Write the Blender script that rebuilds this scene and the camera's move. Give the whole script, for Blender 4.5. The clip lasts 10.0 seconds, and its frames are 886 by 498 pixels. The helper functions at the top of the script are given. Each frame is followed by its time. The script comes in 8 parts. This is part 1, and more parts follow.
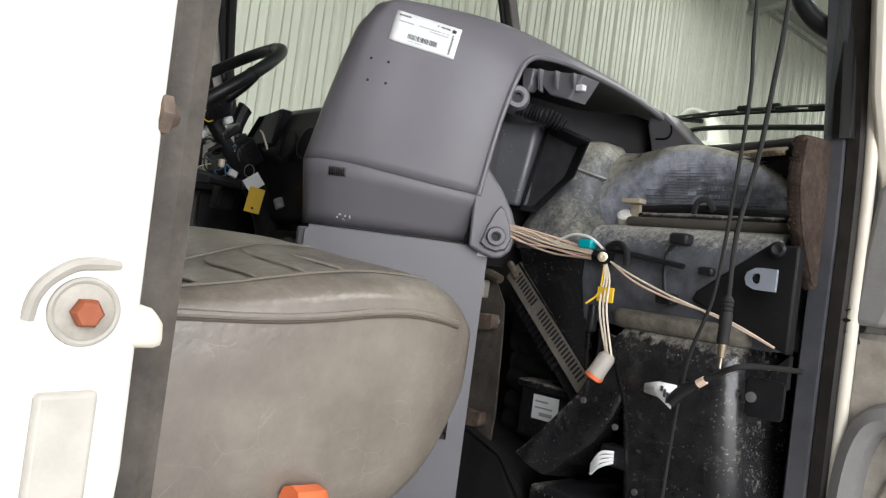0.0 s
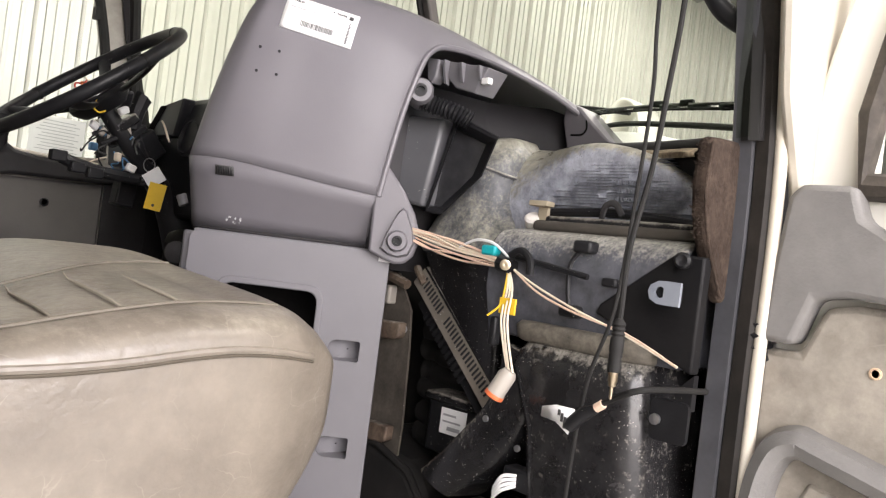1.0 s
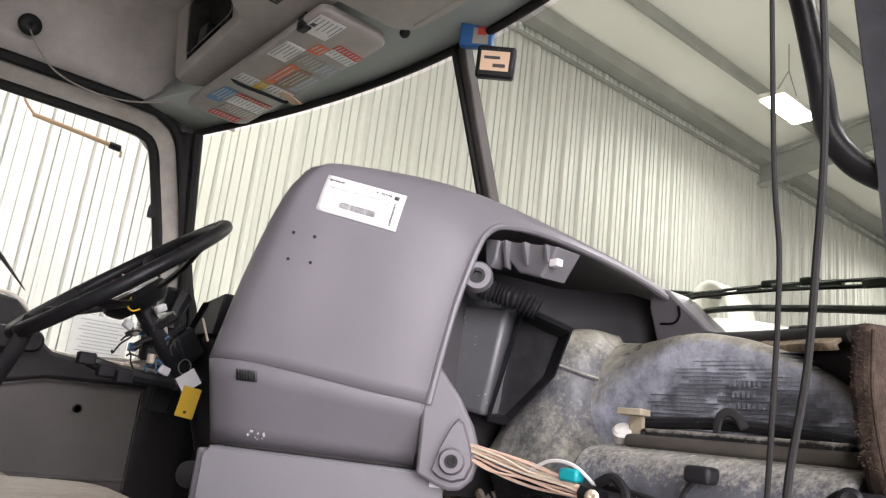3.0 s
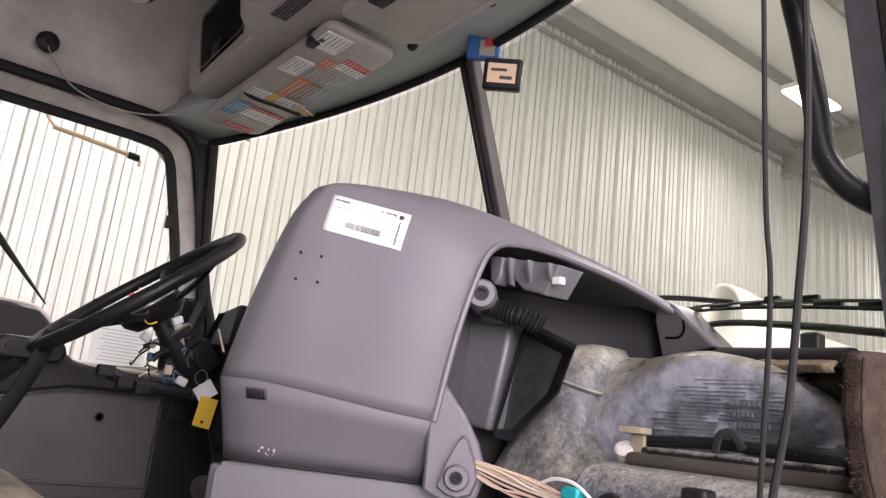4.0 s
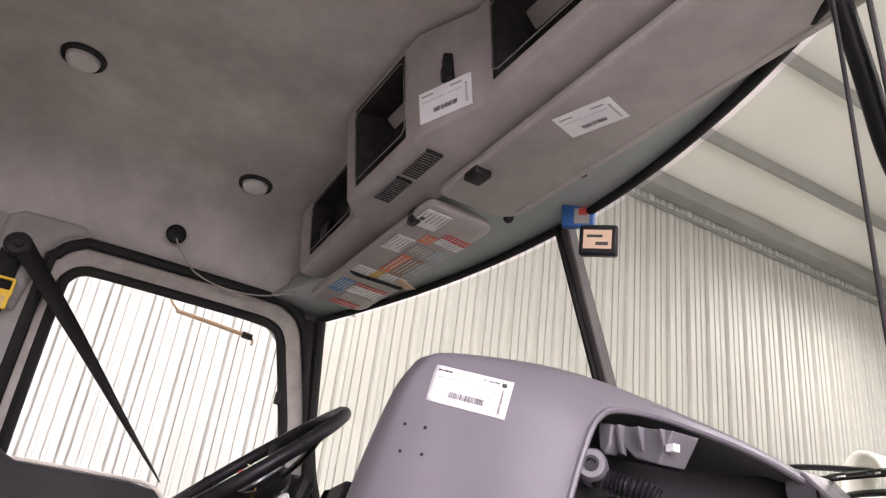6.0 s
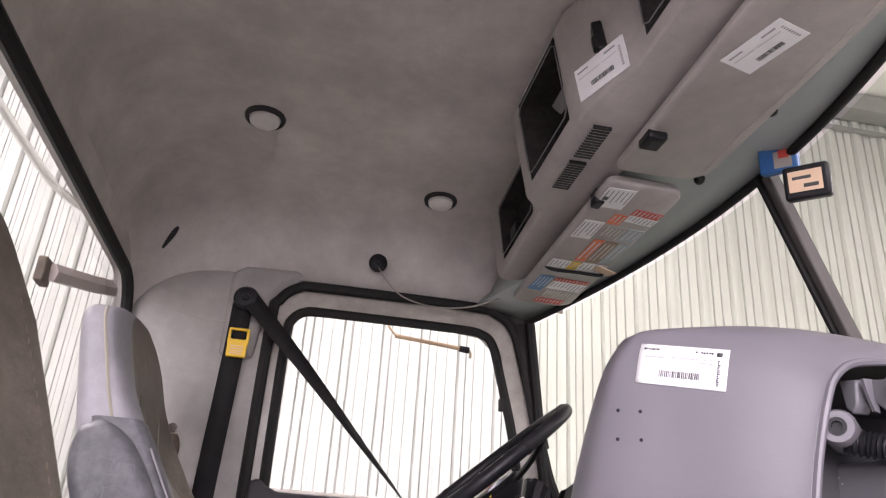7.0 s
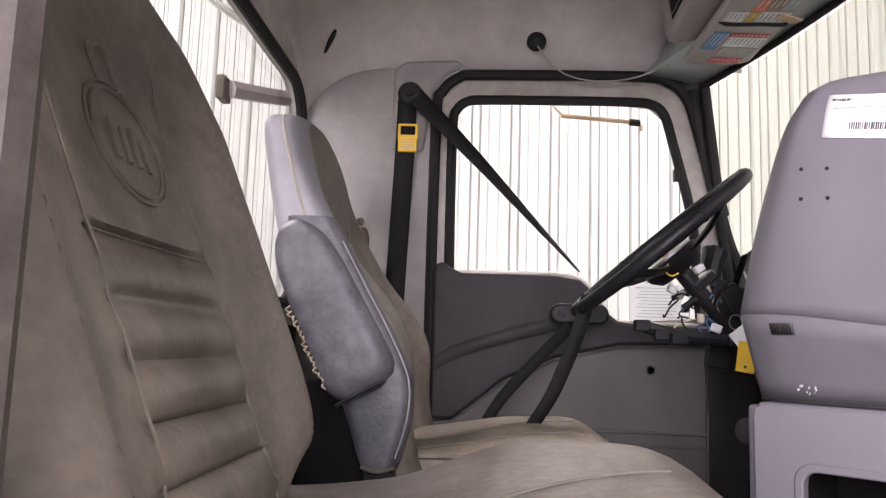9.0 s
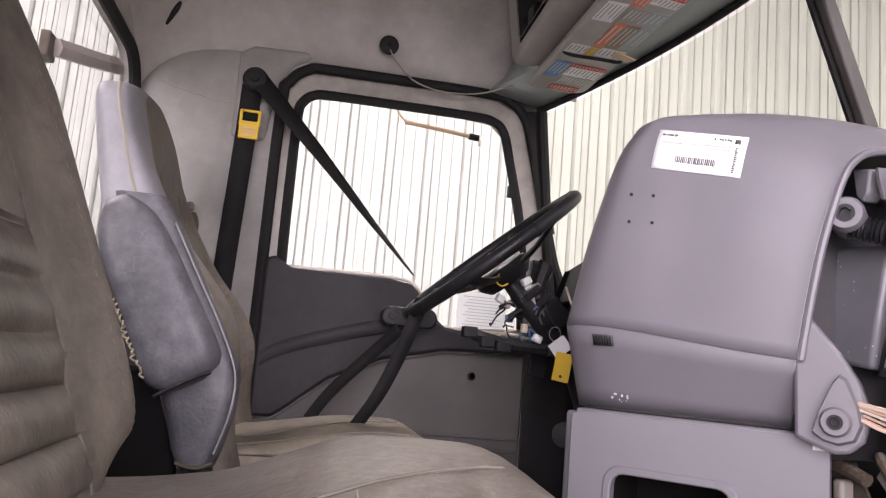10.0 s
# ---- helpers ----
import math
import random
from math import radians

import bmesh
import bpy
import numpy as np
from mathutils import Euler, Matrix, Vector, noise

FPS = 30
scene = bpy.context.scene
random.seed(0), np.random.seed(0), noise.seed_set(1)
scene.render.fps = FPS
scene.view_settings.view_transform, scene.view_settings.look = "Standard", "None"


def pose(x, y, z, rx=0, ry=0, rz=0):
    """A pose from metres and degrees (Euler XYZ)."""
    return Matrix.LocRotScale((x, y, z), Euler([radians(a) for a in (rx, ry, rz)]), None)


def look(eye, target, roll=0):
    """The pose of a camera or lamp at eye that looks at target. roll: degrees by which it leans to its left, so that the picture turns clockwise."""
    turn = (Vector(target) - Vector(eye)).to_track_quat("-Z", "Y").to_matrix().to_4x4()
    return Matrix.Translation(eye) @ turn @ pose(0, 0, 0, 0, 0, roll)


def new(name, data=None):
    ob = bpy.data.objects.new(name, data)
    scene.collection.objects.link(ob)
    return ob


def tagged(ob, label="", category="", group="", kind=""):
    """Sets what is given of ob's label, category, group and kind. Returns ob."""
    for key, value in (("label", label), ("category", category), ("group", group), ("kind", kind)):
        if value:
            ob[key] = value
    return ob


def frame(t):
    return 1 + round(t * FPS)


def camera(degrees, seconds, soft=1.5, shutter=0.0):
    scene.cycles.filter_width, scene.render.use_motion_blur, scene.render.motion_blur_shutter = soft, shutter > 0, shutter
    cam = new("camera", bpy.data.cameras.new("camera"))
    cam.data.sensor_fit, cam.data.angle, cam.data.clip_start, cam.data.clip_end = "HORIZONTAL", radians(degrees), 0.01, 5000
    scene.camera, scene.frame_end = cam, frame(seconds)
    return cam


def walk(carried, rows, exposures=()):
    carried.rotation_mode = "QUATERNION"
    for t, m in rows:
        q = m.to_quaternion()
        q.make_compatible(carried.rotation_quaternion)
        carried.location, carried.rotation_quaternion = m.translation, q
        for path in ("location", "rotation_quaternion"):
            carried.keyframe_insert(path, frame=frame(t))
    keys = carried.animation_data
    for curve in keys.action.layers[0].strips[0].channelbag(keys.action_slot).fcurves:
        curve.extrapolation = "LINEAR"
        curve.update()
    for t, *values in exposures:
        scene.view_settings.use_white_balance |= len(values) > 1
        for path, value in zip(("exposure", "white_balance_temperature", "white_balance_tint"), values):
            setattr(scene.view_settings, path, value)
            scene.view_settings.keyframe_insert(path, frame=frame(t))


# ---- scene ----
cam = camera(60.7, 10.0, 1.25)
PATH = [
    (0, (-0.172, -1.172, 0.549), (1.15, 0.329, 0.594), 7.6),
    (0.5, (-0.111, -1.154, 0.569), (1.304, 0.259, 0.614), 7.4),
    (1, (-0.064, -1.163, 0.591), (1.35, 0.252, 0.61), 7.2),
    (1.5, (-0.011, -1.158, 0.612), (1.386, 0.274, 0.603), 6.9),
    (2, (-0.001, -1.089, 0.622), (1.335, 0.4, 0.618), 6.6),
    (2.5, (0.059, -1.037, 0.63), (1.319, 0.489, 0.919), 6.5),
    (3, (0.07, -1.036, 0.625), (1.262, 0.494, 1.113), 6.9),
    (4.5, (0.072, -1.076, 0.662), (1.199, 0.509, 1.128), 6.8),
    (5, (0.065, -1.078, 0.658), (1.077, 0.472, 1.417), 7.3),
    (6.5, (0.078, -1.062, 0.644), (0.706, 0.636, 1.493), 6.1),
    (7, (0.117, -1.056, 0.645), (0.412, 0.746, 1.461), 4.0),
    (7.5, (0.131, -1.065, 0.645), (0.11, 0.768, 1.444), 2.2),
    (8, (0.126, -1.064, 0.639), (0.07, 0.775, 1.423), 2.3),
    (8.5, (0.131, -1.056, 0.643), (0.047, 0.893, 1.086), 1.8),
    (9, (0.125, -1.059, 0.642), (0.02, 0.922, 0.895), 1.8),
    (9.5, (0.117, -1.051, 0.639), (0.147, 0.932, 0.902), 2.7),
    (10, (0.1, -1.055, 0.632), (0.452, 0.892, 0.922), 4.9),
]
EXPOSURES = [(0,-0.04,6250,8),(0.7,0.55,6700,14),(2.2,0.65,6550,12),(3.0,0.55,6450,18),(5.0,0.44,6550,28),(7.5,0.63,6350,27),(10.0,0.58,6400,27)]
walk(cam, [(t, look(e, g, r)) for t, e, g, r in PATH], EXPOSURES)

# ---- world and large lights ----
world = bpy.data.worlds.new("world")
scene.world = world
world.use_nodes = True
wn, wl = world.node_tree.nodes, world.node_tree.links
sky = wn.new("ShaderNodeTexSky")
sky.sky_type, sky.sun_disc = "NISHITA", False
sky.sun_elevation, sky.sun_rotation = radians(48), radians(200)
wl.new(sky.outputs[0], wn["Background"].inputs[0])
wn["Background"].inputs[1].default_value = 0.12


def area_lamp(name, m, w, h, power, colour):
    d = bpy.data.lights.new(name, "AREA")
    d.shape, d.size, d.size_y, d.energy, d.color = "RECTANGLE", w, h, power, colour
    ob = new(name, d)
    ob.matrix_world = m
    return ob


# daylight through the open bay door behind the camera, and the high-bay fixtures
area_lamp("bay_daylight", look((-0.5, -4.9, 1.85), (0.5, 0, 1.1)), 5.6, 3.2, 430, (1.0, 0.96, 0.95))
FIXTURES = [(-4.5, 3.2), (1.2, 3.4), (10.2, 4.07), (17.5, 4.1), (-3.5, -3.0), (4.5, -3.0), (11, -3.0)]
for fx, fy in FIXTURES:
    area_lamp("fixture_light", look((fx, fy, 5.93), (fx, fy, 0)), 1.0, 0.36, 150 if fx < 9 else 95, (1.0, 0.975, 0.95))


# ---- materials ----
def surf(name, c1, c2, scale=6.0, rough=0.6, bump=0.1, bscale=120.0, metal=0.0, rvar=0.1, dust=None, dlev=0.5, coat=0.0, detail=6.0, brough=0.62, spec=0.5, lines=None, speck=None, mottle=0.0, dscale=55.0, dbig=0.5, dsoft=0.4):
    """A worn surface: two colours mixed by broad noise, fine grain, bump, optional dust settled in patches."""
    m = bpy.data.materials.new(name)
    m.use_nodes = True
    n, l = m.node_tree.nodes, m.node_tree.links
    b = n["Principled BSDF"]
    tc = n.new("ShaderNodeTexCoord")
    big = n.new("ShaderNodeTexNoise")
    big.inputs["Scale"].default_value, big.inputs["Detail"].default_value, big.inputs["Roughness"].default_value = scale, detail, brough
    fine = n.new("ShaderNodeTexNoise")
    fine.inputs["Scale"].default_value, fine.inputs["Detail"].default_value = bscale, 3.0
    for q in (big, fine):
        l.new(tc.outputs["Object"], q.inputs["Vector"])
    ramp = n.new("ShaderNodeMapRange")
    ramp.inputs[1].default_value, ramp.inputs[2].default_value = 0.3, 0.7
    l.new(big.outputs[0], ramp.inputs[0])
    mix = n.new("ShaderNodeMix")
    mix.data_type = "RGBA"
    mix.inputs[6].default_value, mix.inputs[7].default_value = (*c1, 1), (*c2, 1)
    l.new(ramp.outputs[0], mix.inputs[0])
    col = mix.outputs[2]
    if dust:
        geo = n.new("ShaderNodeNewGeometry")
        sep = n.new("ShaderNodeSeparateXYZ")
        l.new(geo.outputs["Normal"], sep.inputs[0])
        dn = n.new("ShaderNodeTexNoise")
        dn.inputs["Scale"].default_value, dn.inputs["Detail"].default_value, dn.inputs["Roughness"].default_value = dscale, 8.0, 0.75
        l.new(tc.outputs["Object"], dn.inputs["Vector"])
        a = n.new("ShaderNodeMath")
        a.operation = "MULTIPLY_ADD"
        l.new(sep.outputs[2], a.inputs[0])
        a.inputs[1].default_value = 0.40
        l.new(dn.outputs[0], a.inputs[2])
        a2 = n.new("ShaderNodeMath")
        a2.operation = "MULTIPLY_ADD"
        l.new(big.outputs[0], a2.inputs[0])
        a2.inputs[1].default_value = dbig
        l.new(a.outputs[0], a2.inputs[2])
        dr = n.new("ShaderNodeMapRange")
        lowest = 0.90 + dbig * 0.5 - dlev * 0.5
        dr.inputs[1].default_value, dr.inputs[2].default_value = lowest, lowest + dsoft
        l.new(a2.outputs[0], dr.inputs[0])
        dm = n.new("ShaderNodeMix")
        dm.data_type = "RGBA"
        dm.inputs[7].default_value = (*dust, 1)
        l.new(dr.outputs[0], dm.inputs[0])
        l.new(col, dm.inputs[6])
        col = dm.outputs[2]
    if mottle:
        mn = n.new("ShaderNodeTexNoise")
        mn.inputs["Scale"].default_value, mn.inputs["Detail"].default_value, mn.inputs["Roughness"].default_value = scale * 3.7, 5.0, 0.7
        l.new(tc.outputs["Object"], mn.inputs["Vector"])
        mr = n.new("ShaderNodeMapRange")
        mr.inputs[1].default_value, mr.inputs[2].default_value, mr.inputs[3].default_value, mr.inputs[4].default_value = 0.32, 0.68, 1 - mottle, 1 + mottle
        l.new(mn.outputs[0], mr.inputs[0])
        mm = n.new("ShaderNodeVectorMath")
        mm.operation = "SCALE"
        l.new(col, mm.inputs[0])
        l.new(mr.outputs[0], mm.inputs["Scale"])
        col = mm.outputs[0]
    if lines:
        # fine crazing and scratches: edges of distorted cells, broken up by noise
        lc, lscale, lamt = lines
        wob = n.new("ShaderNodeTexNoise")
        wob.inputs["Scale"].default_value, wob.inputs["Detail"].default_value = lscale * 0.8, 4.0
        l.new(tc.outputs["Object"], wob.inputs["Vector"])
        wv = n.new("ShaderNodeVectorMath")
        wv.operation = "MULTIPLY_ADD"
        wv.inputs[1].default_value = (0.9 / lscale,) * 3
        l.new(wob.outputs["Color"], wv.inputs[0])
        l.new(tc.outputs["Object"], wv.inputs[2])
        vo = n.new("ShaderNodeTexVoronoi")
        vo.feature = "DISTANCE_TO_EDGE"
        vo.inputs["Scale"].default_value = lscale
        l.new(wv.outputs[0], vo.inputs["Vector"])
        lr = n.new("ShaderNodeMapRange")
        lr.inputs[1].default_value, lr.inputs[2].default_value, lr.inputs[3].default_value, lr.inputs[4].default_value = 0.0, 0.016, 1.0, 0.0
        l.new(vo.outputs["Distance"], lr.inputs[0])
        brk = n.new("ShaderNodeTexNoise")
        brk.inputs["Scale"].default_value, brk.inputs["Detail"].default_value = lscale * 0.55, 3.0
        l.new(tc.outputs["Object"], brk.inputs["Vector"])
        br = n.new("ShaderNodeMapRange")
        br.inputs[1].default_value, br.inputs[2].default_value, br.inputs[4].default_value = 0.50, 0.66, lamt
        l.new(brk.outputs[0], br.inputs[0])
        lm = n.new("ShaderNodeMath")
        lm.operation = "MULTIPLY"
        l.new(lr.outputs[0], lm.inputs[0])
        l.new(br.outputs[0], lm.inputs[1])
        lx = n.new("ShaderNodeMix")
        lx.data_type = "RGBA"
        lx.inputs[7].default_value = (*lc, 1)
        l.new(lm.outputs[0], lx.inputs[0])
        l.new(col, lx.inputs[6])
        col = lx.outputs[2]
    if speck:
        # scattered grains of dirt
        sc, sscale, share = speck
        sv = n.new("ShaderNodeTexVoronoi")
        sv.inputs["Scale"].default_value = sscale
        l.new(tc.outputs["Object"], sv.inputs["Vector"])
        s1 = n.new("ShaderNodeMath")
        s1.operation = "LESS_THAN"
        s1.inputs[1].default_value = 0.2
        l.new(sv.outputs["Distance"], s1.inputs[0])
        s2 = n.new("ShaderNodeMath")
        s2.operation = "LESS_THAN"
        s2.inputs[1].default_value = share
        ss = n.new("ShaderNodeSeparateColor")
        l.new(sv.outputs["Color"], ss.inputs[0])
        l.new(ss.outputs[0], s2.inputs[0])
        s3 = n.new("ShaderNodeMath")
        s3.operation = "MULTIPLY"
        l.new(s1.outputs[0], s3.inputs[0])
        l.new(s2.outputs[0], s3.inputs[1])
        sx = n.new("ShaderNodeMix")
        sx.data_type = "RGBA"
        sx.inputs[7].default_value = (*sc, 1)
        l.new(s3.outputs[0], sx.inputs[0])
        l.new(col, sx.inputs[6])
        col = sx.outputs[2]
    b.inputs["Specular IOR Level"].default_value = spec
    l.new(col, b.inputs["Base Color"])
    rr = n.new("ShaderNodeMapRange")
    rr.inputs[3].default_value, rr.inputs[4].default_value = max(0.02, rough - rvar), min(1, rough + rvar)
    l.new(big.outputs[0], rr.inputs[0])
    l.new(rr.outputs[0], b.inputs["Roughness"])
    b.inputs["Metallic"].default_value = metal
    b.inputs["Coat Weight"].default_value = coat
    if bump:
        bp = n.new("ShaderNodeBump")
        bp.inputs["Strength"].default_value, bp.inputs["Distance"].default_value = bump, 0.002
        l.new(fine.outputs[0], bp.inputs["Height"])
        l.new(bp.outputs[0], b.inputs["Normal"])
    return m


def plain(name, c, rough=0.5, metal=0.0):
    return surf(name, c, tuple(v * 0.86 for v in c), 14, rough, 0.04, 200, metal, 0.06)


def glass(name, tint, rough=0.0, least=0.02):
    m = bpy.data.materials.new(name)
    m.use_nodes = True
    n, l = m.node_tree.nodes, m.node_tree.links
    n.remove(n["Principled BSDF"])
    tr, gl, mx, lw, fr = n.new("ShaderNodeBsdfTransparent"), n.new("ShaderNodeBsdfGlossy"), n.new("ShaderNodeMixShader"), n.new("ShaderNodeLayerWeight"), n.new("ShaderNodeMapRange")
    tr.inputs[0].default_value = (*tint, 1)
    gl.inputs["Roughness"].default_value = rough
    lw.inputs[0].default_value = 0.5
    fr.inputs[1].default_value, fr.inputs[2].default_value, fr.inputs[3].default_value, fr.inputs[4].default_value = 0.55, 1.0, least, 0.45
    l.new(lw.outputs["Facing"], fr.inputs[0])
    l.new(fr.outputs[0], mx.inputs[0])
    l.new(tr.outputs[0], mx.inputs[1])
    l.new(gl.outputs[0], mx.inputs[2])
    l.new(mx.outputs[0], n["Material Output"].inputs[0])
    return m


def glow(name, c, power):
    m = bpy.data.materials.new(name)
    m.use_nodes = True
    b = m.node_tree.nodes["Principled BSDF"]
    b.inputs["Base Color"].default_value = (*c, 1)
    b.inputs["Emission Color"].default_value, b.inputs["Emission Strength"].default_value = (*c, 1), power
    return m


def thin_paper(name, c):
    """Paper that lets much of the light behind it through."""
    m = bpy.data.materials.new(name)
    m.use_nodes = True
    n, l = m.node_tree.nodes, m.node_tree.links
    tr, mx = n.new("ShaderNodeBsdfTranslucent"), n.new("ShaderNodeMixShader")
    tr.inputs[0].default_value = (*c, 1)
    n["Principled BSDF"].inputs["Base Color"].default_value = (*c, 1)
    mx.inputs[0].default_value = 0.65
    l.new(n["Principled BSDF"].outputs[0], mx.inputs[1])
    l.new(tr.outputs[0], mx.inputs[2])
    l.new(mx.outputs[0], n["Material Output"].inputs[0])
    return m


DUST = (0.40, 0.375, 0.33)
GRIT = (0.55, 0.53, 0.49)
M_DASH = surf("grey_dash_plastic", (0.140, 0.133, 0.147), (0.160, 0.152, 0.166), 5, 0.40, 0.06, 420, rvar=0.05)
M_DASH_LO = surf("light_grey_plastic", (0.151, 0.147, 0.159), (0.175, 0.170, 0.183), 5, 0.4, 0.06, 420, rvar=0.05)
M_BLACK = surf("black_plastic", (0.009, 0.009, 0.010), (0.018, 0.018, 0.020), 9, 0.42, 0.1, 160, rvar=0.12, spec=0.25, speck=(GRIT, 600, 0.02))
M_BLACK_D = surf("dusty_black_plastic", (0.010, 0.010, 0.011), (0.023, 0.022, 0.023), 7, 0.24, 0.12, 120, rvar=0.10, spec=0.5, dust=DUST, dlev=0.55, speck=(GRIT, 520, 0.09), mottle=0.4, dscale=90)
M_BLACK_T = surf("dust_caked_black_plastic", (0.056, 0.059, 0.070), (0.118, 0.121, 0.138), 7, 0.25, 0.12, 120, rvar=0.10, dust=(0.46, 0.44, 0.39), dlev=0.55, speck=((0.05, 0.05, 0.05), 480, 0.18), mottle=0.35, dscale=170, dbig=0.25)
M_DUCT = surf("dusty_grey_duct", (0.275, 0.288, 0.338), (0.385, 0.400, 0.450), 14, 0.28, 0.25, 90, rvar=0.10, dust=(0.34, 0.325, 0.270), dlev=0.68, speck=((0.06, 0.06, 0.057), 460, 0.20), mottle=0.42, dscale=170, dbig=0.35, dsoft=0.20)
M_OHC = surf("dark_grey_overhead_plastic", (0.342, 0.315, 0.296), (0.412, 0.381, 0.359), 5, 0.5, 0.25, 380, mottle=0.10)
M_VOID = surf("near_black_matte", (0.005, 0.005, 0.005), (0.009, 0.008, 0.008), 9, 0.95, 0.1, 90, spec=0.08)
M_SEAL = surf("black_rubber", (0.008, 0.008, 0.008), (0.016, 0.015, 0.014), 12, 0.7, 0.1, 150, spec=0.3)
M_PILLAR = surf("brown_grey_rubber", (0.040, 0.034, 0.029), (0.092, 0.079, 0.066), 9, 0.65, 0.35, 80, spec=0.35, mottle=0.4)
M_HEAD = surf("grey_headliner", (0.395, 0.367, 0.340), (0.60, 0.563, 0.527), 3.5, 0.9, 0.35, 380, mottle=0.10, detail=6)
# headliner grey again, darker: the side wall's shade is put into the colour
M_SIDE = surf("grey_headliner_shaded", (0.232, 0.219, 0.206), (0.357, 0.339, 0.32), 3.5, 0.85, 0.35, 380, mottle=0.10)
M_TRIM = surf("grey_trim", (0.165, 0.16, 0.156), (0.21, 0.203, 0.197), 5, 0.6, 0.3, 300, mottle=0.1)
M_DTRIM = surf("dark_grey_door_plastic", (0.022, 0.021, 0.022), (0.034, 0.032, 0.033), 5, 0.55, 0.25, 300, spec=0.25, mottle=0.15)
M_DPANEL = surf("grey_door_vinyl", (0.090, 0.084, 0.077), (0.118, 0.110, 0.102), 7, 0.6, 0.35, 220)
M_VINYL = surf("worn_beige_grey_vinyl", (0.130, 0.111, 0.090), (0.196, 0.170, 0.139), 8, 0.36, 0.35, 130, spec=0.9, rvar=0.1, detail=10, brough=0.66, dust=(0.30, 0.27, 0.22), dlev=0.22, dscale=80, mottle=0.13, lines=((0.34, 0.31, 0.26), 34, 0.4))
M_SEAM = plain("pale_seam_cord", (0.33, 0.30, 0.245), 0.7)
M_WELT = plain("beige_welt", (0.15, 0.132, 0.105), 0.6)
M_VINYL_S = surf("worn_seat_side_vinyl", (0.17, 0.15, 0.13), (0.36, 0.33, 0.285), 12, 0.55, 0.3, 110, rvar=0.1, dust=(0.5, 0.46, 0.4), dlev=0.4, mottle=0.15, lines=((0.52, 0.48, 0.42), 14, 0.4))
M_BACK = surf("dark_grey_seat_vinyl", (0.103, 0.086, 0.068), (0.190, 0.162, 0.128), 6, 0.47, 0.35, 140, rvar=0.12, mottle=0.28, lines=((0.24, 0.21, 0.17), 18, 0.3))
M_ARM = surf("grey_armrest_vinyl", (0.055, 0.055, 0.062), (0.138, 0.134, 0.143), 9, 0.45, 0.3, 160, mottle=0.32, lines=((0.30, 0.29, 0.30), 40, 0.4))
M_ARM_L = surf("pale_grey_seat_side_vinyl", (0.24, 0.235, 0.25), (0.31, 0.30, 0.315), 7, 0.5, 0.3, 160, mottle=0.1)
M_PIPE = plain("light_welt", (0.34, 0.31, 0.25), 0.7)
M_VINYL_L = surf("pale_beige_vinyl", (0.175, 0.148, 0.105), (0.27, 0.235, 0.175), 10, 0.55, 0.35, 130, detail=9, mottle=0.2, lines=((0.2, 0.17, 0.13), 20, 0.5))
M_DARKLINE = plain("dark_brown_line", (0.075, 0.062, 0.045), 0.85)
M_STITCH = plain("tan_stitching", (0.20, 0.16, 0.12), 0.8)
M_WHITE = surf("white_paint", (0.72, 0.70, 0.64), (0.80, 0.78, 0.73), 4, 0.35, 0.03, 200, coat=0.3)
# the hood's white paint, darkened in colour to stand for weaker light on it
M_HOOD = surf("dimmed_white_paint", (0.50, 0.50, 0.47), (0.60, 0.60, 0.57), 4, 0.4, 0.03, 200)
M_CREAM = surf("dirty_cream_paint", (0.55, 0.50, 0.41), (0.72, 0.68, 0.60), 6, 0.45, 0.08, 150)
M_DCREAM = surf("darker_cream_paint", (0.27, 0.25, 0.215), (0.42, 0.395, 0.35), 7, 0.45, 0.08, 150, mottle=0.12)
M_STICK = plain("white_label", (0.82, 0.82, 0.82), 0.4)
M_INK = plain("printed_ink", (0.05, 0.05, 0.05), 0.6)
M_GREYINK = plain("faint_print", (0.35, 0.35, 0.36), 0.6)
M_FAINT = plain("faded_print", (0.60, 0.61, 0.62), 0.6)
M_PALEBLUE = plain("pale_blue_print", (0.36, 0.42, 0.45), 0.5)
M_BROWNPRINT = plain("brown_print", (0.30, 0.20, 0.13), 0.5)
M_BOLT = surf("rusted_orange_bolt", (0.17, 0.038, 0.012), (0.29, 0.075, 0.026), 90, 0.6, 0.2, 200)
M_ORANGE = plain("orange_plastic", (0.75, 0.17, 0.06), 0.45)
M_RED = plain("red_print", (0.62, 0.07, 0.05), 0.5)
M_YELLOW = plain("yellow_tag", (0.80, 0.52, 0.03), 0.45)
M_BLUE = plain("blue_box", (0.03, 0.13, 0.35), 0.4)
M_LBLUE = plain("blue_print", (0.10, 0.26, 0.48), 0.5)
M_TEAL = plain("teal_tape", (0.0, 0.38, 0.42), 0.45)
M_TAN = plain("tan_card", (0.70, 0.50, 0.34), 0.7)
M_PINKW = plain("faded_pink_wire", (0.74, 0.54, 0.42), 0.5)
M_CREAMW = plain("cream_wire", (0.78, 0.68, 0.54), 0.5)
M_GREYCON = plain("grey_connector", (0.36, 0.33, 0.29), 0.5)
M_STEEL = surf("bare_steel", (0.42, 0.42, 0.43), (0.55, 0.55, 0.56), 12, 0.35, 0.05, 200, metal=0.9)
M_BRASS = surf("brass", (0.42, 0.35, 0.25), (0.55, 0.47, 0.35), 12, 0.3, 0.02, 200, metal=1.0)
M_GALV = surf("blue_grey_bracket", (0.28, 0.31, 0.37), (0.38, 0.41, 0.46), 10, 0.45, 0.08, 150, metal=0.4)
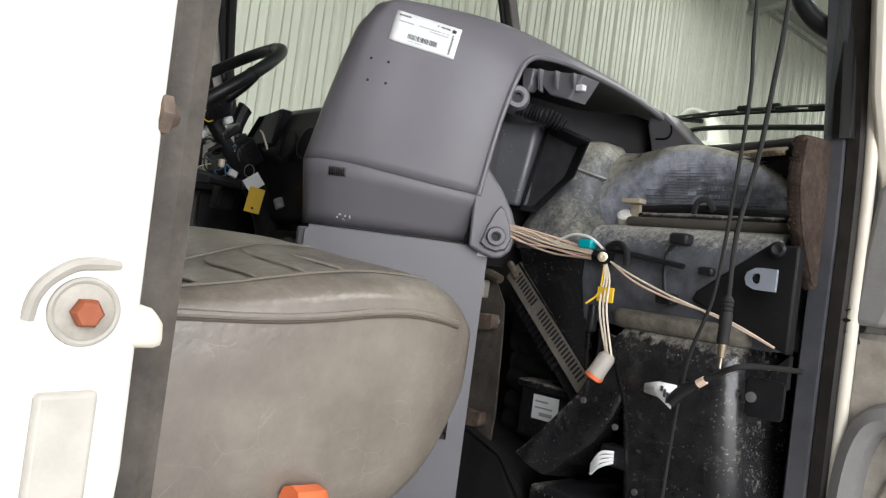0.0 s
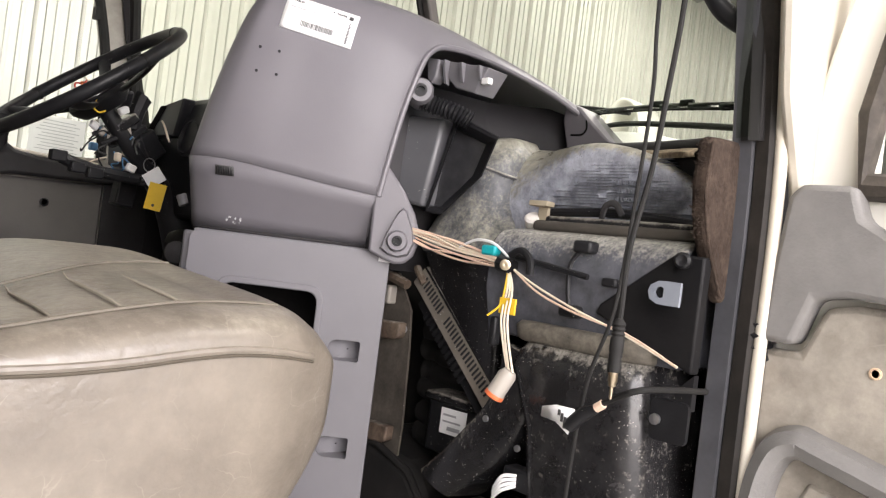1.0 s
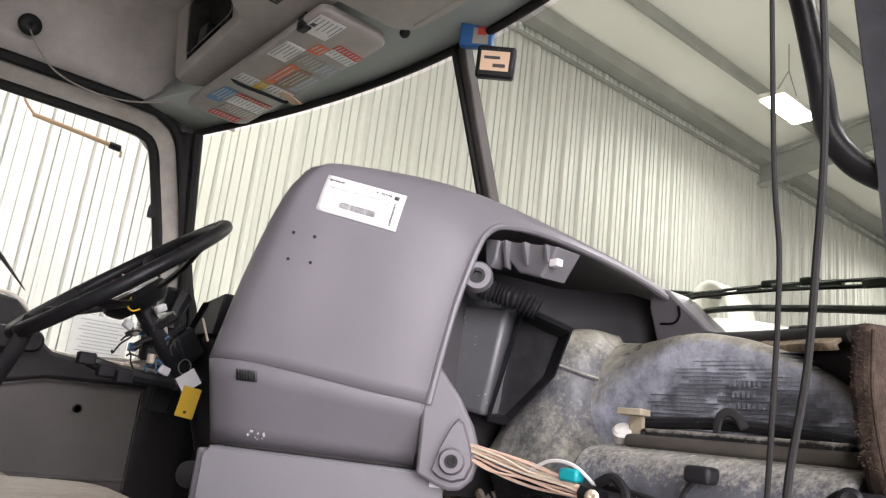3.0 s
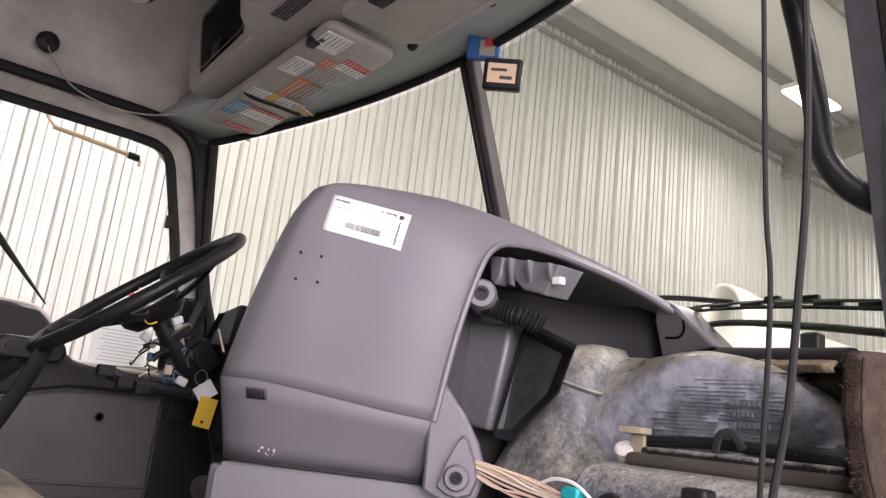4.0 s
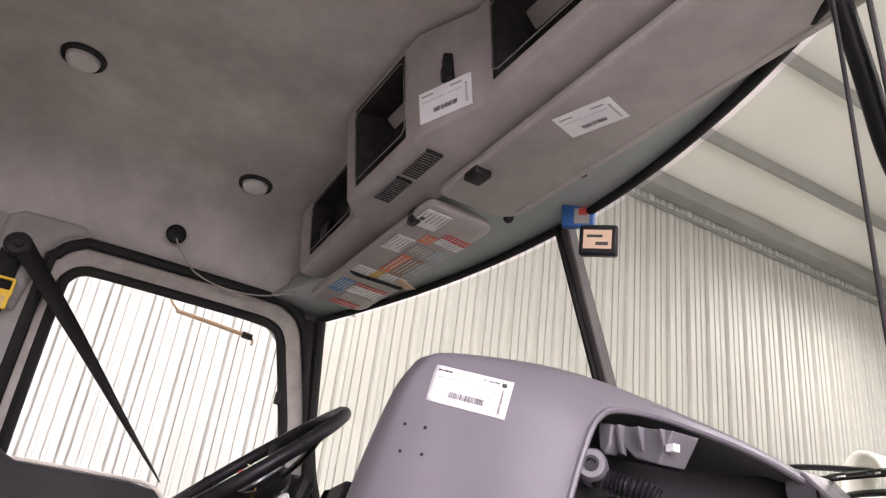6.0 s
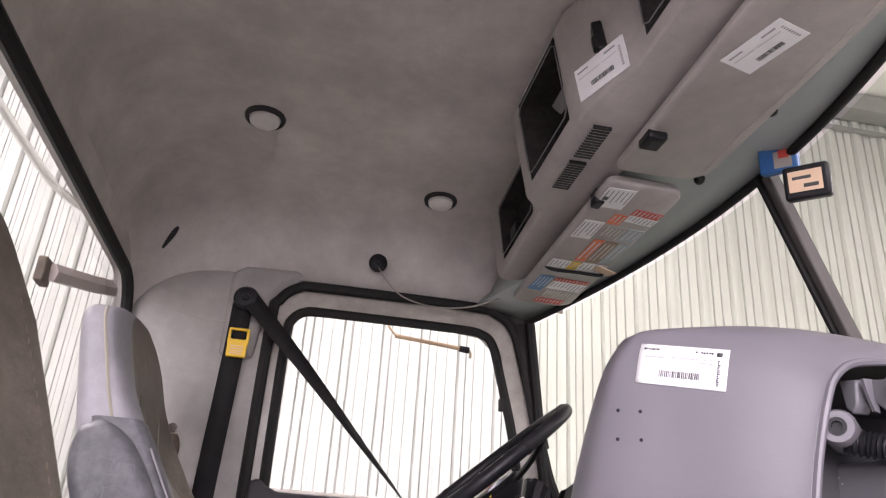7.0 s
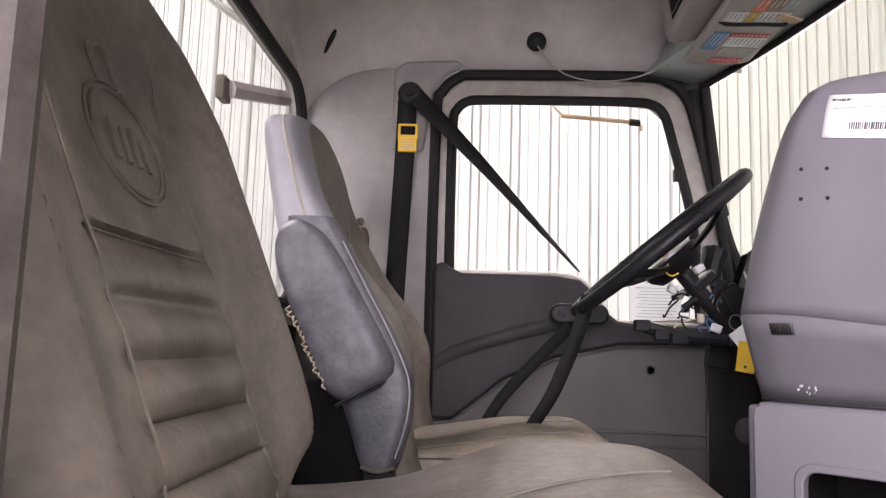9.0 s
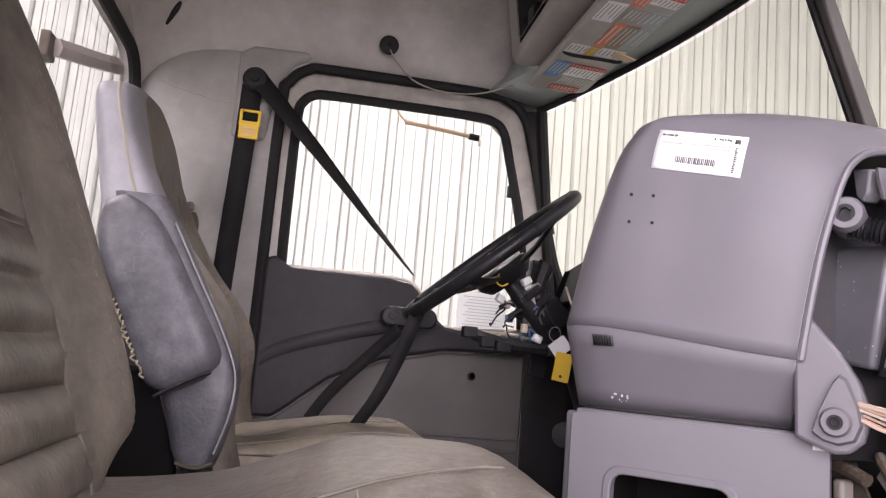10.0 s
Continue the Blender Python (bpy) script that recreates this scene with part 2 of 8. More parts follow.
M_RUST = surf("rusty_steel", (0.060, 0.036, 0.024), (0.15, 0.115, 0.085), 22, 0.7, 0.4, 90, dust=DUST, dlev=0.25, mottle=0.4)
M_CARPET = surf("brown_carpet", (0.024, 0.016, 0.012), (0.068, 0.049, 0.038), 24, 0.95, 1.0, 260, spec=0.2, mottle=0.4)
M_INSUL = surf("black_insulation", (0.009, 0.009, 0.009), (0.022, 0.020, 0.019), 10, 0.8, 0.6, 60, spec=0.2)
M_FLOOR = surf("black_rubber_mat", (0.02, 0.02, 0.02), (0.05, 0.045, 0.04), 8, 0.8, 0.4, 120, dust=DUST, dlev=0.45)
M_FOAM = surf("yellowed_foam", (0.30, 0.255, 0.18), (0.44, 0.38, 0.28), 14, 0.9, 0.5, 140)
M_WEB = surf("black_webbing", (0.008, 0.008, 0.009), (0.018, 0.017, 0.017), 18, 0.8, 0.4, 500, spec=0.25)
M_METAL_WALL = surf("painted_steel_sheet", (0.66, 0.66, 0.625), (0.74, 0.74, 0.705), 0.6, 0.5, 0.02, 60)
M_ROOF = surf("white_roof_insulation", (0.86, 0.85, 0.79), (0.92, 0.91, 0.87), 0.8, 0.7, 0.5, 3)
M_BEAM = surf("grey_steel_beam", (0.30, 0.30, 0.29), (0.38, 0.38, 0.36), 2, 0.6, 0.05, 60)
M_CONC = surf("concrete_floor", (0.46, 0.45, 0.43), (0.58, 0.57, 0.545), 0.9, 0.8, 0.2, 30)
M_CHROME = surf("polished_metal", (0.75, 0.74, 0.72), (0.82, 0.8, 0.78), 9, 0.18, 0.0, 100, metal=1.0)
M_WSGLASS = glass("tinted_windshield_glass", (0.74, 0.785, 0.70))
M_SGLASS = glass("clear_side_glass", (0.90, 0.92, 0.90), 0.0, 0.004)
M_LENS = surf("frosted_lens", (0.62, 0.60, 0.56), (0.72, 0.70, 0.66), 30, 0.35, 0.2, 300)
M_WIPER = surf("weathered_wiper_metal", (0.022, 0.030, 0.024), (0.05, 0.06, 0.05), 20, 0.5, 0.1, 200)
M_LINER = surf("near_black_backing", (0.020, 0.019, 0.021), (0.036, 0.034, 0.037), 6, 0.7, 0.15, 200)
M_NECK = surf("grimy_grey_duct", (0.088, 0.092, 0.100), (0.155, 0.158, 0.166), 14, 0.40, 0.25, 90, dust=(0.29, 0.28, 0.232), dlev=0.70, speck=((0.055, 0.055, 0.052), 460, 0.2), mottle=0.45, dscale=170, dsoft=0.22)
M_STRIA = plain("dark_moulded_marks", (0.17, 0.178, 0.207), 0.5)
M_THINPAPER = thin_paper("thin_white_paper", (0.9, 0.91, 0.9))
M_LAMP = glow("lit_lamp_panel", (1.0, 0.97, 0.90), 22.0)


# ---- building helpers ----
BASE = {}


def thing(name, base, label, category, group="", kind=""):
    ob = new(name)
    ob.location = base
    ob.empty_display_size = 0.05
    BASE[ob] = Vector(base)
    return tagged(ob, label, category, group, kind)


def finish(ob, me, mat, bevel, solid, sub, angle, flat):
    me.materials.append(mat)
    if not flat:
        for p in me.polygons:
            p.use_smooth = True
        me.set_sharp_from_angle(angle=radians(angle))
    if solid:
        md = ob.modifiers.new("thick", "SOLIDIFY")
        md.thickness, md.offset = solid, 0
    if bevel:
        md = ob.modifiers.new("edge", "BEVEL")
        md.width, md.segments, md.limit_method, md.angle_limit = bevel, 2, "ANGLE", radians(35)
        md.harden_normals = False
    if sub:
        md = ob.modifiers.new("soft", "SUBSURF")
        md.levels = md.render_levels = sub


def part(name, bm, mat, parent, label="", bevel=0.0, solid=0.0, sub=0, angle=38, flat=False):
    """One mesh under a thing or a part; the bmesh is in world places."""
    base = BASE[parent]
    bmesh.ops.translate(bm, verts=bm.verts, vec=-base)
    me = bpy.data.meshes.new(name)
    bm.to_mesh(me)
    bm.free()
    ob = new(name, me)
    ob.parent = parent
    BASE[ob] = base
    finish(ob, me, mat, bevel, solid, sub, angle, flat)
    if label:
        ob["label"] = label
    return ob


def solo(name, bm, mat, label, category, group="", kind="", **k):
    """A thing made of one mesh."""
    me = bpy.data.meshes.new(name)
    c = Vector((0, 0, 0))
    zs = min(v.co.z for v in bm.verts)
    for v in bm.verts:
        c += v.co
    c /= len(bm.verts)
    c.z = zs
    bmesh.ops.translate(bm, verts=bm.verts, vec=-c)
    bm.to_mesh(me)
    bm.free()
    ob = new(name, me)
    ob.location = c
    BASE[ob] = c
    finish(ob, me, mat, k.get("bevel", 0), k.get("solid", 0), k.get("sub", 0), k.get("angle", 38), k.get("flat", False))
    return tagged(ob, label, category, group, kind)


def B():
    return bmesh.new()


def box(bm, x0, x1, y0, y1, z0, z1, m=None):
    vs = [bm.verts.new(Vector((x, y, z)) if m is None else m @ Vector((x, y, z))) for x in (x0, x1) for y in (y0, y1) for z in (z0, z1)]
    for f in ((0, 1, 3, 2), (4, 6, 7, 5), (0, 4, 5, 1), (2, 3, 7, 6), (0, 2, 6, 4), (1, 5, 7, 3)):
        bm.faces.new([vs[i] for i in f])
    return bm


def at3(axis, u, v, w):
    return Vector({"x": (w, u, v), "y": (u, w, v), "z": (u, v, w)}[axis])


def prism(bm, pts, axis, a, b, m=None):
    """A polygon in the two other axes, pulled from a to b along axis."""
    M = m or Matrix.Identity(4)
    lo = [bm.verts.new(M @ at3(axis, u, v, a)) for u, v in pts]
    hi = [bm.verts.new(M @ at3(axis, u, v, b)) for u, v in pts]
    n = len(pts)
    bm.faces.new(lo)
    bm.faces.new(hi[::-1])
    for i in range(n):
        bm.faces.new((lo[i], hi[i], hi[(i + 1) % n], lo[(i + 1) % n]))
    bmesh.ops.recalc_face_normals(bm, faces=bm.faces)
    return bm


def rrect(u0, u1, v0, v1, r, n=5):
    r = r if isinstance(r, (list, tuple)) else (r, r, r, r)
    out = []
    for (cu, cv, a0), q in zip(((u0, v0, 180), (u1, v0, 270), (u1, v1, 0), (u0, v1, 90)), r):
        ou, ov = cu + (q if cu == u0 else -q), cv + (q if cv == v0 else -q)
        for i in range(n + 1):
            a = radians(a0 + 90 * i / n)
            out.append((ou + q * math.cos(a), ov + q * math.sin(a)))
    return out


def frame_ring(bm, outer, inner, axis, a, b, m=None):
    """A frame between two loops with as many points each, pulled from a to b along axis."""
    M = m or Matrix.Identity(4)
    n = len(outer)
    g = [[bm.verts.new(M @ at3(axis, u, v, w)) for u, v in loop] for w in (a, b) for loop in (outer, inner)]
    for i in range(n):
        j = (i + 1) % n
        for p, q in ((0, 1), (3, 2), (2, 0), (1, 3)):
            bm.faces.new((g[p][i], g[p][j], g[q][j], g[q][i]))
    bmesh.ops.recalc_face_normals(bm, faces=bm.faces)
    return bm


def loft(bm, rings, caps=True, closed=True):
    vs = [[bm.verts.new(p) for p in r] for r in rings]
    n = len(rings[0])
    for a, b in zip(vs, vs[1:]):
        for i in range(n if closed else n - 1):
            j = (i + 1) % n
            bm.faces.new((a[i], a[j], b[j], b[i]))
    if caps and closed:
        bm.faces.new(vs[0][::-1])
        bm.faces.new(vs[-1])
    bmesh.ops.recalc_face_normals(bm, faces=bm.faces)
    return bm


def spline(pts, k=8, closed=False):
    P = [Vector(p) for p in pts]
    n = len(P)
    if n < 3:
        return P
    out = []
    for i in range(n if closed else n - 1):
        if closed:
            a, b, c, d = P[i - 1], P[i], P[(i + 1) % n], P[(i + 2) % n]
        else:
            a, b, c, d = P[max(i - 1, 0)], P[i], P[i + 1], P[min(i + 2, n - 1)]
        for j in range(k):
            t = j / k
            out.append(0.5 * (2 * b + (c - a) * t + (2 * a - 5 * b + 4 * c - d) * t * t + (3 * b - a - 3 * c + d) * t ** 3))
    if not closed:
        out.append(P[-1])
    return out


def tube(bm, pts, r, seg=8, k=8, closed=False, flat=1.0, up=(0, 0, 1)):
    """A round or flattened bar along a smooth line."""
    P = spline(pts, k, closed) if k > 1 else [Vector(p) for p in pts]
    n = len(P)
    rings = []
    ref = Vector(up)
    ds = [((P[(i + 1) % n] - P[i - 1]) if closed else (P[min(i + 1, n - 1)] - P[max(i - 1, 0)])).normalized() for i in range(n)]
    if flat == 1.0:
        ref = min((ref, Vector((0, 1, 0)), Vector((1, 0, 0)), Vector((0.6, 0.6, 0.5))), key=lambda q: max(abs(d.dot(q)) for d in ds))
    for i, p in enumerate(P):
        d = ds[i]
        s = d.cross(ref)
        if s.length < 1e-3:
            s = d.cross(Vector((1, 0.2, 0)))
        s.normalize()
        u = s.cross(d).normalized()
        rr = r(i / max(n - 1, 1)) if callable(r) else r
        rings.append([p + s * rr * math.cos(a) + u * rr * flat * math.sin(a) for a in (2 * math.pi * q / seg for q in range(seg))])
    if closed:
        rings.append(rings[0])
        loft(bm, rings, caps=False)
        bmesh.ops.remove_doubles(bm, verts=bm.verts, dist=1e-6)
    else:
        loft(bm, rings)
    return bm


def lathe(bm, prof, m, seg=24):
    """Turns (radius, height) points round m's z axis."""
    rings = [[m @ Vector((max(r, 1e-4) * math.cos(a), max(r, 1e-4) * math.sin(a), h)) for a in (2 * math.pi * q / seg for q in range(seg))] for r, h in prof]
    return loft(bm, rings)


def grid(bm, rows):
    return loft(bm, rows, caps=False, closed=False)


def aim(p, d, up=(0, 0, 1)):
    """A frame at p whose z axis points along d."""
    return Matrix.Translation(p) @ Vector(d).to_track_quat("Z", "Y").to_matrix().to_4x4()


def lerp(a, b, t):
    return a + (b - a) * t


def bolt(parent, p, d, r=0.008, mat=None, name="bolt"):
    bm = B()
    lathe(bm, ((r, 0), (r, 0.003), (r * 0.75, 0.0055), (0, 0.006)), aim(p, d), 12)
    return part(name, bm, mat or M_STEEL, parent)


def sticker(parent, o, ux, uy, w, h, mat=None, bars=(), name="label", off=0.0012):
    """A thin printed label: o its corner, ux and uy its directions; bars (u0, u1, v0, v1, material) are print."""
    ux, uy = Vector(ux).normalized(), Vector(uy).normalized()
    nz = ux.cross(uy).normalized()
    m = Matrix((ux, uy, nz)).transposed().to_4x4()
    m.translation = Vector(o)
    lab = part(name, box(B(), 0, w, 0, h, off * 0.3, off, m), mat or M_STICK, parent)
    for u0, u1, v0, v1, bmt in bars:
        part("print", box(B(), u0 * w, u1 * w, v0 * h, v1 * h, off, off + 0.0006, m), bmt, lab)
    return lab


def barcode(u0, u1, v0, v1, n=16, seed=3):
    rnd = random.Random(seed)
    out, u = [], u0
    step = (u1 - u0) / n
    for _ in range(n):
        out.append((u, u + step * rnd.uniform(0.3, 0.75), v0, v1, M_INK))
        u += step
    return out

# ---- the hall round the truck ----
GZ = -1.15
WALL_Y = 6.2
EAVE = 6.62


def hall():
    solo("ground", box(B(), -14, 40, -60, 30, GZ - 0.3, GZ), M_CONC, "smooth grey concrete hall floor", "floor", kind="structure")
    # long ribbed wall: a tall trapezoid rib every 0.385 m, with two small ribs between; deep grooves at their feet are
    # added to draw dark shade lines
    w = tagged(new("wall_long"), "off-white ribbed steel sheet wall of the hall", "wall", kind="structure")
    BASE[w] = Vector((0, 0, 0))
    prof, x = [], -12.34
    while x < 30:
        for dx, d in ((0, 0), (0.001, -0.045), (0.013, -0.045), (0.014, 0), (0.024, 0.055), (0.078, 0.055), (0.088, 0), (0.091, -0.045), (0.103, -0.045), (0.104, 0),
                      (0.168, 0), (0.1700, -0.024), (0.1815, -0.024), (0.184, 0.010), (0.212, 0.010), (0.218, 0), (0.272, 0), (0.2740, -0.024), (0.2855, -0.024), (0.288, 0.010), (0.316, 0.010), (0.322, 0)):
            prof.append((x + dx, WALL_Y - d))
        x += 0.385
    bm = B()
    rows = [[Vector((px, py, z)) for px, py in prof] for z in (GZ, 3.0, EAVE)]
    grid(bm, rows)
    part("ribbed_sheet", bm, M_METAL_WALL, w, flat=True)
    part("backing", box(B(), -12, 30, WALL_Y + 0.06, WALL_Y + 0.15, GZ, EAVE), M_METAL_WALL, w)
    part("eave_beam", box(B(), -12, 30, WALL_Y - 0.32, WALL_Y - 0.06, EAVE - 0.12, EAVE + 0.12), M_BEAM, w)
    part("wall_rail", box(B(), -12, 30, WALL_Y - 0.10, WALL_Y - 0.045, EAVE - 0.30, EAVE - 0.25), M_BEAM, w)
    for i, (a, b) in enumerate(((-12.2, -12), (30, 30.2))):
        solo("wall_end_%d" % (i + 1), box(B(), a, b, -9, WALL_Y + 0.15, GZ, 9.5), M_METAL_WALL, "off-white steel end wall of the hall", "wall", kind="structure")
    bm = B()
    box(bm, -12, -5.2, -5.2, -5.0, GZ, 9.5)
    box(bm, 4.2, 30, -5.2, -5.0, GZ, 9.5)
    box(bm, -5.2, 4.2, -5.2, -5.0, 4.2, 9.5)
    solo("wall_bay", bm, M_METAL_WALL, "off-white steel wall with an open bay door", "wall", kind="structure")
    # roof: insulation sheets sagging between purlins
    bm = B()
    rows = []
    for i in range(31):
        y = lerp(WALL_Y + 0.1, -9, i / 30)
        zz = EAVE + 0.15 + (WALL_Y - y) * 0.16 if y > -1.4 else EAVE + 0.15 + (WALL_Y + 1.4) * 0.16 - (-1.4 - y) * 0.16
        rows.append([Vector((-12 + 42 * j / 60, y, zz - 0.05 * abs(math.sin(i * math.pi / 3)) + 0.02 * math.sin(j * 1.9 + i))) for j in range(61)])
    grid(bm, rows)
    solo("ceiling_hall", bm, M_ROOF, "white wrinkled insulation under the hall roof", "ceiling", kind="structure", solid=0.05)
    for fx in (-6.5, 0.5, 13.2, 19.5, 26):
        r = thing("rafter", (fx, WALL_Y, EAVE - 0.5), "grey steel roof rafter", "beam", "rafters of the hall")
        for y0, y1 in ((WALL_Y - 0.05, -1.4), (-1.4, -8.0)):
            za = EAVE - 0.12 + (0 if y0 > 0 else (WALL_Y + 1.4) * 0.16)
            zb = EAVE - 0.12 + ((WALL_Y + 1.4) * 0.16 if y1 > -2 else (WALL_Y + 1.4) * 0.16 - 6.6 * 0.16)
            for nm, dz0, dz1, hw in (("flange", -0.42, -0.38, 0.11), ("web", -0.38, 0.08, 0.012), ("flange", 0.08, 0.12, 0.11)):
                part(nm, prism(B(), [(y0, za + dz0), (y1, zb + dz0), (y1, zb + dz1), (y0, za + dz1)], "x", fx - hw, fx + hw), M_BEAM, r, flat=True)
    for i in range(5):
        y = WALL_Y - 1.3 - i * 1.45
        z = EAVE + 0.02 + (WALL_Y - y) * 0.16
        solo("purlin", box(B(), -12, 30, y - 0.03, y + 0.03, z - 0.12, z + 0.06), M_BEAM, "thin grey steel roof purlin", "beam", "purlins of the hall")
    for fx, fy in FIXTURES:
        lamp = thing("high_bay_lamp", (fx, fy, 5.95), "lit white rectangular high-bay lamp hung from the roof", "lamp", "lamps of the hall")
        part("housing", box(B(), fx - 0.52, fx + 0.52, fy - 0.2, fy + 0.2, 5.98, 6.06), M_WHITE, lamp, bevel=0.01)
        part("light_panel", box(B(), fx - 0.5, fx + 0.5, fy - 0.18, fy + 0.18, 5.95, 5.978), M_LAMP, lamp)
        bm = B()
        for s in (-0.4, 0.4):
            tube(bm, [(fx + s, fy, 6.06), (fx, fy, 6.6), (fx, fy, EAVE + 0.15 + ((WALL_Y - fy) if fy > -1.4 else (WALL_Y + 1.4 - (-1.4 - fy))) * 0.16)], 0.008, 6, 1)
        part("hanger", bm, M_BEAM, lamp)


hall()

# ---- cab shell ----
YD = 0.78   # inner face of the driver's door
XR = -0.34  # rear wall


def ceiling_z(x, y):
    a = min(abs(y) / 0.78, 1)
    z = 1.535 - 0.012 * a ** 2
    if a > 0.70:
        t = (a - 0.70) / 0.30
        z -= 0.185 * (1 - math.sqrt(max(0, 1 - t ** 2.6)))
    if x < -0.10:
        t = min((-0.10 - x) / 0.25, 1)
        z -= 0.20 * (1 - math.sqrt(max(0, 1 - t ** 2.4)))
    return z


def cab_shell():
    bm = B()
    xs = [XR - 0.01 + 0.012 * i for i in range(12)] + [-0.19 + 0.045 * i for i in range(22)]
    ys = [-0.785 + 0.012 * i for i in range(20)] + [-0.54 + 0.06 * i for i in range(18)] + [0.785 - 0.012 * i for i in range(19, -1, -1)]
    grid(bm, [[Vector((x, y, ceiling_z(x, y) + 0.0015 * noise.noise(Vector((x * 7, y * 7, 0))))) for y in ys] for x in xs])
    solo("ceiling", bm, M_HEAD, "grey moulded headliner of the cab, dusty", "ceiling", kind="structure", solid=0.012, angle=180)
    solo("roof", box(B(), XR - 0.04, 0.80, -0.86, 0.86, 1.56, 1.60), M_WHITE, "white painted cab roof", "roof", kind="structure", bevel=0.02)
    solo("floor", box(B(), XR, 0.93, -0.80, 0.80, -0.05, 0.0), M_FLOOR, "dirty black rubber cab floor", "floor", kind="structure")

    # rear wall with its wide window
    bm = B()
    inner = rrect(-0.775, 0.775, 0.72, 1.275, 0.11, 7)
    outer = rrect(-0.82, 0.82, -0.05, 1.36, 0.004, 7)
    frame_ring(bm, outer, inner, "x", XR - 0.03, XR)
    solo("wall_rear", bm, M_HEAD, "grey trimmed rear wall of the cab", "wall", kind="structure")
    solo("trim_rear_lower", box(B(), XR + 0.003, XR + 0.015, -0.78, 0.78, 0.0, 0.68), M_INSUL, "black carpeted lower rear wall", "wall", kind="structure", bevel=0.004)
    win = thing("window_rear", (XR, 0, 0.72), "wide rear cab window in a black rubber seal", "window", kind="structure")
    part("seal", tube(B(), [(XR + 0.004, u, v) for u, v in rrect(-0.768, 0.768, 0.727, 1.268, 0.11, 7)], 0.014, 8, 1, True), M_SEAL, win)
    g = part("pane", box(B(), XR - 0.02, XR - 0.015, -0.775, 0.775, 0.72, 1.275), M_SGLASS, win)
    g.visible_shadow = False

    # driver's side: wall behind the door, and the header above it
    bm = B()
    prism(bm, [(XR, -0.05), (0.0, -0.05), (0.0, 1.25), (0.03, 1.318), (0.07, 1.335), (0.6, 1.335), (0.62, 1.40), (XR, 1.40)], "y", 0.7835, 0.84)
    solo("wall_driver", bm, M_SIDE, "grey trimmed side wall beside the driver's seat", "wall", kind="structure")
    solo("trim_driver_lower", box(B(), XR + 0.016, -0.03, 0.772, 0.783, 0.0, 0.50), M_INSUL, "black carpeted lower side wall", "wall", kind="structure", bevel=0.004)
    # raised moulding beside the belt anchor
    bm = B()
    prism(bm, [(-0.11, 1.335), (-0.11, 1.12), (-0.03, 1.12), (-0.012, 1.27), (0.02, 1.318), (0.07, 1.345), (0.05, 1.36), (-0.08, 1.355)], "y", 0.772, 0.80)
    solo("trim_moulding", bm, M_SIDE, "grey moulded trim above the belt anchor", "trim", kind="structure", bevel=0.010)
    # black seal round the door opening, then the painted door frame
    loop = [(0.0, 0.02), (0.0, 0.6), (0.0, 1.20), (0.012, 1.275), (0.055, 1.315), (0.12, 1.323), (0.50, 1.323), (0.575, 1.31), (0.62, 1.27), (0.648, 1.18), (0.715, 0.92), (0.745, 0.80), (0.745, 0.40), (0.745, 0.02)]
    solo("door_seal", tube(B(), [(u, 0.782, v) for u, v in loop], 0.0135, 8, 5), M_SEAL, "black rubber seal round the driver's door opening", "seal", kind="structure")
    # passenger side: rear pillar, header, sill
    bm = B()
    prism(bm, [(XR, -0.05), (-0.075, -0.05), (-0.075, 1.25), (-0.02, 1.34), (0.6, 1.34), (0.62, 1.40), (XR, 1.40)], "y", -0.84, -0.80)
    solo("wall_passenger", bm, M_CREAM, "painted pillar and header on the passenger side", "wall", kind="structure")
    bm = B()
    prism(bm, [(-0.33, -0.8), (-0.078, -0.8), (-0.07, 0.2), (-0.055, 0.45), (-0.058, 0.62), (-0.07, 1.33), (-0.33, 1.33)], "y", -0.87, -0.842)
    solo("trim_outer_pillar", bm, M_WHITE, "glossy white painted outer door pillar", "pillar", kind="structure", bevel=0.012)
    bm = B()
    for off, r in ((0, 0.016), (0.02, 0.013)):
        tube(bm, [(-0.058 + off, -0.822, z) for z in (0.0, 0.3, 0.6, 0.9, 1.2)] + [(-0.03 + off, -0.795, 1.30), (0.05, -0.79, 1.335), (0.3, -0.79, 1.335)], r, 8, 4)
    solo("pillar_seal", bm, M_PILLAR, "weathered brown-grey rubber seal on the door pillar", "seal", kind="structure")
    solo("sill", box(B(), -0.33, 0.95, -0.86, -0.80, -0.10, 0.03), M_CREAM, "dirty cream painted door sill", "sill", kind="structure", bevel=0.01)
    # striker, latch tab and bolt on the pillar
    s = thing("door_striker", (-0.06, -0.872, 0.50), "orange bolt in a white striker plate on the door pillar", "striker")
    # ring, plate and ridge: grime plus the relief's shading, put into darker colours
    plate_shade = surf("grimy_shaded_plate", (0.22, 0.20, 0.17), (0.38, 0.35, 0.30), 60, 0.5, 0.1, 200)
    part("ring", tube(B(), [(-0.081 + 0.0120 * math.cos(q), -0.8705, 0.514 + 0.0120 * math.sin(q)) for q in (2 * math.pi * k / 32 for k in range(32))], 0.0014, 8, 1, True), M_DCREAM, s, "grimy raised ring, darkened for its shading")
    part("plate", lathe(B(), ((0.0115, 0), (0.0113, 0.0020), (0.0100, 0.0026), (0.004, 0.0028)), aim((-0.081, -0.869, 0.514), (0, -1, 0)), 24), plate_shade, s, "grimy striker plate, darkened for its shading")
    part("bolt_head", lathe(B(), ((0.0058, 0), (0.0058, 0.005), (0.0046, 0.0065), (0, 0.0065)), aim((-0.081, -0.871, 0.514), (0, -1, 0)), 6), M_BOLT, s, "rusted orange bolt head")
